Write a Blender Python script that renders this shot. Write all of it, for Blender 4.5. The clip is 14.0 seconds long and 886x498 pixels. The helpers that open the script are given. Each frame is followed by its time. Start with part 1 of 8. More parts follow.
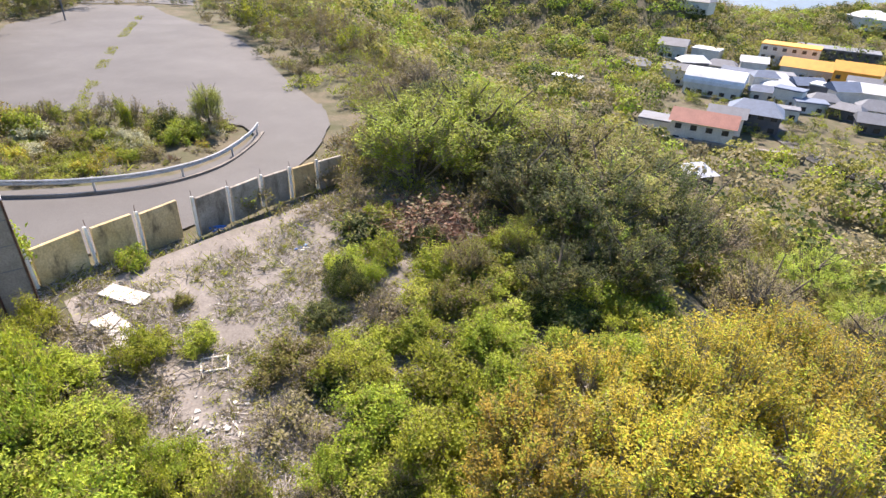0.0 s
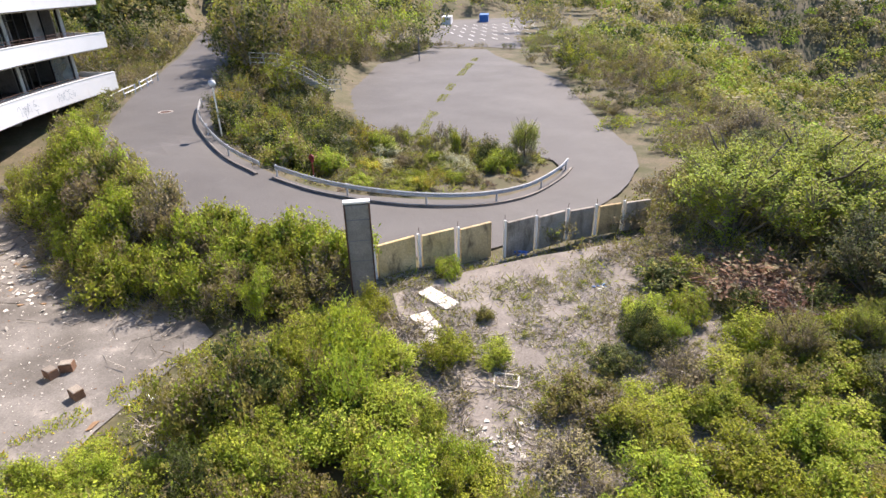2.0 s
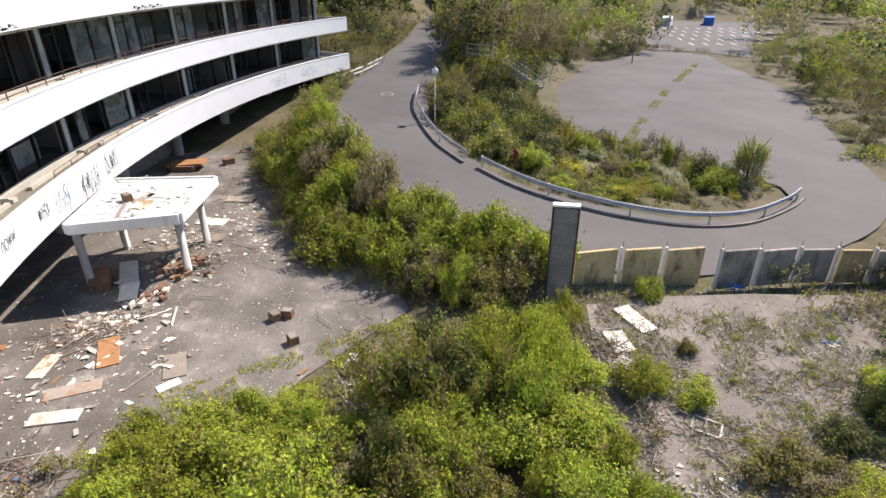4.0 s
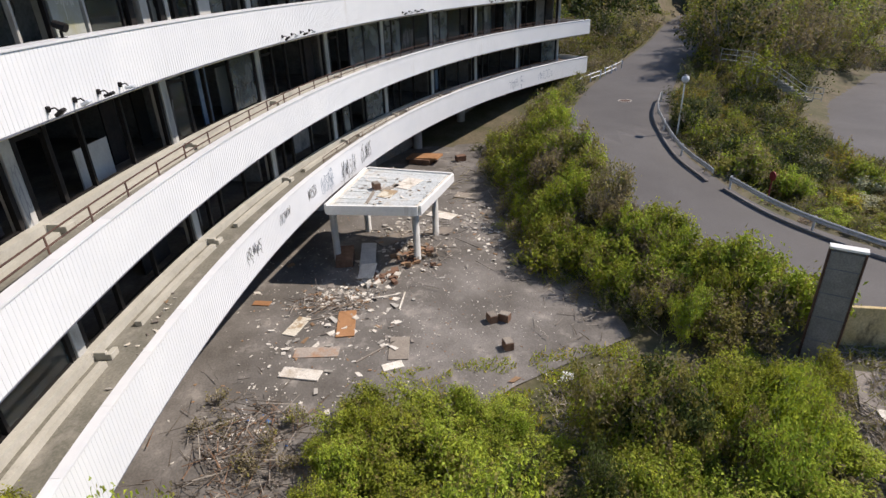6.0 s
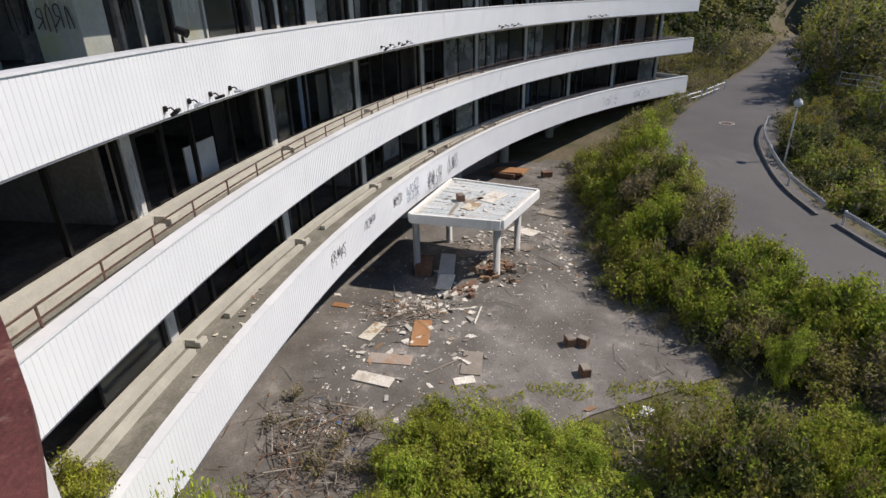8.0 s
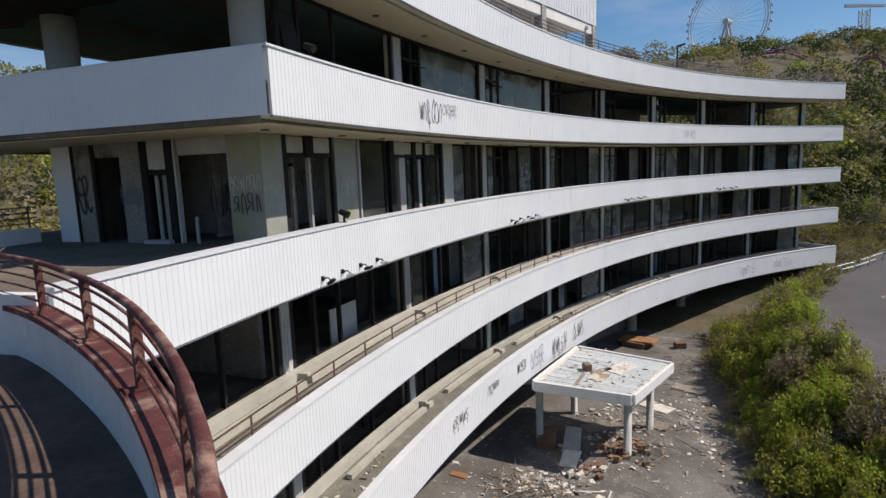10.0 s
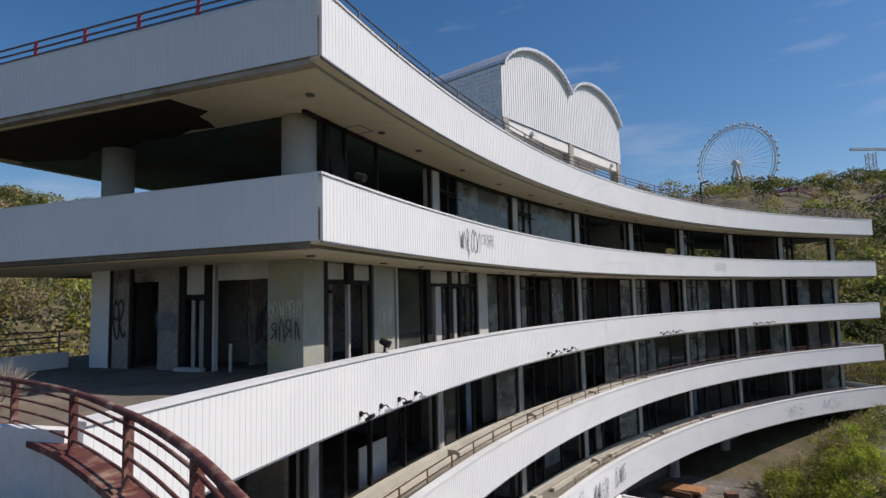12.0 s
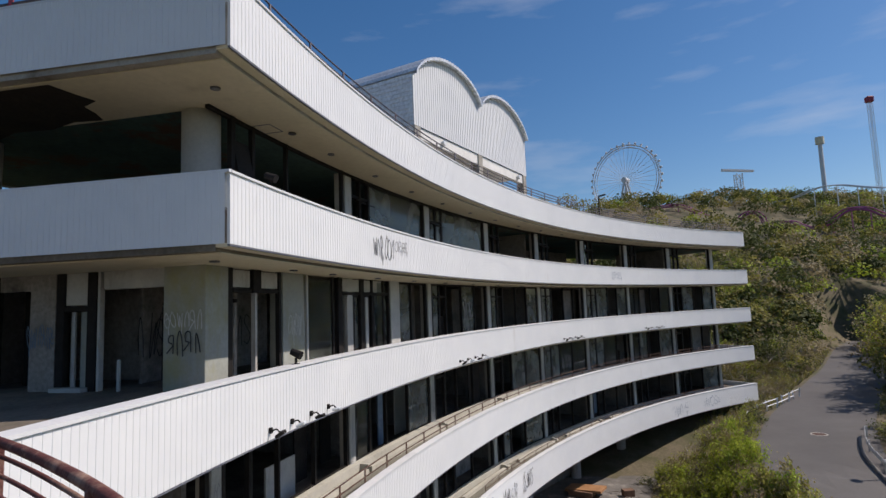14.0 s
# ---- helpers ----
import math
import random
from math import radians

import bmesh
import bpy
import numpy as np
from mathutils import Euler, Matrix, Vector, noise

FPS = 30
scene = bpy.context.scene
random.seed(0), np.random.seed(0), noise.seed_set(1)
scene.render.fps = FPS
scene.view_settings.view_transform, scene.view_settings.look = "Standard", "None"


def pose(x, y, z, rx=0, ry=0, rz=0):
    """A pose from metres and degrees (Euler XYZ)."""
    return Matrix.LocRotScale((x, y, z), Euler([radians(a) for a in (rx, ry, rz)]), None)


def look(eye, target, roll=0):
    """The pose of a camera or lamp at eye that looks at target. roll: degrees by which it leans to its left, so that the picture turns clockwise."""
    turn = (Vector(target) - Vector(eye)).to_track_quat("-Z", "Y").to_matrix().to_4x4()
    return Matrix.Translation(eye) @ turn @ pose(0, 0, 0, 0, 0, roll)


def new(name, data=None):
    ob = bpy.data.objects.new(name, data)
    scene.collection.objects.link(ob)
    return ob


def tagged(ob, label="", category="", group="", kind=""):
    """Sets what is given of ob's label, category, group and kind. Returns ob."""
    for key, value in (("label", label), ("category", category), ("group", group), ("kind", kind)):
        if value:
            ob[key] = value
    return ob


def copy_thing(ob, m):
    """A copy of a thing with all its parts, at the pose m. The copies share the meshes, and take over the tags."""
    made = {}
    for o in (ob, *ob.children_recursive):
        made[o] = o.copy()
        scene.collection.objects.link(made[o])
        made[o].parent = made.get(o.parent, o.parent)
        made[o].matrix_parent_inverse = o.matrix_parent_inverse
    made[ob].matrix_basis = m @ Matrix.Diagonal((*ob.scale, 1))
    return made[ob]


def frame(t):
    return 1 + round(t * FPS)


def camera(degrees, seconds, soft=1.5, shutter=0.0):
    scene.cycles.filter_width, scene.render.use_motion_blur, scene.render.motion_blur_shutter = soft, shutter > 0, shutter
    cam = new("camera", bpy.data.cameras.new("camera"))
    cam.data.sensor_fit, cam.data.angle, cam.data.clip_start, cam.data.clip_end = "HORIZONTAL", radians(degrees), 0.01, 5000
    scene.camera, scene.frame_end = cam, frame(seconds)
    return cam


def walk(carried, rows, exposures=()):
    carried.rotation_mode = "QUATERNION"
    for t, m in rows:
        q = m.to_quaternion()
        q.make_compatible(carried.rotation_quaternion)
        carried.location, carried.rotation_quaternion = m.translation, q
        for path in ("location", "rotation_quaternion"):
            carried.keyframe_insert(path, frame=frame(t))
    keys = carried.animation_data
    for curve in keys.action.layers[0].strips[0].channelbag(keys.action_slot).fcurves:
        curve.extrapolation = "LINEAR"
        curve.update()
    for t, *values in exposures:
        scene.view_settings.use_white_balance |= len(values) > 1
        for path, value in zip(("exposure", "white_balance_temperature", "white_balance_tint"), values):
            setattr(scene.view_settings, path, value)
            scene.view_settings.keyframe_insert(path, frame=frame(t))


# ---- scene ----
cam = camera(76.33, 14.0)
PATH = [
    (0, (-0.371, 1.705, 11.452), (-0.6674, 3.4157, 10.4600), 2.72),
    (0.5, (-0.642, 1.580, 11.403), (-1.0873, 3.2889, 10.4643), 2.25),
    (1, (-0.944, 1.458, 11.350), (-1.6448, 3.1027, 10.4541), 0.30),
    (1.5, (-1.215, 1.393, 11.344), (-2.1932, 2.8944, 10.4554), -1.90),
    (2, (-1.535, 1.258, 11.364), (-2.6982, 2.6241, 10.4799), -1.35),
    (2.2, (-1.648, 1.241, 11.399), (-2.8647, 2.5575, 10.5125), -1.42),
    (4.3, (-2.894, 0.336, 11.437), (-4.4710, 1.1806, 10.5427), 0.26),
    (4.5, (-3.018, 0.201, 11.465), (-4.6205, 0.9935, 10.5679), 0.29),
    (5, (-3.256, 0.013, 11.506), (-4.9391, 0.6172, 10.6105), -0.78),
    (5.5, (-3.499, -0.098, 11.580), (-5.2462, 0.2908, 10.6880), -2.23),
    (6, (-3.640, -0.184, 11.554), (-5.4180, 0.0753, 10.6760), -1.88),
    (6.5, (-3.779, -0.287, 11.584), (-5.5713, -0.1146, 10.7135), -1.19),
    (7, (-3.867, -0.347, 11.585), (-5.6671, -0.2575, 10.7179), -1.51),
    (7.2, (-3.902, -0.308, 11.510), (-5.7055, -0.2469, 10.6477), -1.56),
    (9.5, (-3.816, -0.445, 11.729), (-5.7083, -0.7502, 11.1597), -2.48),
    (10, (-3.686, -0.530, 11.815), (-5.6207, -0.9506, 11.5337), -2.22),
    (10.5, (-3.721, -0.702, 11.812), (-5.6638, -1.1717, 11.7502), -2.04),
    (11, (-3.867, -0.902, 11.825), (-5.8023, -1.3995, 11.9072), -1.91),
    (11.5, (-3.959, -1.091, 11.814), (-5.8887, -1.5941, 11.9672), -1.55),
    (12, (-4.076, -1.234, 11.800), (-6.0110, -1.7073, 11.9788), -1.39),
    (12.5, (-4.259, -1.322, 11.792), (-6.2139, -1.7027, 11.9749), -1.47),
    (13, (-4.340, -1.416, 11.776), (-6.3162, -1.6544, 11.9704), -1.82),
    (13.5, (-4.377, -1.447, 11.753), (-6.3601, -1.6063, 11.9556), -2.13),
    (14, (-4.344, -1.536, 11.716), (-6.3284, -1.6788, 11.9235), -2.18),
]
walk(cam, [(t, look(eye, target, roll)) for t, eye, target, roll in PATH],
     [(0, 1.2, 7150, 19), (1.0, 1.17, 7150, 19), (2.2, 1.02, 7100, 19), (4.3, 0.6, 7050, 18), (5.2, 0.36, 7000, 17), (6.2, 0.03, 6900, 16), (7.2, -0.08, 6850, 15), (9.3, -0.14, 6850, 15), (14.0, -0.2, 6900, 17)])

# ---- light ----
SUN_DIR = Vector((-0.12, 0.655, 0.745)).normalized()      # towards the sun
world = bpy.data.worlds.new("sky")
scene.world = world
world.use_nodes = True
wn, wl = world.node_tree.nodes, world.node_tree.links
wn.clear()
sky = wn.new("ShaderNodeTexSky")
sky.sky_type = 'NISHITA'
sky.sun_disc = False
sky.sun_elevation = math.asin(SUN_DIR.z)
sky.sun_rotation = math.atan2(SUN_DIR.x, SUN_DIR.y)
sky.altitude = 60
sky.air_density, sky.dust_density, sky.ozone_density = 1.0, 0.5, 3.0
# thin streaks of high cloud
coord = wn.new("ShaderNodeTexCoord")
stretch = wn.new("ShaderNodeMapping")
stretch.inputs["Scale"].default_value = (1.2, 1.2, 6.0)
stretch.inputs["Location"].default_value = (3.1, 0.4, 0.6)
cn = wn.new("ShaderNodeTexNoise")
cn.inputs["Scale"].default_value = 2.2
cn.inputs["Detail"].default_value = 7
cn.inputs["Roughness"].default_value = 0.55
ramp = wn.new("ShaderNodeMapRange")
ramp.inputs["From Min"].default_value, ramp.inputs["From Max"].default_value = 0.52, 0.82
ramp.inputs["To Max"].default_value = 0.45
mixc = wn.new("ShaderNodeMixRGB")
mixc.inputs["Color2"].default_value = (6.0, 6.6, 7.4, 1)
bg = wn.new("ShaderNodeBackground")
bg.inputs["Strength"].default_value = 0.115
wout = wn.new("ShaderNodeOutputWorld")
wl.new(coord.outputs["Generated"], stretch.inputs["Vector"])
wl.new(stretch.outputs["Vector"], cn.inputs["Vector"])
wl.new(cn.outputs["Fac"], ramp.inputs["Value"])
wl.new(ramp.outputs["Result"], mixc.inputs["Fac"])
deep = wn.new("ShaderNodeHueSaturation")
deep.inputs["Saturation"].default_value = 1.3
wl.new(sky.outputs["Color"], deep.inputs["Color"])
wl.new(deep.outputs["Color"], mixc.inputs["Color1"])
wl.new(mixc.outputs["Color"], bg.inputs["Color"])
wl.new(bg.outputs["Background"], wout.inputs["Surface"])

sun = new("sun", bpy.data.lights.new("sun", 'SUN'))
sun.data.energy, sun.data.angle, sun.data.color = 5.0, radians(0.6), (1.0, 0.95, 0.88)
sun.matrix_world = look(SUN_DIR * 100, (0, 0, 0))


# ---- materials ----
def material(name, colors, scale=1.0, rough=0.8, metal=0.0, bump=0.0, fine=None, obj_var=0.0, isl_var=0.0, stain=None, stain_scale=0.3, stain_range=(0.5, 0.65), spec=0.4, streak=None, transl=0.0, grain=0.2):
    """A surface of two or three mottled colours, with finer grain, stains and relief."""
    m = bpy.data.materials.new(name)
    m.use_nodes = True
    n, l = m.node_tree.nodes, m.node_tree.links
    n.clear()
    out = n.new("ShaderNodeOutputMaterial")
    p = n.new("ShaderNodeBsdfPrincipled")
    p.inputs["Roughness"].default_value = rough
    p.inputs["Metallic"].default_value = metal
    p.inputs["Specular IOR Level"].default_value = spec
    geo = n.new("ShaderNodeNewGeometry")
    tex = n.new("ShaderNodeTexNoise")
    tex.inputs["Scale"].default_value = scale
    tex.inputs["Detail"].default_value = 6
    tex.inputs["Roughness"].default_value = 0.65
    l.new(geo.outputs["Position"], tex.inputs["Vector"])
    cr = n.new("ShaderNodeValToRGB")
    els = cr.color_ramp.elements
    els[0].position, els[1].position = 0.32, 0.68
    els[0].color, els[1].color = (*colors[0], 1), (*colors[-1], 1)
    for i, c in enumerate(colors[1:-1]):
        e = els.new(0.32 + 0.36 * (i + 1) / (len(colors) - 1))
        e.color = (*c, 1)
    l.new(tex.outputs["Fac"], cr.inputs["Fac"])
    col = cr.outputs["Color"]
    if fine:
        f = n.new("ShaderNodeTexNoise")
        f.inputs["Scale"].default_value = fine
        f.inputs["Detail"].default_value = 4
        l.new(geo.outputs["Position"], f.inputs["Vector"])
        fr = n.new("ShaderNodeMapRange")
        fr.inputs["From Min"].default_value, fr.inputs["From Max"].default_value = 0.3, 0.7
        fr.inputs["To Min"].default_value, fr.inputs["To Max"].default_value = 1 - grain, 1 + grain
        l.new(f.outputs["Fac"], fr.inputs["Value"])
        mu = n.new("ShaderNodeVectorMath")
        mu.operation = 'SCALE'
        l.new(col, mu.inputs[0])
        l.new(fr.outputs["Result"], mu.inputs["Scale"])
        col = mu.outputs["Vector"]
    if stain:
        st = n.new("ShaderNodeTexNoise")
        st.inputs["Scale"].default_value = stain_scale
        st.inputs["Detail"].default_value = 8
        st.inputs["Roughness"].default_value = 0.7
        if streak:
            mp = n.new("ShaderNodeMapping")
            mp.inputs["Scale"].default_value = streak
            l.new(geo.outputs["Position"], mp.inputs["Vector"])
            l.new(mp.outputs["Vector"], st.inputs["Vector"])
        else:
            l.new(geo.outputs["Position"], st.inputs["Vector"])
        sr = n.new("ShaderNodeMapRange")
        sr.inputs["From Min"].default_value, sr.inputs["From Max"].default_value = stain_range
        sr.inputs["To Max"].default_value = 0.85
        l.new(st.outputs["Fac"], sr.inputs["Value"])
        mx = n.new("ShaderNodeMixRGB")
        mx.inputs["Color2"].default_value = (*stain, 1)
        l.new(sr.outputs["Result"], mx.inputs["Fac"])
        l.new(col, mx.inputs["Color1"])
        col = mx.outputs["Color"]
    if obj_var or isl_var:
        hs = n.new("ShaderNodeHueSaturation")
        info = n.new("ShaderNodeObjectInfo")
        mr = n.new("ShaderNodeMapRange")
        mr.inputs["To Min"].default_value, mr.inputs["To Max"].default_value = 1 - obj_var - isl_var, 1 + obj_var + isl_var
        if obj_var and isl_var:
            ad = n.new("ShaderNodeMath")
            ad.operation = 'ADD'
            l.new(info.outputs["Random"], ad.inputs[0])
            l.new(geo.outputs["Random Per Island"], ad.inputs[1])
            mr.inputs["From Max"].default_value = 2.0
            l.new(ad.outputs[0], mr.inputs["Value"])
        else:
            l.new(info.outputs["Random"] if obj_var else geo.outputs["Random Per Island"], mr.inputs["Value"])
        l.new(mr.outputs["Result"], hs.inputs["Value"])
        mh = n.new("ShaderNodeMapRange")
        mh.inputs["To Min"].default_value, mh.inputs["To Max"].default_value = 0.5 - 0.025 * (obj_var + isl_var), 0.5 + 0.025 * (obj_var + isl_var)
        l.new((info.outputs["Random"] if obj_var else geo.outputs["Random Per Island"]), mh.inputs["Value"])
        l.new(mh.outputs["Result"], hs.inputs["Hue"])
        l.new(col, hs.inputs["Color"])
        col = hs.outputs["Color"]
    l.new(col, p.inputs["Base Color"])
    if bump:
        b = n.new("ShaderNodeBump")
        b.inputs["Strength"].default_value = bump
        b.inputs["Distance"].default_value = 0.02
        bt = n.new("ShaderNodeTexNoise")
        bt.inputs["Scale"].default_value = (fine or scale) * 1.5
        bt.inputs["Detail"].default_value = 5
        l.new(geo.outputs["Position"], bt.inputs["Vector"])
        l.new(bt.outputs["Fac"], b.inputs["Height"])
        l.new(b.outputs["Normal"], p.inputs["Normal"])
    if transl:
        tr = n.new("ShaderNodeBsdfTranslucent")
        ms = n.new("ShaderNodeMixShader")
        ms.inputs["Fac"].default_value = transl
        l.new(col, tr.inputs["Color"])
        l.new(p.outputs["BSDF"], ms.inputs[1])
        l.new(tr.outputs["BSDF"], ms.inputs[2])
        l.new(ms.outputs["Shader"], out.inputs["Surface"])
    else:
        l.new(p.outputs["BSDF"], out.inputs["Surface"])
    return m


def glass_material(name, tint, dirt):
    m = bpy.data.materials.new(name)
    m.use_nodes = True
    n, l = m.node_tree.nodes, m.node_tree.links
    n.clear()
    out = n.new("ShaderNodeOutputMaterial")
    clear = n.new("ShaderNodeBsdfTransparent")
    clear.inputs["Color"].default_value = (*tint, 1)
    gloss = n.new("ShaderNodeBsdfGlossy")
    gloss.inputs["Roughness"].default_value = 0.03
    fres = n.new("ShaderNodeFresnel")
    fres.inputs["IOR"].default_value = 1.5
    m1 = n.new("ShaderNodeMixShader")
    dust = n.new("ShaderNodeBsdfDiffuse")
    dust.inputs["Color"].default_value = (0.34, 0.36, 0.34, 1)
    geo = n.new("ShaderNodeNewGeometry")
    noi = n.new("ShaderNodeTexNoise")
    noi.inputs["Scale"].default_value = 1.1
    noi.inputs["Detail"].default_value = 7
    l.new(geo.outputs["Position"], noi.inputs["Vector"])
    mr = n.new("ShaderNodeMapRange")
    mr.inputs["From Min"].default_value, mr.inputs["From Max"].default_value = 0.4, 0.75
    mr.inputs["To Min"].default_value, mr.inputs["To Max"].default_value = dirt * 0.3, dirt
    l.new(noi.outputs["Fac"], mr.inputs["Value"])
    m2 = n.new("ShaderNodeMixShader")
    l.new(fres.outputs["Fac"], m1.inputs["Fac"])
    l.new(clear.outputs["BSDF"], m1.inputs[1])
    l.new(gloss.outputs["BSDF"], m1.inputs[2])
    l.new(mr.outputs["Result"], m2.inputs["Fac"])
    l.new(m1.outputs["Shader"], m2.inputs[1])
    l.new(dust.outputs["BSDF"], m2.inputs[2])
    l.new(m2.outputs["Shader"], out.inputs["Surface"])
    return m


M = {}
M["white_metal"] = material("white_metal", [(0.70, 0.72, 0.735), (0.76, 0.775, 0.78)], 0.5, 0.45, 0, 0.02, None, stain=(0.52, 0.50, 0.46), stain_scale=1.0, stain_range=(0.62, 0.9), streak=(1.3, 1.3, 0.25), spec=0.3)
M["white_paint"] = material("white_paint", [(0.66, 0.66, 0.63), (0.78, 0.78, 0.76)], 0.8, 0.7, 0, 0.05, 12, stain=(0.35, 0.31, 0.26), stain_scale=1.5, stain_range=(0.58, 0.8), streak=(1.5, 1.5, 0.3), grain=0.05)
M["cap_metal"] = material("cap_metal", [(0.62, 0.64, 0.66), (0.72, 0.73, 0.73)], 1.5, 0.4, 0.0, 0.02, None, obj_var=0.06)
M["soffit"] = material("soffit", [(0.62, 0.565, 0.42), (0.68, 0.625, 0.48)], 0.3, 0.85, 0, 0.01, 8, stain=(0.30, 0.25, 0.18), stain_scale=0.5, stain_range=(0.6, 0.8), grain=0.05)
M["roof_sheet"] = material("roof_sheet", [(0.42, 0.46, 0.47), (0.56, 0.58, 0.57)], 0.9, 0.7, 0, 0.05, 10, stain=(0.34, 0.28, 0.20), stain_scale=0.9, stain_range=(0.54, 0.7), obj_var=0.08)
M["drip"] = material("drip", [(0.09, 0.10, 0.13), (0.16, 0.17, 0.20)], 2, 0.5)
M["teal"] = material("teal", [(0.035, 0.075, 0.078), (0.07, 0.135, 0.13)], 0.4, 0.8, 0, 0.1, 6, stain=(0.10, 0.05, 0.03), stain_scale=0.45, stain_range=(0.55, 0.62))
# black of the burnt ceiling, also painted on sheets that stand for shaded openings
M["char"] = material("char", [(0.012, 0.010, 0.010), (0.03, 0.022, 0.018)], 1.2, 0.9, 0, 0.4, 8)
M["concrete"] = material("concrete", [(0.30, 0.285, 0.255), (0.43, 0.41, 0.365)], 0.9, 0.9, 0, 0.08, 24, stain=(0.12, 0.10, 0.08), stain_scale=1.3, stain_range=(0.52, 0.72), grain=0.08)
M["deck"] = material("deck", [(0.12, 0.098, 0.078), (0.21, 0.18, 0.14)], 0.6, 0.95, 0, 0.2, 14, stain=(0.08, 0.08, 0.05), stain_scale=0.9, stain_range=(0.5, 0.7))
M["dark_deck"] = material("dark_deck", [(0.10, 0.062, 0.045), (0.165, 0.108, 0.078)], 0.8, 0.95, 0, 0.2, 25, stain=(0.07, 0.05, 0.04), stain_scale=1.2, stain_range=(0.5, 0.7))
M["balcony_floor"] = material("balcony_floor", [(0.135, 0.132, 0.108), (0.225, 0.215, 0.18)], 0.7, 0.95, 0, 0.15, 14, stain=(0.33, 0.31, 0.27), stain_scale=1.1, stain_range=(0.56, 0.74))
M["kerb_pale"] = material("kerb_pale", [(0.40, 0.385, 0.33), (0.52, 0.505, 0.44)], 1.1, 0.9, 0, 0.08, 20, stain=(0.17, 0.16, 0.13), stain_scale=1.4, stain_range=(0.58, 0.76), grain=0.06)
M["black_frame"] = material("black_frame", [(0.010, 0.009, 0.009), (0.024, 0.021, 0.020)], 3, 0.7, 0.0, spec=0.2)
# stained plaster; the rooms' shade is put into its lowered tone
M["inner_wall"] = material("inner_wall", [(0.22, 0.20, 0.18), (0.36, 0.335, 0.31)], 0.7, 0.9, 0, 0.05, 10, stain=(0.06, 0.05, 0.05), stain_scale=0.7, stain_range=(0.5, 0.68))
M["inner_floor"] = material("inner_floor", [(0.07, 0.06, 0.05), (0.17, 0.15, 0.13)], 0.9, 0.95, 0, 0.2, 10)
M["pillar"] = material("pillar", [(0.40, 0.40, 0.385), (0.52, 0.52, 0.49)], 0.9, 0.75, 0, 0.02, 15, stain=(0.22, 0.18, 0.14), stain_scale=1.2, stain_range=(0.56, 0.75), streak=(1, 1, 0.4), grain=0.05)
M["pier_paint"] = material("pier_paint", [(0.27, 0.285, 0.255), (0.38, 0.395, 0.36)], 0.7, 0.6, 0, 0.03, 12, stain=(0.30, 0.29, 0.15), stain_scale=0.8, stain_range=(0.5, 0.68), streak=(1, 1, 0.6), grain=0.06)
M["glass"] = glass_material("glass", (0.62, 0.69, 0.67), 0.16)
M["glass_dirty"] = glass_material("glass_dirty", (0.55, 0.60, 0.58), 0.75)
M["paint_black"] = material("paint_black", [(0.010, 0.010, 0.013), (0.03, 0.03, 0.035)], 4, 0.5)
M["paint_grey"] = material("paint_grey", [(0.22, 0.22, 0.23), (0.32, 0.32, 0.33)], 4, 0.6)
M["paint_blue"] = material("paint_blue", [(0.10, 0.15, 0.22), (0.18, 0.24, 0.31)], 4, 0.6)
M["rust"] = material("rust", [(0.085, 0.026, 0.024), (0.15, 0.05, 0.042)], 4, 0.75, 0.1, 0.3, 40, stain=(0.46, 0.31, 0.23), stain_scale=2.6, stain_range=(0.50, 0.68))
M["rust_thin"] = material("rust_thin", [(0.055, 0.032, 0.026), (0.12, 0.065, 0.048)], 3, 0.85, 0.1)
M["rail_blue"] = material("rail_blue", [(0.05, 0.06, 0.09), (0.10, 0.08, 0.09)], 3, 0.6, 0.2)
M["asphalt"] = material("asphalt", [(0.076, 0.071, 0.068), (0.114, 0.108, 0.103)], 0.12, 0.8, 0, 0.15, 30, stain=(0.085, 0.08, 0.073), stain_scale=0.25, stain_range=(0.52, 0.75))
M["forecourt"] = material("forecourt", [(0.095, 0.086, 0.074), (0.145, 0.134, 0.12), (0.215, 0.20, 0.182)], 0.4, 0.92, 0, 0.2, 14, stain=(0.38, 0.345, 0.30), stain_scale=0.8, stain_range=(0.56, 0.76))
M["soil"] = material("soil", [(0.090, 0.076, 0.046), (0.14, 0.115, 0.075), (0.105, 0.090, 0.050)], 0.25, 0.97, 0, 0.5, 6, stain=(0.062, 0.068, 0.026), stain_scale=0.3, stain_range=(0.42, 0.62))
M["litter"] = material("litter", [(0.15, 0.132, 0.115), (0.275, 0.247, 0.218)], 0.6, 0.97, 0, 0.5, 12, stain=(0.10, 0.10, 0.05), stain_scale=0.5, stain_range=(0.55, 0.7))
M["line"] = material("line", [(0.55, 0.55, 0.53), (0.7, 0.7, 0.68)], 3, 0.8)
M["steel"] = material("steel", [(0.58, 0.61, 0.64), (0.70, 0.73, 0.75)], 1.2, 0.4, 0.3, 0, 8, stain=(0.25, 0.17, 0.11), stain_scale=1.0, stain_range=(0.66, 0.85))
M["rail_white"] = material("rail_white", [(0.40, 0.41, 0.41), (0.52, 0.53, 0.53)], 0.8, 0.6, 0.0, 0, 8, stain=(0.22, 0.17, 0.12), stain_scale=0.9, stain_range=(0.56, 0.75))
M["board_brown"] = material("board_brown", [(0.24, 0.15, 0.085), (0.36, 0.23, 0.13)], 2, 0.8, 0, 0.1, 30, obj_var=0.15)
M["board_grey"] = material("board_grey", [(0.20, 0.17, 0.14), (0.27, 0.24, 0.20)], 2, 0.85, 0, 0.1, 25, obj_var=0.15)
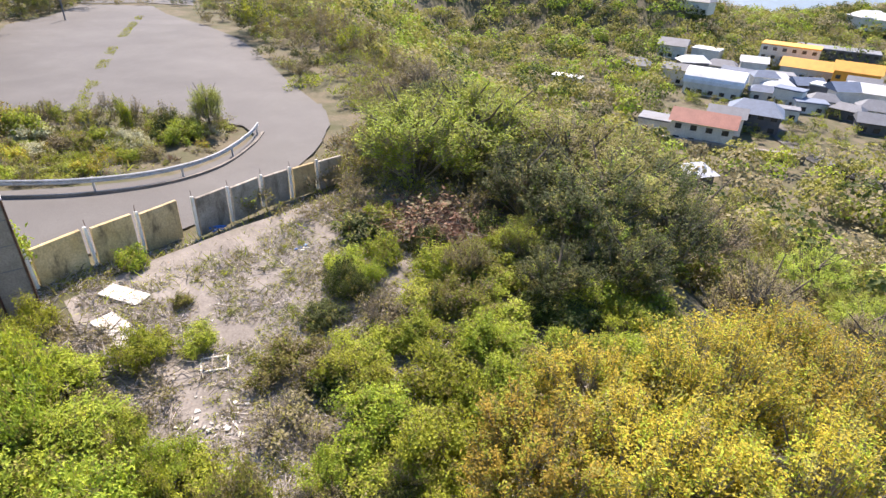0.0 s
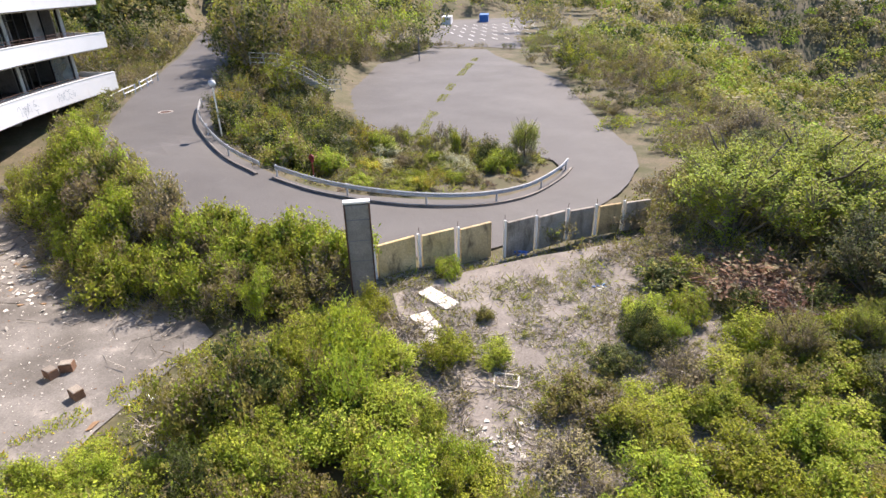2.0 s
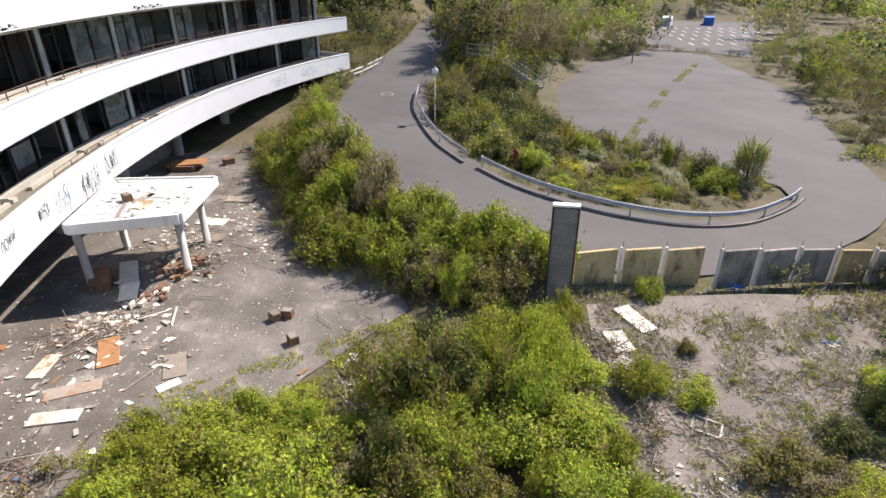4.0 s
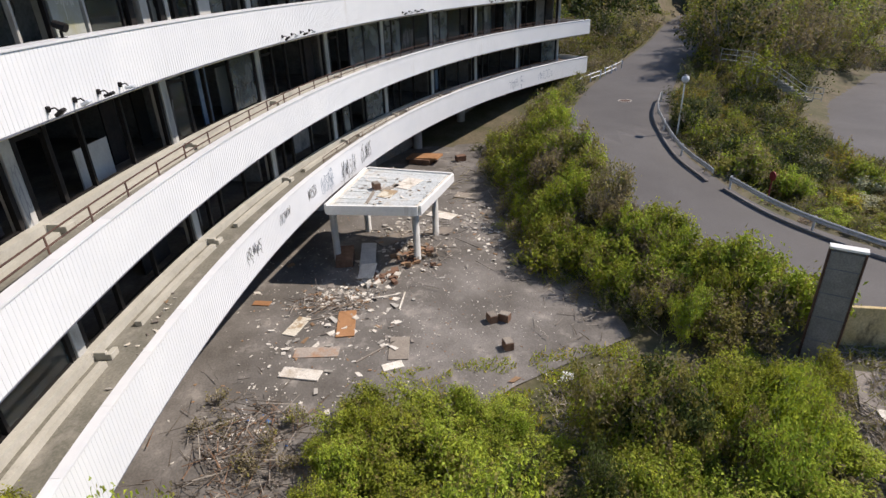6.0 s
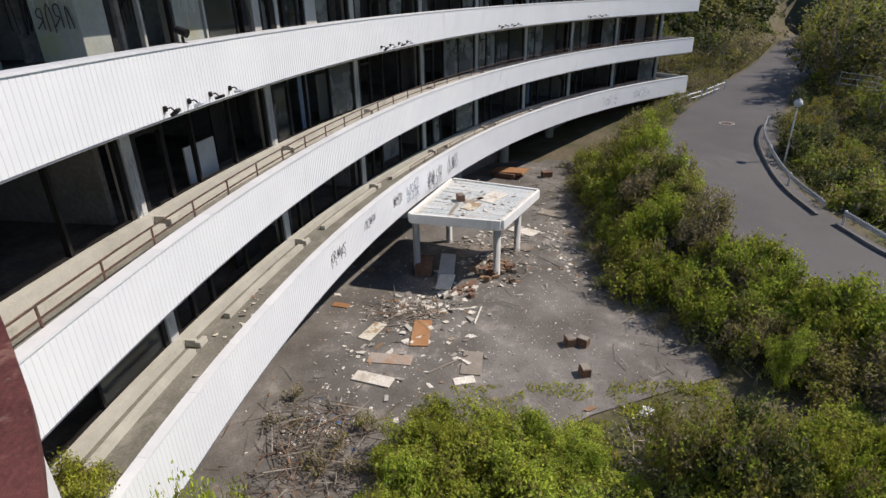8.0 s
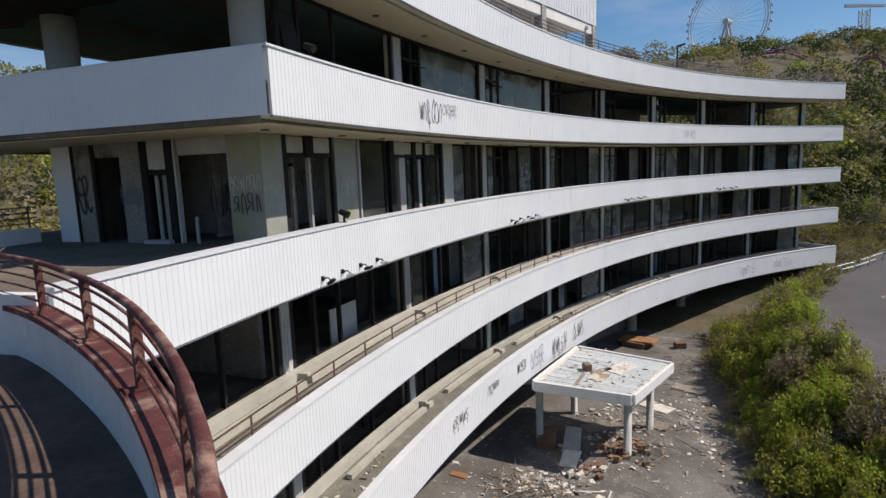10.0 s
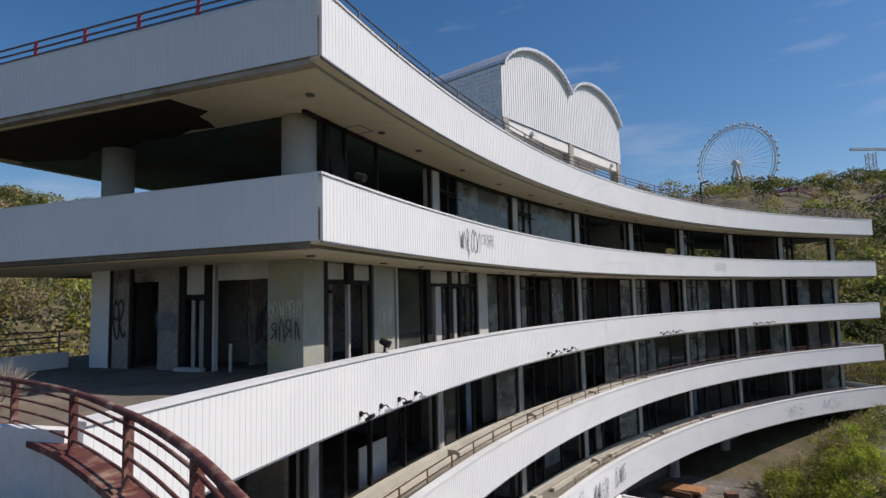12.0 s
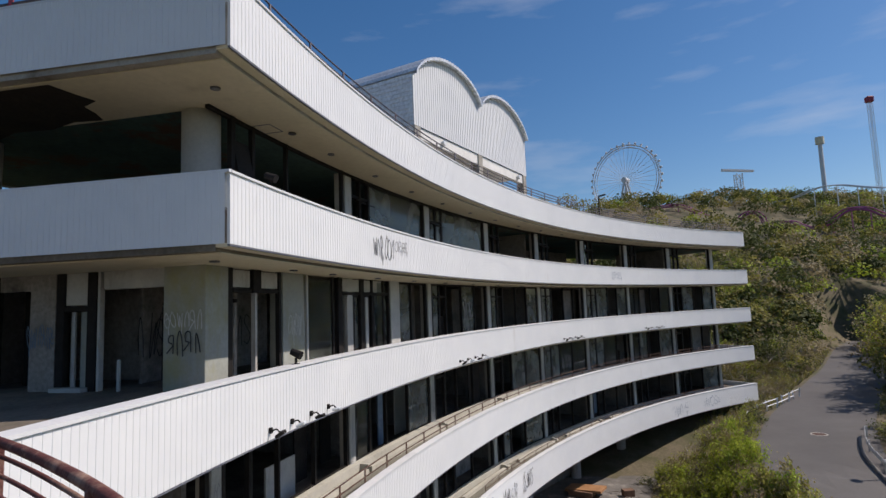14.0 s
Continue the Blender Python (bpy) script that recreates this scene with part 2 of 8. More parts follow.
M["board_white"] = material("board_white", [(0.58, 0.54, 0.47), (0.72, 0.69, 0.62)], 2.5, 0.85, 0, 0.1, 20, stain=(0.36, 0.29, 0.2), stain_scale=1.6, stain_range=(0.52, 0.7), obj_var=0.08)
M["board_orange"] = material("board_orange", [(0.30, 0.15, 0.065), (0.40, 0.21, 0.10)], 2, 0.75, 0, 0.1, 30, obj_var=0.1)
M["board_pale"] = material("board_pale", [(0.36, 0.38, 0.39), (0.50, 0.51, 0.51)], 1.5, 0.7, 0, 0.1, 20)
M["board_torn"] = material("board_torn", [(0.52, 0.48, 0.38), (0.66, 0.62, 0.52)], 2.0, 0.85, 0, 0.1, 20, stain=(0.30, 0.20, 0.10), stain_scale=1.8, stain_range=(0.5, 0.56))
M["board_rusty"] = material("board_rusty", [(0.30, 0.26, 0.22), (0.38, 0.33, 0.28)], 1.5, 0.85, 0, 0.1, 20, stain=(0.36, 0.17, 0.07), stain_scale=0.9, stain_range=(0.48, 0.6))
M["box_brown"] = material("box_brown", [(0.13, 0.07, 0.045), (0.24, 0.14, 0.09)], 3, 0.8, 0, 0.15, 20)
M["wall_ochre"] = material("wall_ochre", [(0.42, 0.30, 0.14), (0.56, 0.45, 0.27)], 0.8, 0.92, 0, 0.2, 14, stain=(0.11, 0.08, 0.05), stain_scale=1.3, stain_range=(0.5, 0.68), streak=(1.5, 1.5, 0.6), obj_var=0.2)
M["wall_grey"] = material("wall_grey", [(0.23, 0.20, 0.165), (0.38, 0.345, 0.30)], 0.9, 0.92, 0, 0.2, 14, stain=(0.10, 0.085, 0.065), stain_scale=1.3, stain_range=(0.48, 0.66), streak=(1.5, 1.5, 0.5), obj_var=0.2)
M["cement"] = material("cement", [(0.17, 0.16, 0.155), (0.25, 0.24, 0.23)], 1.2, 0.9, 0, 0.1, 20, stain=(0.07, 0.06, 0.05), stain_scale=0.9, stain_range=(0.52, 0.7), streak=(1, 1, 0.4))
M["bark"] = material("bark", [(0.07, 0.055, 0.04), (0.15, 0.125, 0.10)], 3, 0.95, 0, 0.5, 25)
M["twig"] = material("twig", [(0.20, 0.175, 0.145), (0.33, 0.295, 0.25)], 2, 0.95, isl_var=0.2)
M["dead_twig"] = material("dead_twig", [(0.34, 0.30, 0.27), (0.50, 0.455, 0.42)], 2, 0.95, isl_var=0.2)
M["blue"] = material("blue", [(0.02, 0.10, 0.35), (0.05, 0.20, 0.5)], 5, 0.5)
M["sea"] = material("sea", [(0.10, 0.15, 0.19), (0.14, 0.19, 0.23)], 0.01, 0.5, 0, 0.3, 0.3, spec=0.25)
M["bridge"] = material("bridge", [(0.40, 0.47, 0.56), (0.45, 0.52, 0.60)], 0.05, 0.7)
M["pink"] = material("pink", [(0.28, 0.06, 0.17), (0.36, 0.09, 0.22)], 1, 0.5)
M["tower_white"] = material("tower_white", [(0.55, 0.57, 0.60), (0.66, 0.67, 0.70)], 0.3, 0.6)
M["tower_red"] = material("tower_red", [(0.30, 0.04, 0.06), (0.36, 0.06, 0.09)], 0.3, 0.6)
for key, a, b in (("green", (0.185, 0.25, 0.025), (0.39, 0.455, 0.065)), ("olive", (0.16, 0.155, 0.035), (0.35, 0.315, 0.085)), ("dark", (0.035, 0.05, 0.014), (0.11, 0.135, 0.032)),
                  ("yellow", (0.33, 0.245, 0.025), (0.55, 0.42, 0.065)), ("brown", (0.20, 0.165, 0.09), (0.35, 0.295, 0.17)), ("pale", (0.38, 0.37, 0.23), (0.56, 0.54, 0.38)),
                  ("lime", (0.27, 0.32, 0.026), (0.47, 0.50, 0.065)), ("rusty", (0.21, 0.115, 0.07), (0.33, 0.20, 0.13))):
    M["leaf_" + key] = material("leaf_" + key, [a, b], 1.6, 0.66, 0, 0, None, obj_var=0.12, isl_var=0.32, spec=0.22, transl=0.36)
for key, c in (("roof_grey", (0.16, 0.17, 0.19)), ("roof_blue", (0.13, 0.17, 0.24)), ("roof_white", (0.62, 0.63, 0.64)), ("roof_red", (0.30, 0.12, 0.09)), ("orange", (0.62, 0.30, 0.04)), ("house_white", (0.58, 0.57, 0.53)), ("house_dark", (0.10, 0.10, 0.11))):
    M[key] = material(key, [tuple(v * 0.85 for v in c), tuple(min(1, v * 1.12) for v in c)], 0.5, 0.7, 0, 0.05, 6)
M["pane_dark"] = material("pane_dark", [(0.02, 0.025, 0.03), (0.05, 0.055, 0.06)], 1, 0.15)


# ---- mesh helpers ----
def mesh_of(bm, name, mats, smooth=False):
    me = bpy.data.meshes.new(name)
    bm.normal_update()
    bm.to_mesh(me)
    bm.free()
    for mm in (mats if isinstance(mats, (list, tuple)) else [mats]):
        me.materials.append(M[mm])
    if smooth:
        me.polygons.foreach_set("use_smooth", [True] * len(me.polygons))
    return me


def part(name, bm, mats, parent=None, label="", smooth=False):
    """One bmesh as one mesh object, under its thing or part."""
    ob = new(name, bm if isinstance(bm, bpy.types.Mesh) else mesh_of(bm, name, mats, smooth))
    if parent:
        ob.parent = parent
    return tagged(ob, label)


def thing(name, label, category, m=None, group="", kind=""):
    ob = new(name)
    ob.matrix_world = m or Matrix()
    return tagged(ob, label, category, group, kind)


def add_box(bm, sx, sy, sz, m=None, bevel=0.0, mat=0):
    """A box with its base at z = 0 and its middle at the origin of the plan."""
    m = m or Matrix()
    b = bmesh.new()
    bmesh.ops.create_cube(b, size=1.0)
    for v in b.verts:
        v.co = Vector((v.co.x * sx, v.co.y * sy, (v.co.z + 0.5) * sz))
    if bevel:
        bmesh.ops.bevel(b, geom=b.edges[:], offset=bevel, segments=1, affect='EDGES')
    vs = [bm.verts.new(m @ v.co) for v in b.verts]
    b.verts.index_update()
    for f in b.faces:
        nf = bm.faces.new([vs[v.index] for v in f.verts])
        nf.material_index = mat
    b.free()


def add_tube(bm, pts, radius, sides=6, mat=0, taper=None):
    """A tube along a line of points, closed at both ends."""
    pts = [Vector(p) for p in pts]
    rings = []
    up = Vector((0, 0, 1))
    for i, p in enumerate(pts):
        d = (pts[min(i + 1, len(pts) - 1)] - pts[max(i - 1, 0)]).normalized()
        a = d.cross(up)
        if a.length < 0.05:
            a = d.cross(Vector((1, 0, 0)))
        a.normalize()
        b = d.cross(a)
        r = radius if taper is None else radius + (taper - radius) * i / (len(pts) - 1)
        rings.append([bm.verts.new(p + (a * math.cos(q) + b * math.sin(q)) * r) for q in (2 * math.pi * k / sides for k in range(sides))])
    for r0, r1 in zip(rings, rings[1:]):
        for k in range(sides):
            f = bm.faces.new((r0[k], r0[(k + 1) % sides], r1[(k + 1) % sides], r1[k]))
            f.material_index = mat
    for r in (rings[0], rings[-1]):
        f = bm.faces.new(r)
        f.material_index = mat


def raw_mesh(name, verts, faces, mats, midx=None):
    """A mesh straight from arrays: verts (n, 3), faces (m, k) all with k corners."""
    verts, faces = np.asarray(verts, np.float32), np.asarray(faces, np.int32)
    me = bpy.data.meshes.new(name)
    k = faces.shape[1]
    me.vertices.add(len(verts))
    me.vertices.foreach_set("co", verts.ravel())
    me.loops.add(faces.size)
    me.loops.foreach_set("vertex_index", faces.ravel())
    me.polygons.add(len(faces))
    me.polygons.foreach_set("loop_start", np.arange(0, faces.size, k, dtype=np.int32))
    if midx is not None:
        me.polygons.foreach_set("material_index", np.asarray(midx, np.int32))
    for mm in (mats if isinstance(mats, (list, tuple)) else [mats]):
        me.materials.append(M[mm])
    me.polygons.foreach_set("use_smooth", [False] * len(me.polygons))
    me.update()
    me.validate()
    return me


def smoothstep(a, b, x):
    q = np.clip((x - a) / (b - a), 0, 1)
    return q * q * (3 - 2 * q)


def chain(points, step):
    """A rounded line through points (Catmull-Rom), at about even steps."""
    p = [np.array(q, float) for q in points]
    p = [2 * p[0] - p[1]] + p + [2 * p[-1] - p[-2]]
    out = []
    for i in range(1, len(p) - 2):
        n = max(2, int(np.linalg.norm(p[i + 1] - p[i]) / step))
        for k in range(n):
            u = k / n
            out.append(0.5 * (2 * p[i] + (p[i + 1] - p[i - 1]) * u + (2 * p[i - 1] - 5 * p[i] + 4 * p[i + 1] - p[i + 2]) * u * u + (3 * p[i] - p[i - 1] - 3 * p[i + 1] + p[i + 2]) * u ** 3))
    out.append(p[-2])
    return np.array(out)


def line_distance(x, y, line):
    """Distance of many places to a line of points; and the signed side of the nearest piece (left: plus)."""
    best = np.full(x.shape, 1e9)
    side = np.zeros(x.shape)
    for a, b in zip(line, line[1:]):
        d = b[:2] - a[:2]
        u = np.clip(((x - a[0]) * d[0] + (y - a[1]) * d[1]) / (d @ d), 0, 1)
        px, py = x - a[0] - u * d[0], y - a[1] - u * d[1]
        q = np.hypot(px, py)
        s = np.sign(d[0] * py - d[1] * px)
        side = np.where(q < best, s, side)
        best = np.minimum(best, q)
    return best, side


# ---- the lie of the land ----
GROUND, LOT, VALLEY, SEA = -0.9, -1.4, -27.0, -34.0
ROAD_LINE = chain([(-125, 73), (-84, 46.8), (-70, 37.0), (-60, 30.0), (-52, 24.4), (-44, 19.6), (-37, 16.2), (-31, 15.6), (-25, 16.9), (-20.2, 21.0), (-17.7, 26.4), (-16.9, 32), (-17.6, 37.2), (-20.4, 43.4)], 1.5)
BRINK = np.array([(30, -60), (7, -10), (4, 6), (-3, 27), (-11, 37), (-25, 57), (-46, 84), (-62, 104), (-80, 150), (-100, 300)], float)


def road_z(x, y):
    z = 0.73 - 0.134 * (x + 29.4) - 0.063 * (y - 19.7)
    z = LOT + 0.03 + np.log1p(np.exp(np.clip((z - LOT) * 9.0, -30, 30))) / 9.0
    return np.minimum(z, 7.0 + 0.03 * (z - 7.0))


def lot_mask(x, y):
    """1 on the car parks, 0 well outside them."""
    d, _ = line_distance(x, y, np.array([(-27, 44), (-45, 57), (-60, 78)], float))
    e, _ = line_distance(x, y, np.array([(-68, 88), (-104, 142)], float))
    return np.maximum(1 - smoothstep(13.0, 19.0, d), 1 - smoothstep(13.0, 19.0, e))


def land(x, y):
    """The height of the ground."""
    x, y = np.asarray(x, float), np.asarray(y, float)
    d, side = line_distance(x, y, BRINK)
    out = np.where(side < 0, d, 0.0)                       # metres past the brink, on the valley's side
    wob = np.sin(x * 0.11 + 1.3) * np.sin(y * 0.09 + 0.4) + 0.6 * np.sin(x * 0.047 - y * 0.06)
    z = GROUND - 0.43 * np.maximum(out - 2, 0) * smoothstep(0, 14, out) + wob * np.minimum(out * 0.035, 1.4)
    z = VALLEY + np.log1p(np.exp(np.clip((z - VALLEY) * 0.5, -30, 30))) / 0.5
    # a wooded ridge before the sea
    rid = np.exp(-(((y - 305 - 0.22 * (x - 100)) / 36) ** 2))
    z = z + rid * (28 - 21 * smoothstep(30, 88, x) + 10 * smoothstep(110, 190, x) + 2.0 * np.sin(x * 0.06)) * smoothstep(-170, -110, x)
    z = z - 25 * smoothstep(360, 460, y - 0.2 * x) * smoothstep(60, 100, out)
    # the hill behind the house and beyond its far end
    rise = np.maximum(-(x + 80) - 0.2 * np.maximum(0, y - 42) - 1.2 * np.maximum(0, y - 190), -(y + 24) - 0.25 * np.maximum(0, x + 10))
    rise = np.maximum(rise, 0)
    hill = 0.325 * rise * smoothstep(0, 40, rise) + (3.0 * np.sin(x * 0.021 + 0.5) + 2.0 * np.sin(y * 0.033)) * smoothstep(30, 120, rise)
    hill = np.minimum(hill, 45 + 9 * smoothstep(15, 110, y) + 1.2 * np.sin(y * 0.055 + 1))
    z = z + np.where(out > 60, 0, hill)
    # the road's bench and the car parks
    rd, _ = line_distance(x, y, ROAD_LINE)
    wr = 1 - smoothstep(4.0, 7.6, rd)
    z = z * (1 - wr) + road_z(x, y) * wr
    up = smoothstep(-46, -62, x) * (1 - smoothstep(10, 26, rd))
    z = np.maximum(z, z * (1 - up) + (road_z(x, y) - 0.4) * up)
    wl_ = lot_mask(x, y) * (1 - wr)
    z = z * (1 - wl_) + (LOT - 0.06) * wl_
    z = np.where((lot_mask(x, y) > 0.3) & (road_z(x, y) < LOT + 0.35) & (x + y > 10), np.minimum(z, LOT - 0.05), z)
    z = z - 0.08 * (1 - smoothstep(3.9, 4.4, rd))
    return z


def ground_at(x, y):
    return float(land(np.array([x]), np.array([y]))[0])


def ground_sheet():
    def axis(lo, hi, fine_lo, fine_hi, step):
        core = np.arange(fine_lo, fine_hi + 0.01, step)
        a, q = [], step
        v = fine_lo
        while v > lo:
            q *= 1.13
            v -= q
            a.append(v)
        b, q = [], step
        v = fine_hi
        while v < hi:
            q *= 1.13
            v += q
            b.append(v)
        return np.concatenate([np.array(a[::-1]), core, np.array(b)])
    xs, ys = axis(-4300, 4300, -95, 25, 1.0), axis(-3000, 4600, -25, 110, 1.0)
    X, Y = np.meshgrid(xs, ys)
    Z = land(X.ravel(), Y.ravel()).reshape(X.shape)
    rough = np.sin(X * 2.1 + Y * 1.3) * np.sin(Y * 2.7 - X * 0.9) * 0.03
    flat = np.zeros_like(X)
    Z = Z + rough
    n = len(xs)
    idx = np.arange(X.size).reshape(X.shape)
    f = np.stack([idx[:-1, :-1], idx[:-1, 1:], idx[1:, 1:], idx[1:, :-1]], -1).reshape(-1, 4)
    me = raw_mesh("ground", np.stack([X, Y, Z], -1).reshape(-1, 3), f, "soil")
    me.polygons.foreach_set("use_smooth", [True] * len(me.polygons))
    return tagged(new("ground", me), "brown soil with dry grass and weeds on a hillside", "ground", kind="structure")


ground_sheet()


def strip(name, line, half, zf, mat, label, lift=0.0):
    v, f = [], []
    for i, p in enumerate(line):
        d = line[min(i + 1, len(line) - 1)] - line[max(i - 1, 0)]
        nrm = np.array((-d[1], d[0])) / np.hypot(d[0], d[1])
        wide = half(*p[:2]) if callable(half) else half
        for k in range(7):
            q = p[:2] + nrm * wide * (k / 3 - 1)
            v.append((q[0], q[1], float(zf(np.array([q[0]]), np.array([q[1]]))[0]) + lift))
    for i in range(len(line) - 1):
        for k in range(6):
            f.append((i * 7 + k, i * 7 + k + 1, i * 7 + k + 8, i * 7 + k + 7))
    return tagged(new(name, raw_mesh(name, v, f, mat)), label, name.split("_")[0], kind="structure")


def flat_sheet(name, outline, z, mat, label, category, thick=0.0):
    bm = bmesh.new()
    f = bm.faces.new([bm.verts.new((x, y, z)) for x, y in outline])
    if f.normal.z < 0:
        f.normal_flip()
    return tagged(new(name, mesh_of(bm, name, mat)), label, category, kind="structure")


strip("road", ROAD_LINE, lambda x, y: 3.45 - 1.1 * float(smoothstep(20.0, 28.0, y)) * float(smoothstep(-30.0, -22.0, x)), road_z, "asphalt", "worn grey asphalt road sloping round a bend", 0.0)
LOT_EDGE = [(-15.1, 36.0), (-15.7, 39.6), (-17.3, 42.8), (-20.2, 46.2), (-24, 50.5), (-33.3, 62.4), (-39, 68.5), (-46.2, 74.3), (-57.3, 81.6), (-64, 88), (-74, 84.6), (-69, 73), (-67.5, 62), (-60, 48.5), (-52.6, 41.6), (-44, 35.2), (-41.2, 33.5), (-36, 36), (-30, 38), (-21.4, 37.4), (-18.9, 35.2)]
flat_sheet("pavement_car_park", LOT_EDGE, LOT + 0.02, "asphalt", "empty cracked grey asphalt car park with weeds in its joints", "car park")
flat_sheet("pavement_far_car_park", [(-59, 91.5), (-67.2, 90.6), (-75.2, 85.2), (-86, 98), (-114, 136), (-96, 158), (-76, 118)], LOT + 0.03, "asphalt", "grey asphalt car park with painted bay lines", "car park")
flat_sheet("pavement_forecourt", [(-8, -22), (-11.5, -3.5), (-15.8, 0.5), (-18, 4.2), (-19.9, 9.2), (-25.5, 10.2), (-31, 9.8), (-37, 10.6), (-44, 12.6), (-52, 17.2), (-60, 23), (-64, 12), (-45, -12), (-28, -20)], GROUND + 0.045, "forecourt", "littered grey concrete forecourt, cracked and dusty", "forecourt")
flat_sheet("pavement_terrace", [(-16.6, 15.6), (-15.5, 18.6), (-13.6, 22.2), (-11.4, 25.6), (-8.4, 26.2), (-5.0, 24.0), (-3.2, 19.5), (-2.6, 15), (-3.2, 10.5), (-7, 8.0), (-10.2, 10.6), (-13.8, 13.4)], GROUND + 0.05, "litter", "dusty concrete yard under dead leaves and dry weeds", "yard")
# the sea
flat_sheet("water", [(-4200, 330), (4200, 330), (4200, 4500), (-4200, 4500)], SEA, "sea", "pale calm sea beyond the wooded shore", "sea")


# ---- the curved house ----
CX, CY, R = -6.26, 57.01, 63.29
PHI = -1.686
LEN, DEPTH, BAY = 56.4, 13.0, 6.45
TOP = {"A": 17.76, "B": 14.165, "C": 10.615, "D": 7.07, "E": 3.64}
BAND = {"A": 1.31, "B": 1.23, "C": 1.22, "D": 1.23, "E": 1.5}     # heights of the white bands
FH = 1.25                                  # height of a band panel as made, fitted to each band
START = {"A": 0.0, "B": 0.0, "C": -4.7, "D": -5.4, "E": -5.4}
hotel = thing("hotel", "abandoned white curved five-storey hotel with banded balconies and graffiti", "hotel")


def arc(s, r, z):
    a = PHI - s / R
    return Vector((CX + (R + r) * math.cos(a), CY + (R + r) * math.sin(a), z))


def turn(s, z=0.0):
    """The pose that carries a piece built at s = 0 along the curve to s."""
    return Matrix.Translation((CX, CY, z)) @ Matrix.Rotation(-s / R, 4, 'Z') @ Matrix.Translation((-CX, -CY, 0))


def face_pose(s, r, z):
    """At the curve: x runs along it, y into the house, z up."""
    a = PHI - s / R
    y = Vector((math.cos(a), math.sin(a), 0))
    x = Vector((math.sin(a), -math.cos(a), 0))
    m = Matrix((x, y, Vector((0, 0, 1)))).transposed().to_4x4()
    m.translation = arc(s, r, z)
    return m


def add_sweep(bm, profile, s0, s1, step=1.0, mat=0):
    """A closed profile of (r, z) carried along the curve."""
    n = max(1, int(math.ceil((s1 - s0) / step)))
    rings = [[bm.verts.new(arc(s0 + (s1 - s0) * i / n, r, z)) for r, z in profile] for i in range(n + 1)]
    k = len(profile)
    for a, b in zip(rings, rings[1:]):
        for j in range(k):
            f = bm.faces.new((a[j], a[(j + 1) % k], b[(j + 1) % k], b[j]))
            f.material_index = mat
    bm.faces.new(rings[0]).material_index = mat
    bm.faces.new(rings[-1][::-1]).material_index = mat


def swept(name, profile, s0, s1, mat, parent, label="", step=1.0):
    bm = bmesh.new()
    add_sweep(bm, profile, s0, s1, step)
    bmesh.ops.recalc_face_normals(bm, faces=bm.faces)
    return part(name, bm, mat, parent, label)


def rib_panel(width, height, rib=0.125):
    """A ribbed sheet panel along the curve, from s = 0; its front at r = 0, its foot at z = 0."""
    bm = bmesh.new()
    n = int(round(width / rib))
    line = []
    for i in range(n):
        s = i * width / n
        w = width / n
        line += [(s, -0.055), (s + w - 0.020, -0.055), (s + w - 0.014, -0.048), (s + w - 0.005, -0.048)]
    line.append((width + 0.002, -0.054))
    lo = [bm.verts.new(arc(s, r, 0)) for s, r in line]
    hi = [bm.verts.new(arc(s, r, height)) for s, r in line]
    for i in range(len(line) - 1):
        bm.faces.new((lo[i], lo[i + 1], hi[i + 1], hi[i]))
    a, b = line[0][0], line[-1][0]
    for s, q in ((a, 0), (b, -1)):
        l0, h0 = bm.verts.new(arc(s, 0, 0)), bm.verts.new(arc(s, 0, height))
        bm.faces.new((lo[q], hi[q], h0, l0))
    bmesh.ops.recalc_face_normals(bm, faces=bm.faces)
    return mesh_of(bm, "panel", "white_metal")


def flat_rib_panel(width, height, rib=0.125, mat="white_metal"):
    """The same, straight: x along, front towards -y."""
    bm = bmesh.new()
    n = int(round(width / rib))
    line = []
    for i in range(n):
        s, w = i * width / n, width / n
        line += [(s, -0.055), (s + w - 0.020, -0.055), (s + w - 0.014, -0.048), (s + w - 0.005, -0.048)]
    line.append((width + 0.002, -0.054))
    lo = [bm.verts.new((s, r, 0)) for s, r in line]
    hi = [bm.verts.new((s, r, height)) for s, r in line]
    for i in range(len(line) - 1):
        bm.faces.new((lo[i], lo[i + 1], hi[i + 1], hi[i]))
    bmesh.ops.recalc_face_normals(bm, faces=bm.faces)
    return mesh_of(bm, "panel", mat)


PANEL_N = {0.0: 30, -4.7: 33, -5.4: 33}
PANELS = {}
for s_, n_ in PANEL_N.items():
    w_ = (LEN - s_) / n_
    cb = bmesh.new()
    add_sweep(cb, [(-0.085, 0.0), (-0.085, 0.045), (0.16, 0.055), (0.16, 0.0)], 0.003, w_ - 0.003, 0.6)
    bmesh.ops.recalc_face_normals(cb, faces=cb.faces)
    PANELS[s_] = (rib_panel(w_, FH), mesh_of(cb, "cap", "cap_metal"))
GPANEL = flat_rib_panel(1.62, FH)
GAB = Vector((math.cos(PHI), math.sin(PHI), 0))           # into the house, along the near gable


def gable_pose(s, r, z):
    """On a gable that faces back along the curve: x runs into the house."""
    m = face_pose(s, r, z)
    x, y = m.col[0].xyz, m.col[1].xyz
    g = Matrix((y, x, Vector((0, 0, 1)))).transposed().to_4x4()
    g.translation = m.translation
    return g


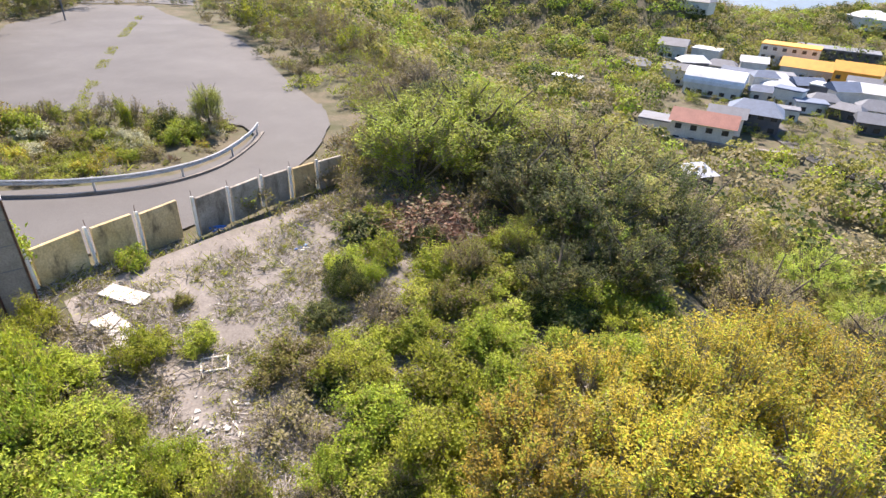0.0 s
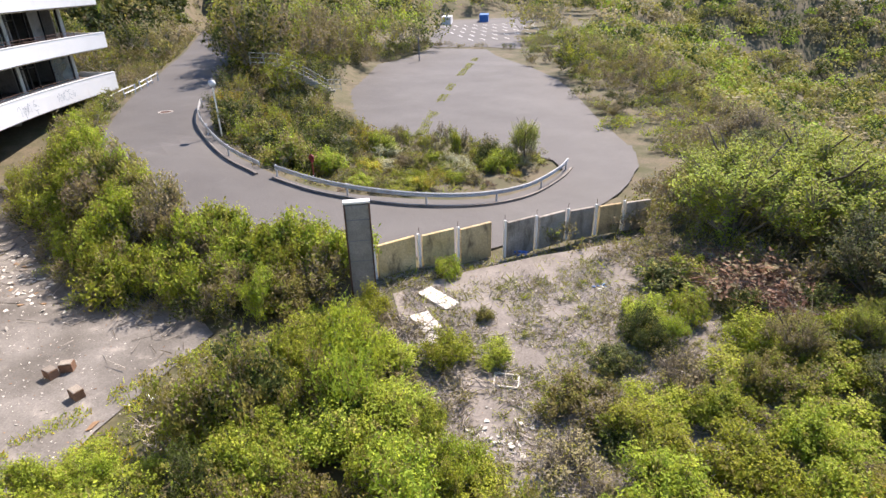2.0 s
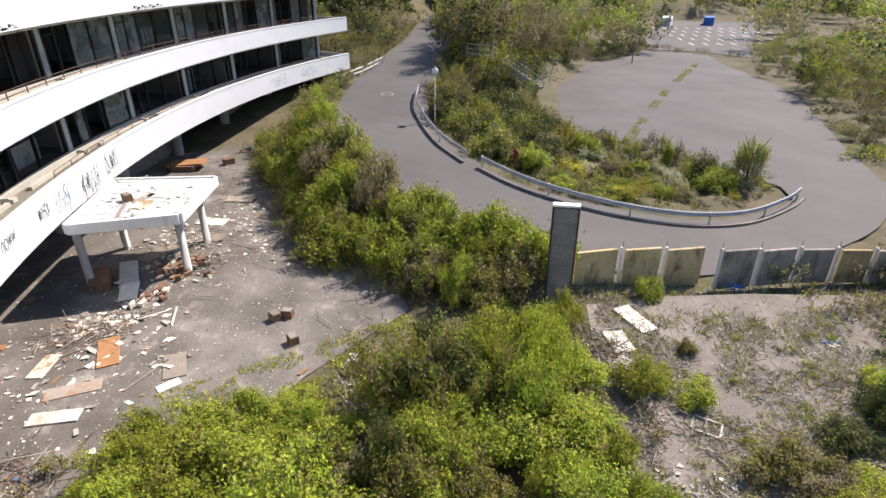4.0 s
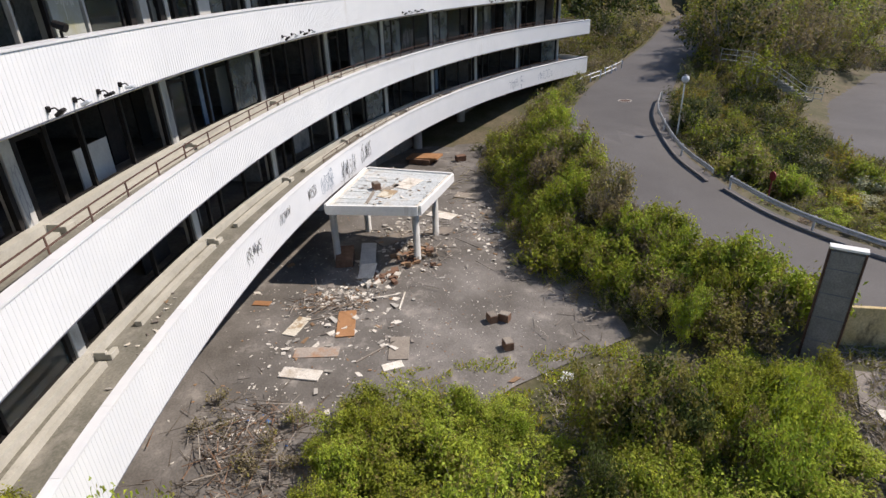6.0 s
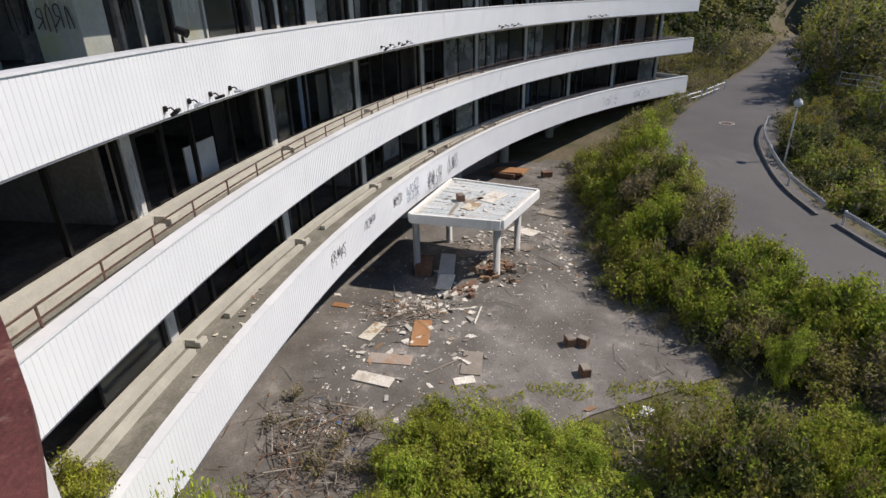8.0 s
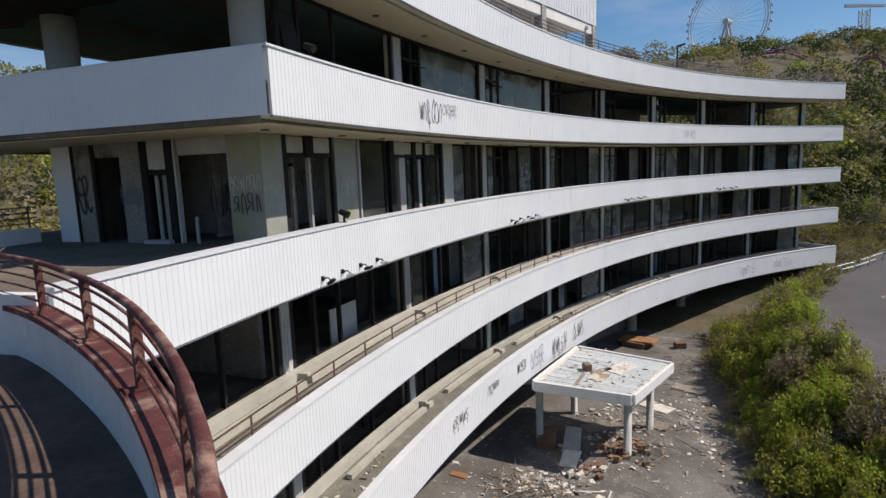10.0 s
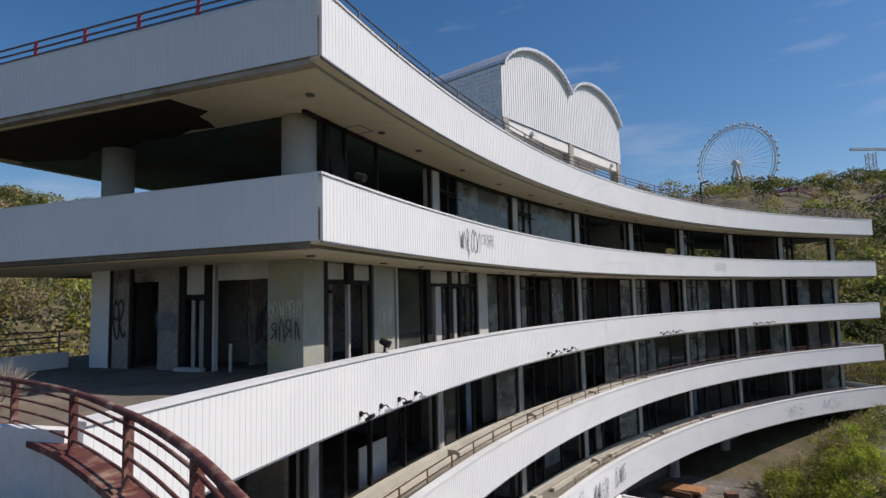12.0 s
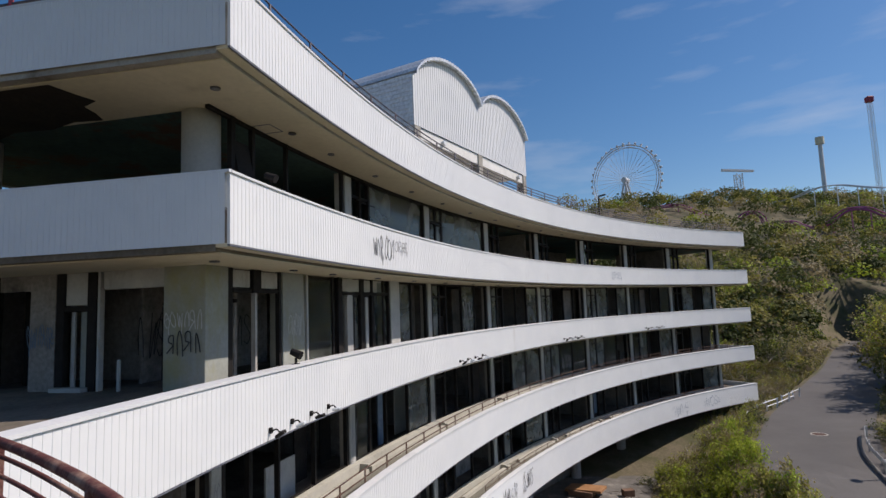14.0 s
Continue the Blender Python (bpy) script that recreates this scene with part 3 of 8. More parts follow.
for lev, top in TOP.items():
    s0 = START[lev]
    drop = {"A": 0.5, "B": 0.6, "C": 0.42, "D": 0.42, "E": 0.42}[lev]
    fh = BAND[lev]
    band = thing("floor_band", "", "")
    band.parent = hotel
    tagged(band, "white ribbed metal balcony band")
    # slab with its soffit
    swept("slab", [(0.0, top - drop), (0.0, top - fh + 0.02), (0.22, top - fh + 0.02), (0.22, top - fh - 0.11), (DEPTH, top - fh - 0.11), (DEPTH, top - drop)], s0, LEN, {"A": "concrete", "B": "deck", "C": "deck"}.get(lev, "balcony_floor"), band, "weathered concrete floor")
    swept("soffit", [(0.226, top - fh - 0.112), (0.226, top - fh - 0.135), (1.9, top - fh - 0.135), (1.9, top - fh - 0.112)], s0 + 0.2, LEN - 0.2, "soffit", band, "cream painted soffit")
    swept("soffit_lip", [(0.0, top - fh + 0.016), (0.0, top - fh - 0.05), (0.215, top - fh - 0.05), (0.215, top - fh + 0.016)], s0, LEN, "soffit", band, "cream edge strip")
    swept("drip_edge", [(-0.05, top - fh - 0.006), (-0.05, top - fh - 0.035), (-0.006, top - fh - 0.035), (-0.006, top - fh - 0.006)], s0, LEN, "drip", band, "dark drip edge")
    swept("parapet", [(0.002, top - drop - 0.05), (0.002, top - 0.003), (0.12, top - 0.003), (0.12, top - drop - 0.05)], s0, LEN, "white_paint", band, "white parapet")
    n = PANEL_N[s0]
    for i in range(n):
        for me, nm, z in ((PANELS[s0][0], "panel", top - fh), (PANELS[s0][1], "cap", top)):
            ob = new(nm, me)
            ob.parent = band
            ob.matrix_world = turn(s0 + i * (LEN - s0) / n, z) @ Matrix.Diagonal((1, 1, fh / FH if nm == "panel" else 1, 1))
    if lev == "C":
        bm = bmesh.new()
        add_box(bm, 1.7, 0.14, 0.97, gable_pose(s0 - 0.075, 0.87, top - 0.98))
        part("return_wall", bm, "white_paint", band, "white parapet turning in beside the deck")
    # near gable
    if lev in "AB":
        for i in range(8):
            ob = new("panel", GPANEL)
            ob.parent = band
            ob.matrix_world = gable_pose(-0.001, 0.01 + i * 1.62, top - fh) @ Matrix.Diagonal((1, 1, fh / FH, 1))
        bm = bmesh.new()
        add_box(bm, 13.05, 0.14, 0.05, gable_pose(0.0, 6.45, top) @ Matrix.Translation((0, 0.01, 0)))
        part("gable_cap", bm, "cap_metal", band)
        bm = bmesh.new()
        add_box(bm, 12.7, 0.2, 0.10, gable_pose(0.13, 6.6, top - fh - 0.10))
        part("gable_lip", bm, "soffit", band)
    bm = bmesh.new()
    add_box(bm, 13.0, 0.06, fh, gable_pose(LEN + 0.034, 6.45, top - fh))
    part("end_panel", bm, "white_metal", band)

# burnt hole in the cream ceiling over the corner terrace
bm = bmesh.new()
hole = [(0.28, 4.0), (0.8, 3.92), (1.19, 3.82), (1.38, 4.31), (1.75, 4.4), (2.15, 4.6), (2.05, 5.3), (2.3, 6.2), (2.2, 7.2), (2.5, 8.1), (2.3, 9.4), (2.7, 10.4), (2.2, 12.3), (0.28, 12.4)]
bm.faces.new([bm.verts.new(arc(s, r, TOP["A"] - BAND["A"] - 0.142)) for s, r in hole])
part("burnt_hole", bm, "char", hotel, "black burnt hole in the ceiling")
# full ceilings over the corner, cream outside and teal inside
swept("corner_soffit", [(1.902, TOP["A"] - BAND["A"] - 0.112), (1.902, TOP["A"] - BAND["A"] - 0.137), (12.8, TOP["A"] - BAND["A"] - 0.137), (12.8, TOP["A"] - BAND["A"] - 0.112)], 0.2, 2.2, "soffit", hotel, "cream painted soffit")
swept("corner_soffit", [(1.902, TOP["B"] - BAND["B"] - 0.112), (1.902, TOP["B"] - BAND["B"] - 0.137), (12.8, TOP["B"] - BAND["B"] - 0.137), (12.8, TOP["B"] - BAND["B"] - 0.112)], 0.2, 3.0, "soffit", hotel, "cream painted soffit")
swept("inner_ceiling", [(1.904, TOP["A"] - BAND["A"] - 0.112), (1.904, TOP["A"] - BAND["A"] - 0.133), (12.6, TOP["A"] - BAND["A"] - 0.133), (12.6, TOP["A"] - BAND["A"] - 0.112)], 2.25, LEN - 0.3, "teal", hotel, "peeling teal ceiling")

# pillars on the glazing line, storey by storey
COLS = [2.4 + BAY * i for i in range(9)]
STOREYS = [("B", TOP["B"] - 0.6, TOP["A"] - BAND["A"] - 0.13), ("C", TOP["C"] - 0.42, TOP["B"] - BAND["B"] - 0.13), ("D", TOP["D"] - 0.42, TOP["C"] - BAND["C"] - 0.13), ("E", TOP["E"] - 0.42, TOP["D"] - BAND["D"] - 0.13)]
for lev, z0, z1 in STOREYS:
    bm = bmesh.new()
    add_box(bm, 0.46 if lev == "B" else 0.34, 0.4, z1 - z0 + 0.1, face_pose(0, 0, 0), 0.015)
    me = mesh_of(bm, "pillar", "pillar")
    for s in ([-4.05] if lev in "DE" else []) + COLS:
        if lev == "C" and s < 5 or lev == "B" and s == COLS[0]:
            continue
        ob = new("pillar", me)
        ob.parent = hotel
        ob.matrix_world = turn(s) @ Matrix.Translation(GAB * 2.0 + Vector((0, 0, z0)))
        if lev in "BC":
            ob2 = new("back_pillar", me)
            ob2.parent = hotel
            ob2.matrix_world = turn(s) @ Matrix.Translation(GAB * 11.6 + Vector((0, 0, z0)))
# round columns of the open ground floor
bm = bmesh.new()
add_tube(bm, [(0, 0, 0), (0, 0, 3.4)], 0.36, 20)
COLUMN = mesh_of(bm, "column", "pillar", True)
for s in [-4.0] + COLS:
    for r in (3.4, 10.5):
        ob = new("column", COLUMN)
        ob.parent = hotel
        ob.matrix_world = Matrix.Translation(arc(s, r, GROUND))


# windows: black mullions and rails for each bay, with the panes that are left
CLEAR = BAY - 0.55
PATTERN = {"B": [0.0, 0.62, 1.25, CLEAR], "C": [0.0, 0.72, 1.42, 3.1, 4.5, CLEAR], "D": [0.0, 1.0, 2.2, 4.0, CLEAR], "E": [0.0, 0.8, 1.7, 3.6, CLEAR]}
PANE_ODDS = {"B": 0.08, "C": 0.5, "D": 0.36, "E": 0.12}
rng = random.Random(7)
tags = []                                  # panes that carry sprayed tags


def piece(name, mat, w, d, h, mid):
    bm = bmesh.new()
    add_box(bm, w, d, h, face_pose(mid, 1.9, 0))
    return mesh_of(bm, name, mat)


for lev, z0, z1 in STOREYS:
    kerb = 0.0 if lev == "B" else 0.18
    h = z1 - z0 - kerb
    cuts = PATTERN[lev]
    mull = {w: piece("mullion", "black_frame", w, 0.13, h, 0) for w in (0.14, 0.08)}
    rails = [(piece("rail", "black_frame", b - a - 0.12, 0.09, 0.09, (a + b) / 2), a, b) for a, b in zip(cuts, cuts[1:])]
    panes = [[piece("pane", g_, b - a - 0.10, 0.012, h - 0.2, (a + b) / 2) for a, b in zip(cuts, cuts[1:])] for g_ in ("glass", "glass_dirty")]
    for s in ([-4.05] if lev in "DE" else []) + COLS[:-1]:
        if lev == "C" and s < 7 or lev == "B" and s < 3:
            continue
        rng.random()
        win = new("window", mull[0.14])
        win.parent = hotel
        win.matrix_world = turn(s + 0.275, z0 + kerb)
        tagged(win, "black metal window frame with dirty broken panes")

        def under(nm, me, ds, dz):
            ob = new(nm, me)
            ob.parent = win
            ob.matrix_world = turn(s + 0.275 + ds, z0 + kerb + dz)
            return ob
        for i, x in enumerate(cuts[1:]):
            under("mullion", mull[0.14 if x < 2 or i == len(cuts) - 2 else 0.08], x, 0)
        for i, (me, a, b) in enumerate(rails):
            under("rail", me, 0, 0)
            under("rail", me, 0, h - 0.09)
            if b - a < 1.2:
                under("rail", me, 0, h * 0.74)
            if rng.random() < PANE_ODDS[lev]:
                under("pane", panes[rng.random() < 0.6][i], 0, 0.1).visible_shadow = False
                if b - a > 1.3 and lev in "CD" and rng.random() < 0.7:
                    tags.append((s + 0.275 + (a + b) / 2, lev, b - a))
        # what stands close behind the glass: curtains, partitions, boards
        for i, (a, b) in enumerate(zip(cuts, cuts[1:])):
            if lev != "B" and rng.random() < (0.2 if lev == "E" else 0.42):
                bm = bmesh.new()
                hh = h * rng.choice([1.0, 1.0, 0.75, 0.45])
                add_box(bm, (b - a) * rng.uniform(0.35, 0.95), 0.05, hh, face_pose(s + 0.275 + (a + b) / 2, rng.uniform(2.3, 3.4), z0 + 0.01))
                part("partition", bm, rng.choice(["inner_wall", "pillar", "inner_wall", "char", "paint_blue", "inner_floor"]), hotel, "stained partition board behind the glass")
        if lev == "B":
            for i in (0, 1):
                bm = bmesh.new()
                m = face_pose(s + 0.275 + (cuts[i] + cuts[i + 1]) / 2, 1.55, z0 + h * 0.66) @ Matrix.Rotation(radians(-58 - 8 * i), 4, 'X')
                add_box(bm, 0.5, 0.04, 0.62, m)
                part("open_vent", bm, "black_frame", hotel, "tilted open vent window")

# rooms: cross walls, back walls, floors
for lev, z0, z1 in STOREYS:
    for k, s in enumerate(COLS):
        if lev == "B" and k not in (4, 7) or lev == "C" and k == 0:
            continue
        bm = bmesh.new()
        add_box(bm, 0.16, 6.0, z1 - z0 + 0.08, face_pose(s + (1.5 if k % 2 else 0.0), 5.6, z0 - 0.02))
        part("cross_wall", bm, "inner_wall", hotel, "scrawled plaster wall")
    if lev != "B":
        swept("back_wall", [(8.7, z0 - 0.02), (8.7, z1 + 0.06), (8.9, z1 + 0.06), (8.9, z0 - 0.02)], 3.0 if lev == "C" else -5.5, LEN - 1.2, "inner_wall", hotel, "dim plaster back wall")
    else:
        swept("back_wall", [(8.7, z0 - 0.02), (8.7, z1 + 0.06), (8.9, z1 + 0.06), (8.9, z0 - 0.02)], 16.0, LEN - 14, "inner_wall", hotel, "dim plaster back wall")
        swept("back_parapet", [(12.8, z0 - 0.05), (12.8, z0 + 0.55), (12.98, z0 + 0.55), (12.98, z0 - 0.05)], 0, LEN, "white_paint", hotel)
    swept("carpet", [(2.1, z0 - 0.002), (2.1, z0 + 0.006), (8.6, z0 + 0.006), (8.6, z0 - 0.002)], 2.6 if lev in "BC" else -5, LEN - 0.3, "inner_floor", hotel, "dark mottled floor")
swept("ground_back_wall", [(7.0, GROUND), (7.0, TOP["E"] - BAND["E"] - 0.09), (7.2, TOP["E"] - BAND["E"] - 0.09), (7.2, GROUND)], -5.5, LEN, "inner_wall", hotel, "dark graffitied wall of the open ground floor")
for s in (29.0, 31.6, 42.0):
    bm = bmesh.new()
    add_box(bm, 3.2 if s < 30 else 4.6, 0.2, 3.2, face_pose(s + 1.5, 4.0, GROUND))
    part("ground_wall", bm, "inner_wall", hotel, "wall covered in graffiti")

# concrete kerbs and steps along the glazing on the lower balconies
for lev, z0, z1 in STOREYS[2:]:
    for k, s in enumerate([-4.05] + COLS[:-1]):
        bm = bmesh.new()
        add_sweep(bm, [(1.60, z0), (1.60, z0 + 0.24), (1.84, z0 + 0.24), (1.84, z0)], s + 0.0, s + BAY - 0.01, 1.0)
        add_sweep(bm, [(1.16, z0), (1.16, z0 + 0.15), (1.34, z0 + 0.15), (1.34, z0)], s + (1.5 if lev == "E" else 0.35), s + BAY - 0.2, 1.0)
        add_box(bm, 0.34, 0.14, 0.17, face_pose(s + 0.20, 1.24, z0), 0.01)
        add_box(bm, 0.12, 0.30, 0.22, face_pose(s + 0.10, 1.46, z0), 0.01)
        bmesh.ops.recalc_face_normals(bm, faces=bm.faces)
        part("kerb", bm, "kerb_pale", hotel, "pale concrete plinth under the windows")
# storey C: plinth strip
swept("terrace_strip", [(1.2, TOP["C"] - 0.42), (1.2, TOP["C"] - 0.34), (1.65, TOP["C"] - 0.34), (1.65, TOP["C"] - 0.42)], 2.9, LEN - 1, "concrete", hotel)

# corner block of storey C: painted piers, frames, a set-back wall facing the terrace
z0, z1 = TOP["C"] - 0.42, TOP["B"] - BAND["B"] - 0.13
hC = z1 - z0


def corner_box(name, s, r, sx, sy, mat, label="", z=z0, h=hC):
    bm = bmesh.new()
    add_box(bm, sx, sy, h + 0.06, face_pose(s, r, z - 0.01), 0.01)
    return part(name, bm, mat, hotel, label)


corner_box("corner_pier", 2.25, 2.2, 0.8, 1.0, "pier_paint", "pale painted corner pier scrawled with graffiti")
corner_box("pier", 5.5, 1.95, 1.1, 0.4, "pier_paint", "pale greenish pier with a white scrawl")
corner_box("pier", 12.1, 1.95, 0.75, 0.4, "pillar", "plain white pier")
for s, w, mat in ((2.8, 0.2, "black_frame"), (3.8, 0.09, "pillar"), (4.85, 0.1, "black_frame"), (6.22, 0.09, "pillar"), (7.7, 0.1, "black_frame"), (8.15, 0.28, "black_frame"), (9.62, 0.26, "black_frame"), (10.35, 0.12, "black_frame"), (11.2, 0.1, "black_frame"), (11.62, 0.12, "black_frame")):
    corner_box("mullion", s, 1.82, w, 0.12, mat)
for s, w in ((8.75, 0.22), (10.0, 0.2)):
    corner_box("door_post", s, 1.86, w, 0.12, "pillar", "", z0, hC * 0.74)
corner_box("stub_post", 3.8, 1.8, 0.34, 0.16, "black_frame", "", z1 - 0.55, 0.5)
for s0_, s1_, mat in ((2.92, 3.6, "pillar"), (4.0, 4.78, "pillar"), (8.3, 9.45, "pillar"), (9.78, 10.25, "pillar"), (10.45, 11.1, "pillar")):
    swept("head_panel", [(1.80, z1 - 0.44), (1.80, z1 - 0.04), (1.86, z1 - 0.04), (1.86, z1 - 0.44)], s0_, s1_, mat, hotel, "pale panel over the opening")
for s0_, s1_ in ((2.9, 4.8), (8.3, 9.5), (9.76, 11.56)):
    z = z1 - 0.56
    swept("transom", [(1.77, z), (1.77, z + 0.1), (1.87, z + 0.1), (1.87, z)], s0_ + 0.02, s1_ - 0.02, "black_frame", hotel)
for s, w in ((6.98, 1.3), (11.0, 0.5)):
    bm = bmesh.new()
    add_box(bm, w, 0.012, hC - 0.2, face_pose(s, 1.80, z0 + 0.1))
    part("pane", bm, "glass", hotel).visible_shadow = False
bm = bmesh.new()
add_box(bm, 5.2, 0.08, hC - 0.3, face_pose(5.6, 4.4, z0))
part("lobby_screen", bm, "inner_wall", hotel, "plaster screen wall behind the glass")
# terrace-side wall along the gable line
for r, w, nm, mat in ((2.78, 0.12, "mullion", "black_frame"), (4.49, 0.07, "mullion", "pillar"), (4.68, 0.24, "mullion", "black_frame"), (5.52, 0.22, "mullion", "black_frame"), (5.99, 0.7, "pier", "inner_wall"), (7.32, 0.12, "mullion", "black_frame"), (7.7, 0.6, "pier", "inner_wall"), (8.07, 0.12, "mullion", "black_frame"), (8.5, 0.72, "end_wall", "white_metal")):
    corner_box(nm, 2.1, r, 0.14, w, mat)
corner_box("head_wall", 2.12, 3.6, 0.12, 1.6, "pillar", "pale panel over the opening", z1 - 0.40, 0.36)
corner_box("head_wall", 2.12, 6.8, 0.12, 0.9, "inner_wall", "", z1 - 0.35, 0.3)
# black sheet behind the opening, its colour standing in for the shade inside
corner_box("dark_partition", 2.9, 6.9, 0.1, 1.3, "char", "black sheet put in for the shade inside the opening")
corner_box("transom_panel", 2.1, 5.11, 0.05, 0.6, "pillar", "dusty white panel over the door", z1 - 0.72, 0.66)
corner_box("transom", 2.1, 5.11, 0.1, 0.62, "black_frame", "", z1 - 0.86, 0.06)
corner_box("door_leaf", 2.25, 5.0, 0.05, 0.3, "pier_paint", "half-open pale door leaf", z0 + 0.02, 1.7)
corner_box("door_frame", 2.2, 5.3, 0.06, 0.10, "pillar", "", z0 + 0.02, 1.7)
corner_box("lobby_wall", 3.9, 5.6, 0.14, 6.4, "inner_wall", "white plaster wall with scrawled tags")
# the doorway's darkness is a black slab set on the lobby wall
corner_box("lobby_door", 3.78, 4.3, 0.06, 0.9, "char", "black slab put in for the shade of the lobby doorway", z0 + 0.01, 1.75)
corner_box("lobby_rail", 3.8, 3.6, 0.06, 2.6, "black_frame", "", z0 + 1.85, 0.03)
corner_box("door_sill", 1.98, 5.15, 0.25, 0.85, "pillar", "", z0 - 0.01, 0.05)
corner_box("short_post", 2.05, 3.95, 0.06, 0.07, "pillar", "", z0, 0.62)

# low white wall with pipe rails along the back of the terrace
tw_ = new("terrace_wall")
tw_.parent = hotel
tagged(tw_, "low white wall with dark pipe rails")
bm = bmesh.new()
add_sweep(bm, [(9.62, z0 - 0.02), (9.62, z0 + 0.42), (9.76, z0 + 0.42), (9.76, z0 - 0.02)], -6.3, 2.0, 1.0)
bmesh.ops.recalc_face_normals(bm, faces=bm.faces)
part("low_wall", bm, "white_metal", tw_)
for h_ in (0.55, 0.70, 0.85, 1.0):
    bm = bmesh.new()
    add_tube(bm, [arc(-6.3 + 8.3 * i / 8, 9.69, z0 + h_) for i in range(9)], 0.02, 6)
    part("rail", bm, "rail_blue", tw_)
for i in range(6):
    bm = bmesh.new()
    add_tube(bm, [arc(-6.2 + 1.6 * i, 9.69, z0 + 0.4), arc(-6.2 + 1.6 * i, 9.69, z0 + 1.02)], 0.025, 6)
    part("post", bm, "rail_blue", tw_)

# teal and white glass corner of storey B
z0B, z1B = TOP["B"] - 0.6, TOP["A"] - BAND["A"] - 0.13
for r in (2.3, 8.6):
    bm = bmesh.new()
    add_tube(bm, [(0, 0, 0), (0, 0, z1B - z0B)], 0.42, 20)
    part("round_pillar", mesh_of(bm, "round_pillar", "pillar", True), None, hotel, "scorched round pillar").matrix_world = Matrix.Translation(arc(2.5, r, z0B))
bm = bmesh.new()
add_box(bm, 0.62, 0.10, 1.3, face_pose(3.25, 1.62, z0B + 0.95) @ Matrix.Rotation(radians(-10), 4, "X"))
part("broken_blind", bm, "black_frame", hotel, "bent black shutter frame")
for s, w in ((2.85, 0.16), (3.66, 0.12), (5.2, 0.08), (8.35, 0.12)):
    bm = bmesh.new()
    add_box(bm, w, 0.12, z1B - z0B + 0.02, face_pose(s, 1.78, z0B - 0.01), 0.008)
    part("mullion", bm, "black_frame", hotel)
swept("window_head", [(1.74, z1B - 0.09), (1.74, z1B - 0.01), (1.84, z1B - 0.01), (1.84, z1B - 0.09)], 2.0, LEN - 3, "black_frame", hotel)
# small ceiling lights and hatches in the cream soffits
bm = bmesh.new()
add_tube(bm, [(0, 0, -0.03), (0, 0, 0.0)], 0.10, 14)
SPOT = mesh_of(bm, "soffit_light", "drip", True)
for lev in "AB":
    for s in [1.3, 4.4] + [6.5 + 3.0 * i for i in range(16)]:
        ob = new("soffit_light", SPOT)
        ob.parent = hotel
        ob.matrix_world = Matrix.Translation(arc(s, 1.1, TOP[lev] - BAND[lev] - 0.137))
bm = bmesh.new()
for a, b, w, d in ((3.9, 1.25, 0.62, 0.03), (3.9, 1.75, 0.62, 0.03), (3.6, 1.5, 0.03, 0.5), (4.2, 1.5, 0.03, 0.5)):
    add_box(bm, w, d, 0.008, face_pose(a, b, TOP["A"] - BAND["A"] - 0.144))
part("ceiling_hatch", bm, "drip", hotel)


# rails of pipe along the bands
def pipe_rail(name, lev, r, heights, spacing, radius, mat, s0, s1, label, base=None):
    g = new(name)
    g.parent = hotel
    tagged(g, label)
    zb = TOP[lev] if base is None else base
    for h in heights:
        bm = bmesh.new()
        n = int((s1 - s0) / 0.8)
        add_tube(bm, [arc(s0 + (s1 - s0) * i / n, r, zb + h) for i in range(n + 1)], radius, 6)
        part("rail", mesh_of(bm, "rail", mat, True), None, g)
    bm = bmesh.new()
    add_tube(bm, [(0, 0, -0.02), (0, 0, heights[-1])], radius * 1.25, 6)
    me = mesh_of(bm, "post", mat, True)
    for i in range(int((s1 - s0) / spacing) + 1):
        ob = new("post", me)
        ob.parent = g
        ob.matrix_world = Matrix.Translation(arc(s0 + i * spacing, r, zb))


pipe_rail("balcony_rail", "D", 0.24, (0.18, 0.40), 1.5, 0.019, "rust_thin", -5.5, LEN - 2, "low rusty pipe rail on the balcony edge", TOP["D"] - 0.02)
pipe_rail("balcony_rail", "E", 0.26, (0.12, 0.30), 1.6, 0.015, "rust_thin", 17.0, LEN - 4, "low rusty pipe rail on the balcony edge", TOP["E"] - 0.02)
pipe_rail("roof_rail", "A", 0.45, (0.32, 0.48, 0.64, 0.82), 1.9, 0.024, "rail_blue", 0.4, LEN - 1, "dark pipe rail round the roof", TOP["A"] - 0.05)
g = new("roof_rail")
g.parent = hotel
tagged(g, "dark pipe rail with rusty red stays along the gable")
for h in (0.32, 0.48, 0.64, 0.82):
    bm = bmesh.new()
    add_tube(bm, [arc(0.4, 0.45, TOP["A"] - 0.05 + h), arc(0.4, 12.5, TOP["A"] - 0.05 + h)], 0.026, 6)
    part("rail", bm, "rail_blue", g)
for i in range(7):
    bm = bmesh.new()
    p = arc(0.4, 1.6 + 1.75 * i, TOP["A"] - 0.06)
    add_tube(bm, [p, p + Vector((0, 0, 0.84))], 0.045, 6)
    add_tube(bm, [p + GAB * 0.16, p + Vector((0, 0, 0.8))], 0.02, 6)
    part("stay", bm, "tower_red", g)


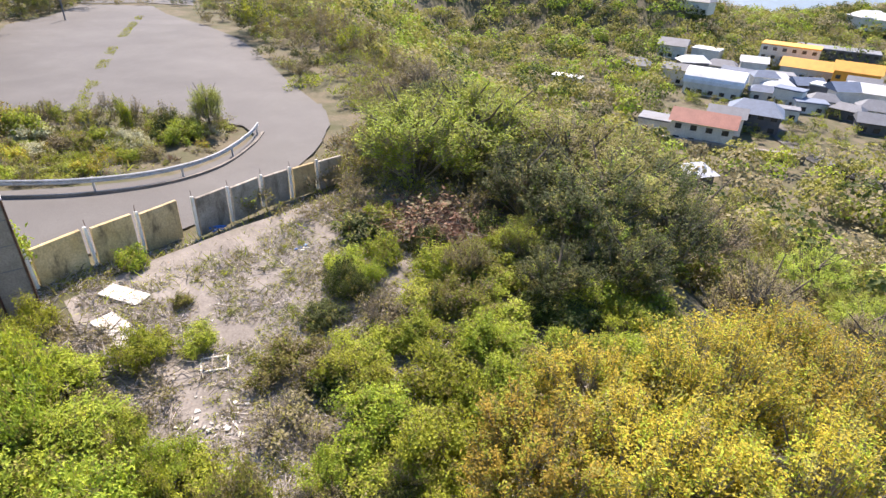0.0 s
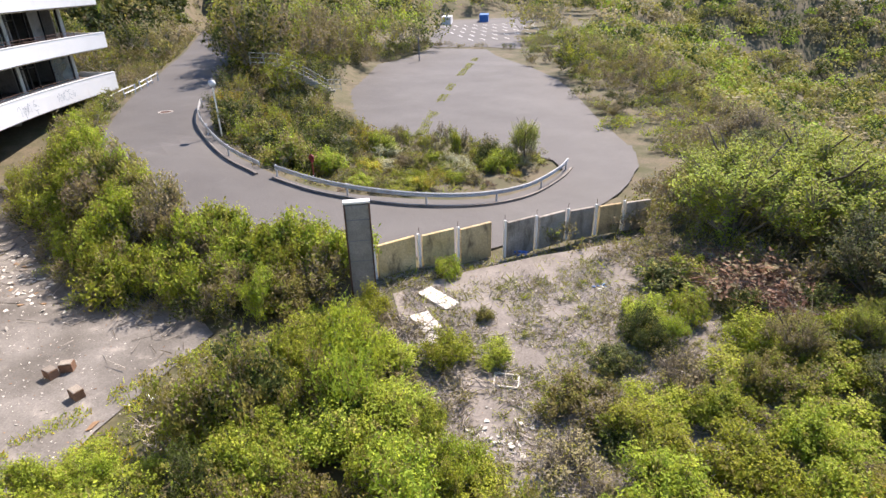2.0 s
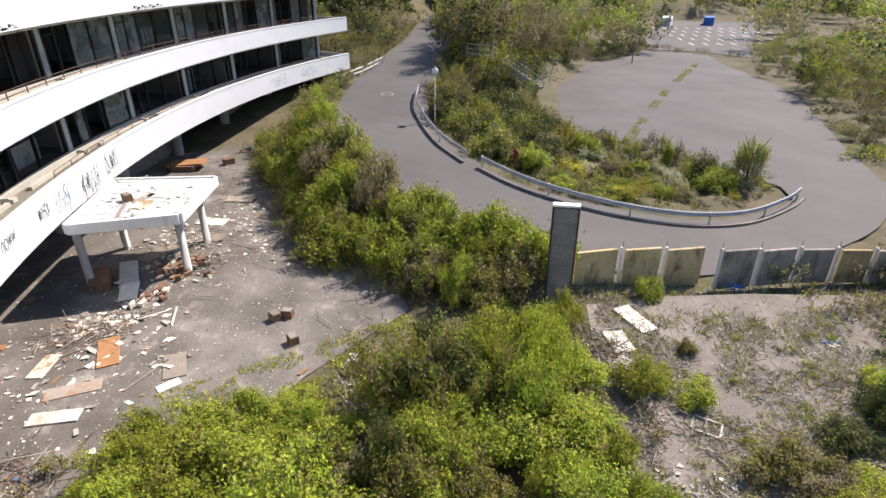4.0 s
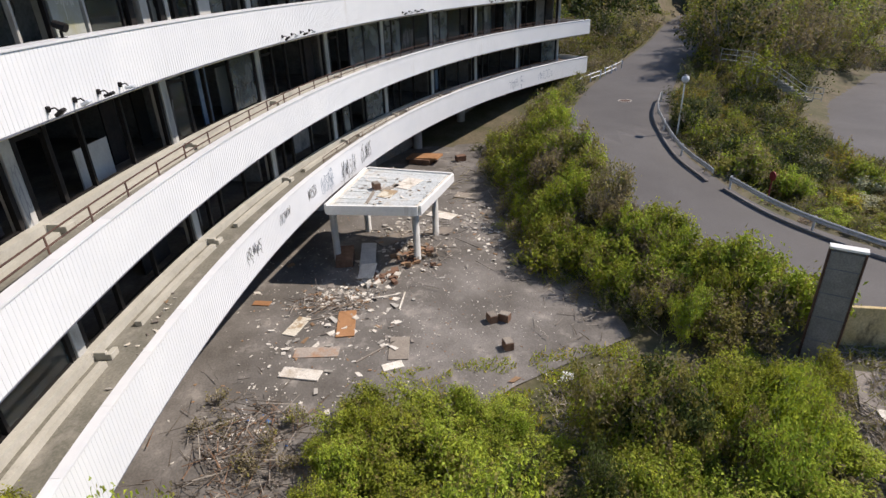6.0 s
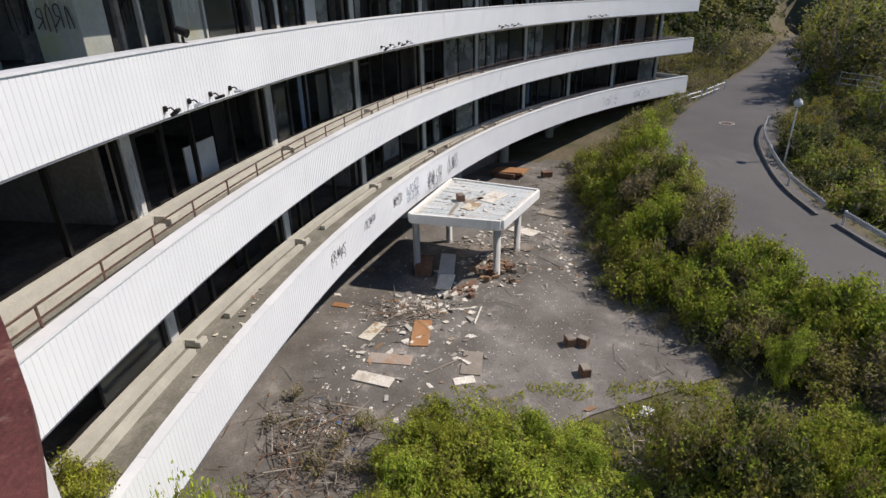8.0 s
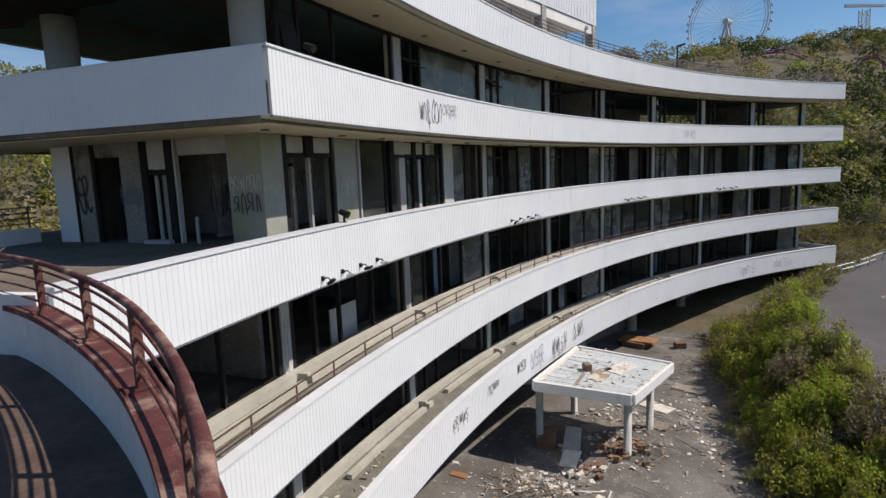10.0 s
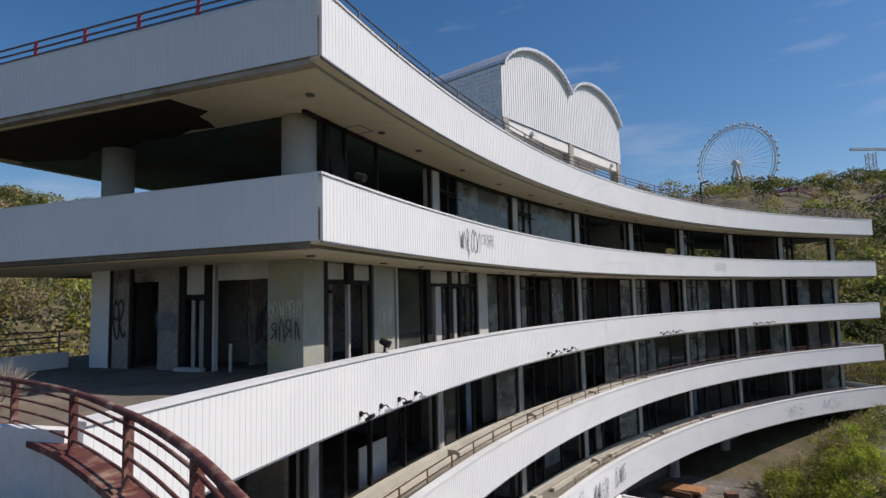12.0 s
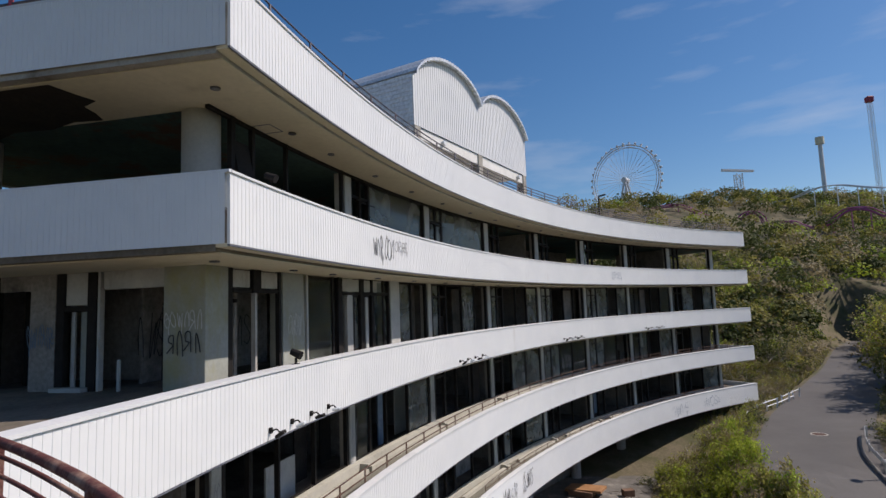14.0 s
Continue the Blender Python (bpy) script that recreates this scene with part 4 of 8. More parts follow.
# flood lamps on brackets along the band of storey C
def flood_lamp(s, lev, k):
    ob = new("flood_lamp")
    ob.parent = hotel
    tagged(ob, "small dead flood lamp on a bent bracket")
    ob.matrix_world = face_pose(s, -0.06, TOP[lev] - BAND[lev] + 0.10) @ Matrix.Scale(0.66, 4)
    bm = bmesh.new()
    add_tube(bm, [(0, 0.0, 0.10), (0, -0.22, 0.16), (0.03, -0.30, 0.06)], 0.025, 6)
    b1 = part("bracket", bm, "black_frame", ob)
    bm = bmesh.new()
    m = Matrix.Translation((0.04, -0.34, -0.02)) @ Matrix.Rotation(radians(-35 + 9 * k), 4, 'X')
    add_box(bm, 0.22, 0.30, 0.10, m, 0.025)
    part("lamp_head", bm, "steel" if k % 2 else "black_frame", ob)
    bm = bmesh.new()
    add_box(bm, 0.12, 0.10, 0.16, Matrix.Translation((0, -0.03, 0.04)), 0.02)
    part("bracket_plate", bm, "black_frame", ob)


for base in (1.3, 14.0, 27.45, 40.07):
    for k in range(4):
        flood_lamp(base + 0.84 * k, "C", k)


def top_lamp(s, lev):
    ob = new("spot_lamp")
    ob.parent = hotel
    tagged(ob, "small black spot lamp on top of the band")
    ob.matrix_world = face_pose(s, 0.04, TOP[lev] + 0.04)
    bm = bmesh.new()
    add_tube(bm, [(0, 0, 0), (0, 0, 0.14)], 0.03, 8)
    part("stem", bm, "black_frame", ob)
    bm = bmesh.new()
    add_tube(bm, [(0, -0.12, 0.18), (0, 0.10, 0.27)], 0.09, 12, taper=0.07)
    part("lamp_head", bm, "black_frame", ob)
    bm = bmesh.new()
    add_box(bm, 0.14, 0.12, 0.02, None, 0.005)
    part("foot_plate", bm, "black_frame", ob)


top_lamp(2.55, "C")
top_lamp(1.56, "B")


# spray paint: loose loops and strokes, no letters
def scrawl(pose_m, width, height, seed, mat="paint_black", strokes=5, thick=0.022, name="graffiti", label="sprayed black scrawl"):
    q = random.Random(seed)
    bm = bmesh.new()

    def stroke(pts):
        sm = chain([(p[0], p[1]) for p in pts], 0.05)
        edge = []
        for i, (x, y) in enumerate(sm):
            a, b = sm[max(i - 1, 0)], sm[min(i + 1, len(sm) - 1)]
            d = Vector((b[0] - a[0], 0, b[1] - a[1]))
            if d.length < 1e-5:
                continue
            nn = Vector((-d.z, 0, d.x)).normalized() * thick * 0.5
            c = Vector((x, 0, y))
            edge.append((bm.verts.new(pose_m @ (c - nn)), bm.verts.new(pose_m @ (c + nn))))
        for (a0, a1), (b0, b1) in zip(edge, edge[1:]):
            bm.faces.new((a0, b0, b1, a1))

    gw = width / strokes
    for k in range(strokes):
        x0, w, lean = -width / 2 + gw * k, gw * q.uniform(0.75, 1.1), q.uniform(-0.05, 0.15) * height
        lo, hi = q.uniform(0, 0.2), q.uniform(0.8, 1.0)
        j = lambda: q.uniform(-0.06, 0.06)
        shape = q.choice((
            [(0.5, 1), (0.05, 0.7), (0.1, 0.2), (0.55, 0), (0.95, 0.35), (0.85, 0.8), (0.45, 0.98)],
            [(0.05, 0), (0.1, 0.6), (0.4, 1), (0.65, 0.6), (0.7, 0.0)],
            [(0.9, 0.9), (0.4, 1), (0.1, 0.75), (0.5, 0.5), (0.9, 0.25), (0.5, 0), (0.05, 0.15)],
            [(0.1, 0), (0.15, 1), (0.7, 0.9), (0.65, 0.55), (0.2, 0.5), (0.9, 0.0)],
            [(0.0, 0.95), (0.25, 0.05), (0.5, 0.8), (0.75, 0.05), (1.0, 1.0)]))
        stroke([(x0 + w * (u + j()) + lean * v, height * (lo + (hi - lo) * (v + j()))) for u, v in shape])
        if q.random() < 0.35:
            stroke([(x0 + w * (0.1 + j()), height * q.uniform(0.4, 0.6)), (x0 + w * 0.5, height * q.uniform(0.4, 0.6)), (x0 + w * 1.1, height * q.uniform(0.4, 0.65))])
        if q.random() < 0.3:
            xd = x0 + w * q.uniform(0.2, 0.8)
            stroke([(xd, height * 0.15), (xd + 0.01, -height * 0.08), (xd, -height * q.uniform(0.15, 0.3))])
    return part(name, bm, mat, hotel, label)


FRONT = -0.066
for s, lev, w, h, z, seed, n in ((8.9, "E", 1.3, 0.50, 0.62, 1, 5), (11.85, "E", 1.1, 0.50, 0.72, 2, 4), (14.8, "E", 1.0, 0.6, 0.58, 3, 5), (16.5, "E", 1.4, 1.05, 0.25, 4, 6), (19.1, "E", 1.8, 1.05, 0.12, 5, 7), (21.4, "E", 1.4, 1.05, 0.28, 6, 6),
                                (7.55, "B", 1.5, 0.78, 0.24, 7, 6), (8.9, "B", 1.1, 0.36, 0.58, 8, 4), (36.1, "B", 1.5, 0.55, 0.35, 9, 5), (44.5, "E", 4.0, 0.9, 0.3, 10, 6), (49.5, "E", 3.0, 0.9, 0.25, 11, 5)):
    mat = "paint_blue" if s > 40 or seed in (4, 9) else "paint_grey" if seed == 8 else "paint_black"
    m = face_pose(s, FRONT, TOP[lev] - BAND[lev] + z)
    scrawl(m, w, h, seed, mat, n, {"B": 0.024, "E": 0.026}[lev])
scrawl(gable_pose(1.83, 2.2, TOP["C"] + 0.32), 0.85, 0.5, 21, "paint_black", 4, 0.028)
scrawl(gable_pose(1.83, 2.2, TOP["C"] + 0.85), 0.9, 0.42, 22, "line", 6, 0.016, label="sprayed white scrawl")
scrawl(gable_pose(2.02, 7.7, TOP["C"] + 0.3), 0.5, 1.1, 35, "paint_black", 2, 0.06)
scrawl(gable_pose(2.02, 5.99, TOP["C"] + 0.5), 0.75, 0.6, 25, "paint_blue", 6, 0.022)
scrawl(gable_pose(3.82, 3.4, TOP["C"] + 0.4), 0.8, 1.0, 26, "paint_grey", 5, 0.022)
scrawl(face_pose(5.5, 1.73, TOP["C"] + 0.4), 0.7, 0.8, 27, "line", 4, 0.014, label="sprayed white scrawl")
for k, r in enumerate((2.9, 3.9, 4.9, 6.6)):
    scrawl(face_pose(3.4 + 1.1 * k, 4.34, TOP["C"] + 0.1), 0.9, 1.2, 28 + k, "paint_black", 3, 0.028)
for k, (s, lev, w) in enumerate(tags):
    scrawl(face_pose(s, 1.86, TOP[lev] + (0.25 if lev == "D" else 0.35)), min(1.4, w * 0.75), 1.1, 40 + k, ("paint_black", "paint_grey", "paint_black", "paint_black")[k % 4], 3, 0.03 if k % 2 else 0.022)
for k, s in enumerate(COLS):
    scrawl(face_pose(s, 1.79, TOP["D"] - 0.1), 0.28, 1.5, 70 + k, "paint_grey", 2, 0.02)

# ---- roof house with two barrel vaults ----
pent = thing("roof_house", "pale ribbed metal roof house with two barrel vaults on concrete stilts", "roof house")
S0, S1, RF = 15.4, 28.4, 2.0
pm = face_pose((S0 + S1) / 2, RF, 0)
half = (arc(S1, RF, 0) - arc(S0, RF, 0)).length / 2
PB, PS, RISE, PD = 20.15, 22.62, 2.15, 9.0


def vault_z(x):
    u = (x + half) % half if x < half - 1e-6 else half
    u = 2 * u / half - 1
    lift = 0.36 * (1 - min(1.0, abs(x) / half))          # the valley lies higher than the eaves
    return PS + lift + RISE * math.sqrt(max(0, 1 - (u * 0.93) ** 2)) - RISE * math.sqrt(1 - 0.93 ** 2)


bm = bmesh.new()
n = int(2 * half / 0.2)
xs = [-half + 2 * half * i / n for i in range(n + 1)]
for i in range(n):
    w = xs[i + 1] - xs[i]
    a, b, c, d = xs[i], xs[i] + w * 0.72, xs[i] + w * 0.80, xs[i + 1] - w * 0.08
    pr = [(a, 0.0), (b, 0.0), (c, 0.03), (d, 0.03), (xs[i + 1], 0.0)]
    for (x0, y0), (x1, y1) in zip(pr, pr[1:]):
        bm.faces.new([bm.verts.new(pm @ Vector(v)) for v in ((x0, y0, PB), (x1, y1, PB), (x1, y1, vault_z(x1)), (x0, y0, vault_z(x0)))])
bmesh.ops.remove_doubles(bm, verts=bm.verts, dist=0.001)
bmesh.ops.recalc_face_normals(bm, faces=bm.faces)
part("front_wall", bm, "white_metal", pent, "ribbed white metal front")
bm = bmesh.new()
m_ = 48
for i in range(m_):
    for j in range(2):
        x0, x1 = -half + half * j + half * i / m_, -half + half * j + half * (i + 1) / m_
        za, zb = vault_z(x0 + 1e-4) + 0.05, vault_z(x1 - 1e-4) + 0.05
        za, zb = za + (0.06 if i % 2 else 0.0), zb + (0.0 if i % 2 else 0.06)
        for quad in (((x0, -0.25, za), (x1, -0.25, zb), (x1, PD, zb), (x0, PD, za)), ((x0, -0.25, za), (x1, -0.25, zb), (x1, -0.25, zb - 0.14), (x0, -0.25, za - 0.14)), ((x0, -0.25, za - 0.14), (x1, -0.25, zb - 0.14), (x1, PD, zb - 0.14), (x0, PD, za - 0.14))):
            bm.faces.new([bm.verts.new(pm @ Vector(v)) for v in quad])
bmesh.ops.remove_doubles(bm, verts=bm.verts, dist=0.001)
part("vault_roof", bm, "steel", pent, "corrugated barrel roof")
for sx, y0, y1 in ((-half, 0.03, PD), (half, 0.03, PD)):
    bm = bmesh.new()
    k = int((PS - PB) / 0.2)
    for i in range(k):
        za, zb = PB + (PS - PB) * i / k, PB + (PS - PB) * (i + 1) / k
        for (o0, q0), (o1, q1) in (((0, za), (0, zb - 0.05)), ((0, zb - 0.05), (0.03, zb - 0.02)), ((0.03, zb - 0.02), (0, zb))):
            sg = 1 if sx > 0 else -1
            bm.faces.new([bm.verts.new(pm @ Vector(v)) for v in ((sx - sg * o0, y0, q0), (sx - sg * o0, y1, q0), (sx - sg * o1, y1, q1), (sx - sg * o1, y0, q1))])
    part("side_wall", bm, "steel", pent, "ribbed grey metal side")
bm = bmesh.new()
add_box(bm, 2 * half - 0.02, 0.3, 0.55, pm @ Matrix.Translation((0, 0.22, PB - 0.56)), 0.01)
add_box(bm, 2 * half - 0.02, 0.3, 0.55, pm @ Matrix.Translation((0, PD - 0.2, PB - 0.56)), 0.01)
add_box(bm, 0.3, PD - 0.8, 0.5, pm @ Matrix.Translation((-half + 0.2, PD / 2, PB - 0.56)), 0.01)
add_box(bm, 2 * half - 0.7, PD - 0.7, 0.2, pm @ Matrix.Translation((0, PD / 2, PB - 0.2)))
part("floor_beam", bm, "white_paint", pent, "white concrete edge beam")
for x in (-half + 0.3, 0.0, half - 0.3):
    for y in (0.25, PD - 0.3):
        bm = bmesh.new()
        add_box(bm, 0.5, 0.5, PB - TOP["A"] + 0.5, pm @ Matrix.Translation((x, y, TOP["A"] - 0.5)), 0.02)
        part("stilt", bm, "concrete", pent)
bm = bmesh.new()
add_box(bm, 3.2, 3.0, 3.6, pm @ Matrix.Translation((-half + 1.0, PD + 2.4, PS - 1.0)), 0.02)
part("lift_tower", bm, "white_paint", pent, "plain white lift tower")
bm = bmesh.new()
add_box(bm, 2 * half - 1, 0.25, PB - TOP["A"], pm @ Matrix.Translation((0, PD - 2.5, TOP["A"] - 0.5)))
part("back_wall", bm, "inner_wall", pent)
for x in (-half + 2.6, half - 1.4):
    bm = bmesh.new()
    add_tube(bm, [pm @ Vector((x, 0.05, PB - 0.3)), pm @ Vector((x, -0.12, PB - 0.3))], 0.13, 12)
    part("lamp", bm, "cap_metal", pent)

# ---- roof lamp post ----
lp = thing("roof_lamp_post", "thin dark lamp post on the roof edge", "lamp post", Matrix.Translation(arc(35.6, 0.7, TOP["A"] - 0.5)))
bm = bmesh.new()
add_tube(bm, [(0, 0, 0), (0, 0, 2.25)], 0.05, 8)
part("pole", bm, "black_frame", lp)
bm = bmesh.new()
add_box(bm, 0.7, 0.16, 0.1, Matrix.Translation((0.3, 0.2, 2.2)) @ Matrix.Rotation(0.5, 4, 'Z'), 0.02)
part("lamp_head", bm, "black_frame", lp)

# ---- the rounded deck beside the house, with its rusty railing ----
turret = thing("round_deck", "rounded white deck with a rusty red pipe railing", "deck")
CAPZ, RAILZ, FLOORZ = 10.46, 11.02, 9.9
EDGE = chain([(-10.75, -13.0), (-10.3, -11.0), (-9.75, -9.1), (-9.12, -7.4), (-8.5, -5.98), (-7.62, -4.5), (-6.85, -3.42), (-6.2, -2.66), (-5.74, -2.18), (-5.37, -1.84), (-5.07, -1.58), (-4.8, -1.38), (-4.5, -1.18), (-4.1, -1.0), (-3.6, -0.88), (-3.0, -0.92), (-2.0, -1.35), (-0.6, -2.3), (0.2, -3.7)], 0.12)


def edge_normals():
    d = np.gradient(EDGE, axis=0)
    d /= np.hypot(d[:, 0], d[:, 1])[:, None]
    return np.stack([-d[:, 1], d[:, 0]], 1)          # outwards


EDGE_N = edge_normals()


def along_edge(bm, prof):
    """A closed profile of (offset outwards, z) carried along the deck's edge."""
    rows = [[bm.verts.new((p[0] + q[0] * o, p[1] + q[1] * o, z)) for o, z in prof] for p, q in zip(EDGE, EDGE_N)]
    k = len(prof)
    for a, b in zip(rows, rows[1:]):
        for j in range(k):
            bm.faces.new((a[j], a[(j + 1) % k], b[(j + 1) % k], b[j]))
    bm.faces.new(rows[0])
    bm.faces.new(rows[-1][::-1])
    bmesh.ops.recalc_face_normals(bm, faces=bm.faces)


def ring(bm, prof, cx, cy, a0, a1, n, mat=0):
    rows = []
    for i in range(n + 1):
        a = a0 + (a1 - a0) * i / n
        rows.append([bm.verts.new((cx + r * math.cos(a), cy + r * math.sin(a), z)) for r, z in prof])
    k = len(prof)
    for p, q in zip(rows, rows[1:]):
        for j in range(k):
            bm.faces.new((p[j], p[(j + 1) % k], q[(j + 1) % k], q[j])).material_index = mat
    bmesh.ops.recalc_face_normals(bm, faces=bm.faces)


bm = bmesh.new()
along_edge(bm, [(-0.08, GROUND), (-0.08, CAPZ - 0.012), (0.08, CAPZ - 0.012), (0.08, GROUND)])
part("parapet_wall", bm, "white_paint", turret, "rust-streaked white curved wall")
bm = bmesh.new()
along_edge(bm, [(-0.12, CAPZ - 0.04), (-0.12, CAPZ + 0.02), (0.12, CAPZ + 0.02), (0.12, CAPZ - 0.04), (0.09, CAPZ - 0.04), (0.09, CAPZ - 0.008), (-0.09, CAPZ - 0.008), (-0.09, CAPZ - 0.04)])
part("cap", bm, "rust", turret, "flat rusty steel coping")
bm = bmesh.new()
bm.faces.new([bm.verts.new((p[0] - q[0] * 0.07, p[1] - q[1] * 0.07, FLOORZ)) for p, q in zip(EDGE[::3], EDGE_N[::3])])
part("deck_floor", bm, "dark_deck", turret, "dark gritty deck floor")
dw = Vector((EDGE[-1][0] - EDGE[0][0], EDGE[-1][1] - EDGE[0][1], 0))
bm = bmesh.new()
add_box(bm, dw.length - 0.1, 0.16, FLOORZ - GROUND - 0.004, Matrix.Translation(((EDGE[0][0] + EDGE[-1][0]) / 2, (EDGE[0][1] + EDGE[-1][1]) / 2, GROUND)) @ Matrix.Rotation(math.atan2(dw.y, dw.x), 4, 'Z'))
part("back_wall", bm, "white_paint", turret)
for k, h in enumerate((0.13, 0.25, 0.37, 0.48, RAILZ - CAPZ)):
    bm = bmesh.new()
    add_tube(bm, [(p[0], p[1], CAPZ + h) for p in EDGE], 0.030 if k == 4 else 0.013, 8)
    part("rail", mesh_of(bm, "rail", "rust", True), None, turret)
for i in range(9, len(EDGE) - 2, 13):
    p, q = EDGE[i], EDGE_N[i]
    bm = bmesh.new()
    m = Matrix.Translation((p[0], p[1], CAPZ)) @ Matrix.Rotation(math.atan2(q[1], q[0]), 4, 'Z')
    add_box(bm, 0.07, 0.045, RAILZ - CAPZ, m, 0.008)
    add_box(bm, 0.2, 0.10, 0.018, m @ Matrix.Translation((0, 0, 0.021)))
    part("post", bm, "rust", turret)

# ---- entrance canopy ----
can = thing("entrance_canopy", "white entrance canopy heaped with boards and dust", "canopy")
ca, cb_, cc, cd = Vector((-27.6, -1.95, 0)), Vector((-26.45, 2.15, 0)), Vector((-30.6, 4.4, 0)), Vector((-32.75, 0.1, 0))
CT = 2.42
for nm, z0_, z1_, grow, mat in (("roof_slab", CT - 0.32, CT - 0.06, -0.10, "board_white"),):
    bm = bmesh.new()
    mid = (ca + cb_ + cc + cd) / 4
    pts = [mid + (p - mid) * (1 + grow / 3) for p in (ca, cb_, cc, cd)]
    lo = [bm.verts.new((p.x, p.y, z0_)) for p in pts]
    hi = [bm.verts.new((p.x, p.y, z1_)) for p in pts]
    bm.faces.new(lo)
    bm.faces.new(hi)
    for i in range(4):
        bm.faces.new((lo[i], lo[(i + 1) % 4], hi[(i + 1) % 4], hi[i]))
    bmesh.ops.recalc_face_normals(bm, faces=bm.faces)
    part(nm, bm, mat, can, "dusty flat roof sheet")
for p, q in ((ca, cb_), (cb_, cc), (cc, cd), (cd, ca)):
    d = q - p
    bm = bmesh.new()
    m = Matrix.Translation(((p + q) / 2).to_tuple()[:2] + (CT - 0.40,)) @ Matrix.Rotation(math.atan2(d.y, d.x), 4, 'Z')
    add_box(bm, d.length - 0.14, 0.13, 0.44, m, 0.012)
    part("edge_beam", bm, "white_paint", can)
# roof sheets with seams
d1, d2 = (cb_ - ca), (cd - ca)
for i in range(11):
    bm = bmesh.new()
    u = (i + 0.5) / 11
    p, q = ca + d1 * 0.05 + d2 * u, cb_ + (cc - cb_) * u - d1 * 0.05
    d = q - p
    m = Matrix.Translation(((p + q) / 2).to_tuple()[:2] + (CT - 0.055,)) @ Matrix.Rotation(math.atan2(d.y, d.x), 4, 'Z')
    add_box(bm, d.length - 0.1, 0.455, 0.02 + 0.004 * (i % 3), m)
    part("roof_sheet", bm, "roof_sheet", can, "pale blue-grey roof sheet under dust")
for x, y in ((-28.6, -1.7), (-27.9, 2.1), (-30.6, 3.4), (-31.9, -0.1)):
    bm = bmesh.new()
    add_tube(bm, [(x, y, GROUND), (x, y, CT - 0.35)], 0.17, 14)
    part("pillar", mesh_of(bm, "pillar", "pillar", True), None, can)


# ---- plants ----
def leaf_quads(rs, centers, normals, size, aspect=0.6, spread=0.8):
    """Small kite leaves at many places, facing roughly along normals."""
    n = len(centers)
    nrm = normals + rs.normal(0, spread, (n, 3))
    nrm /= np.linalg.norm(nrm, axis=1)[:, None] + 1e-9
    t = rs.normal(0, 1, (n, 3))
    t -= nrm * (t * nrm).sum(1)[:, None]
    t /= np.linalg.norm(t, axis=1)[:, None] + 1e-9
    b = np.cross(nrm, t)
    L = size * rs.uniform(0.6, 1.35, (n, 1))
    W = L * aspect
    v = np.stack([centers - t * L * 0.5, centers + b * W * 0.5 + nrm * L * 0.08, centers + t * L * 0.5, centers - b * W * 0.5 + nrm * L * 0.08], 1)
    return v.reshape(-1, 3)


def make_blobs(rs, clumps, width, height, base, flat, rmin=0.20, rmax=0.38):
    blobs = []
    for i in range(clumps):
        a, q = rs.uniform(0, 6.283), math.sqrt(rs.uniform(0, 1)) * 0.72
        zc = base + (1 - base) * rs.uniform(0.2, 0.78) * (1 - 0.45 * q)
        r = rs.uniform(rmin, rmax)
        blobs.append((width * q * math.cos(a), width * q * math.sin(a), height * zc, width * r, width * r * rs.uniform(0.8, 1.2), min(height * r * flat, height * zc)))
    return np.array(blobs)


def shoots_of(rs, n, blobs, base_z):
    """Shoots that grow out of the blobs: their starts and tips."""
    w = blobs[:, 3] * blobs[:, 4] * blobs[:, 5]
    pick = rs.choice(len(blobs), n, p=w ** 0.7 / (w ** 0.7).sum())
    d = rs.normal(0, 1, (n, 3))
    d[:, 2] += 0.35
    d /= np.linalg.norm(d, axis=1)[:, None]
    d[:, 2] = np.where(d[:, 2] < -0.4, -d[:, 2] * 0.7, d[:, 2])
    b = blobs[pick]
    tip = b[:, :3] + d * b[:, 3:] * rs.uniform(0.8, 1.22, (n, 1))
    start = b[:, :3] * np.array([0.8, 0.8, 0.75]) + d * b[:, 3:] * 0.1
    start[:, 2] = np.maximum(start[:, 2], base_z)
    return start, tip


def stalks(rs, start, tip, w):
    side = np.cross(tip - start, rs.normal(0, 1, start.shape))
    side /= np.linalg.norm(side, axis=1)[:, None] + 1e-9
    return np.stack([start - side * w, start + side * w, tip + side * w * 0.3, tip - side * w * 0.3], 1).reshape(-1, 3)


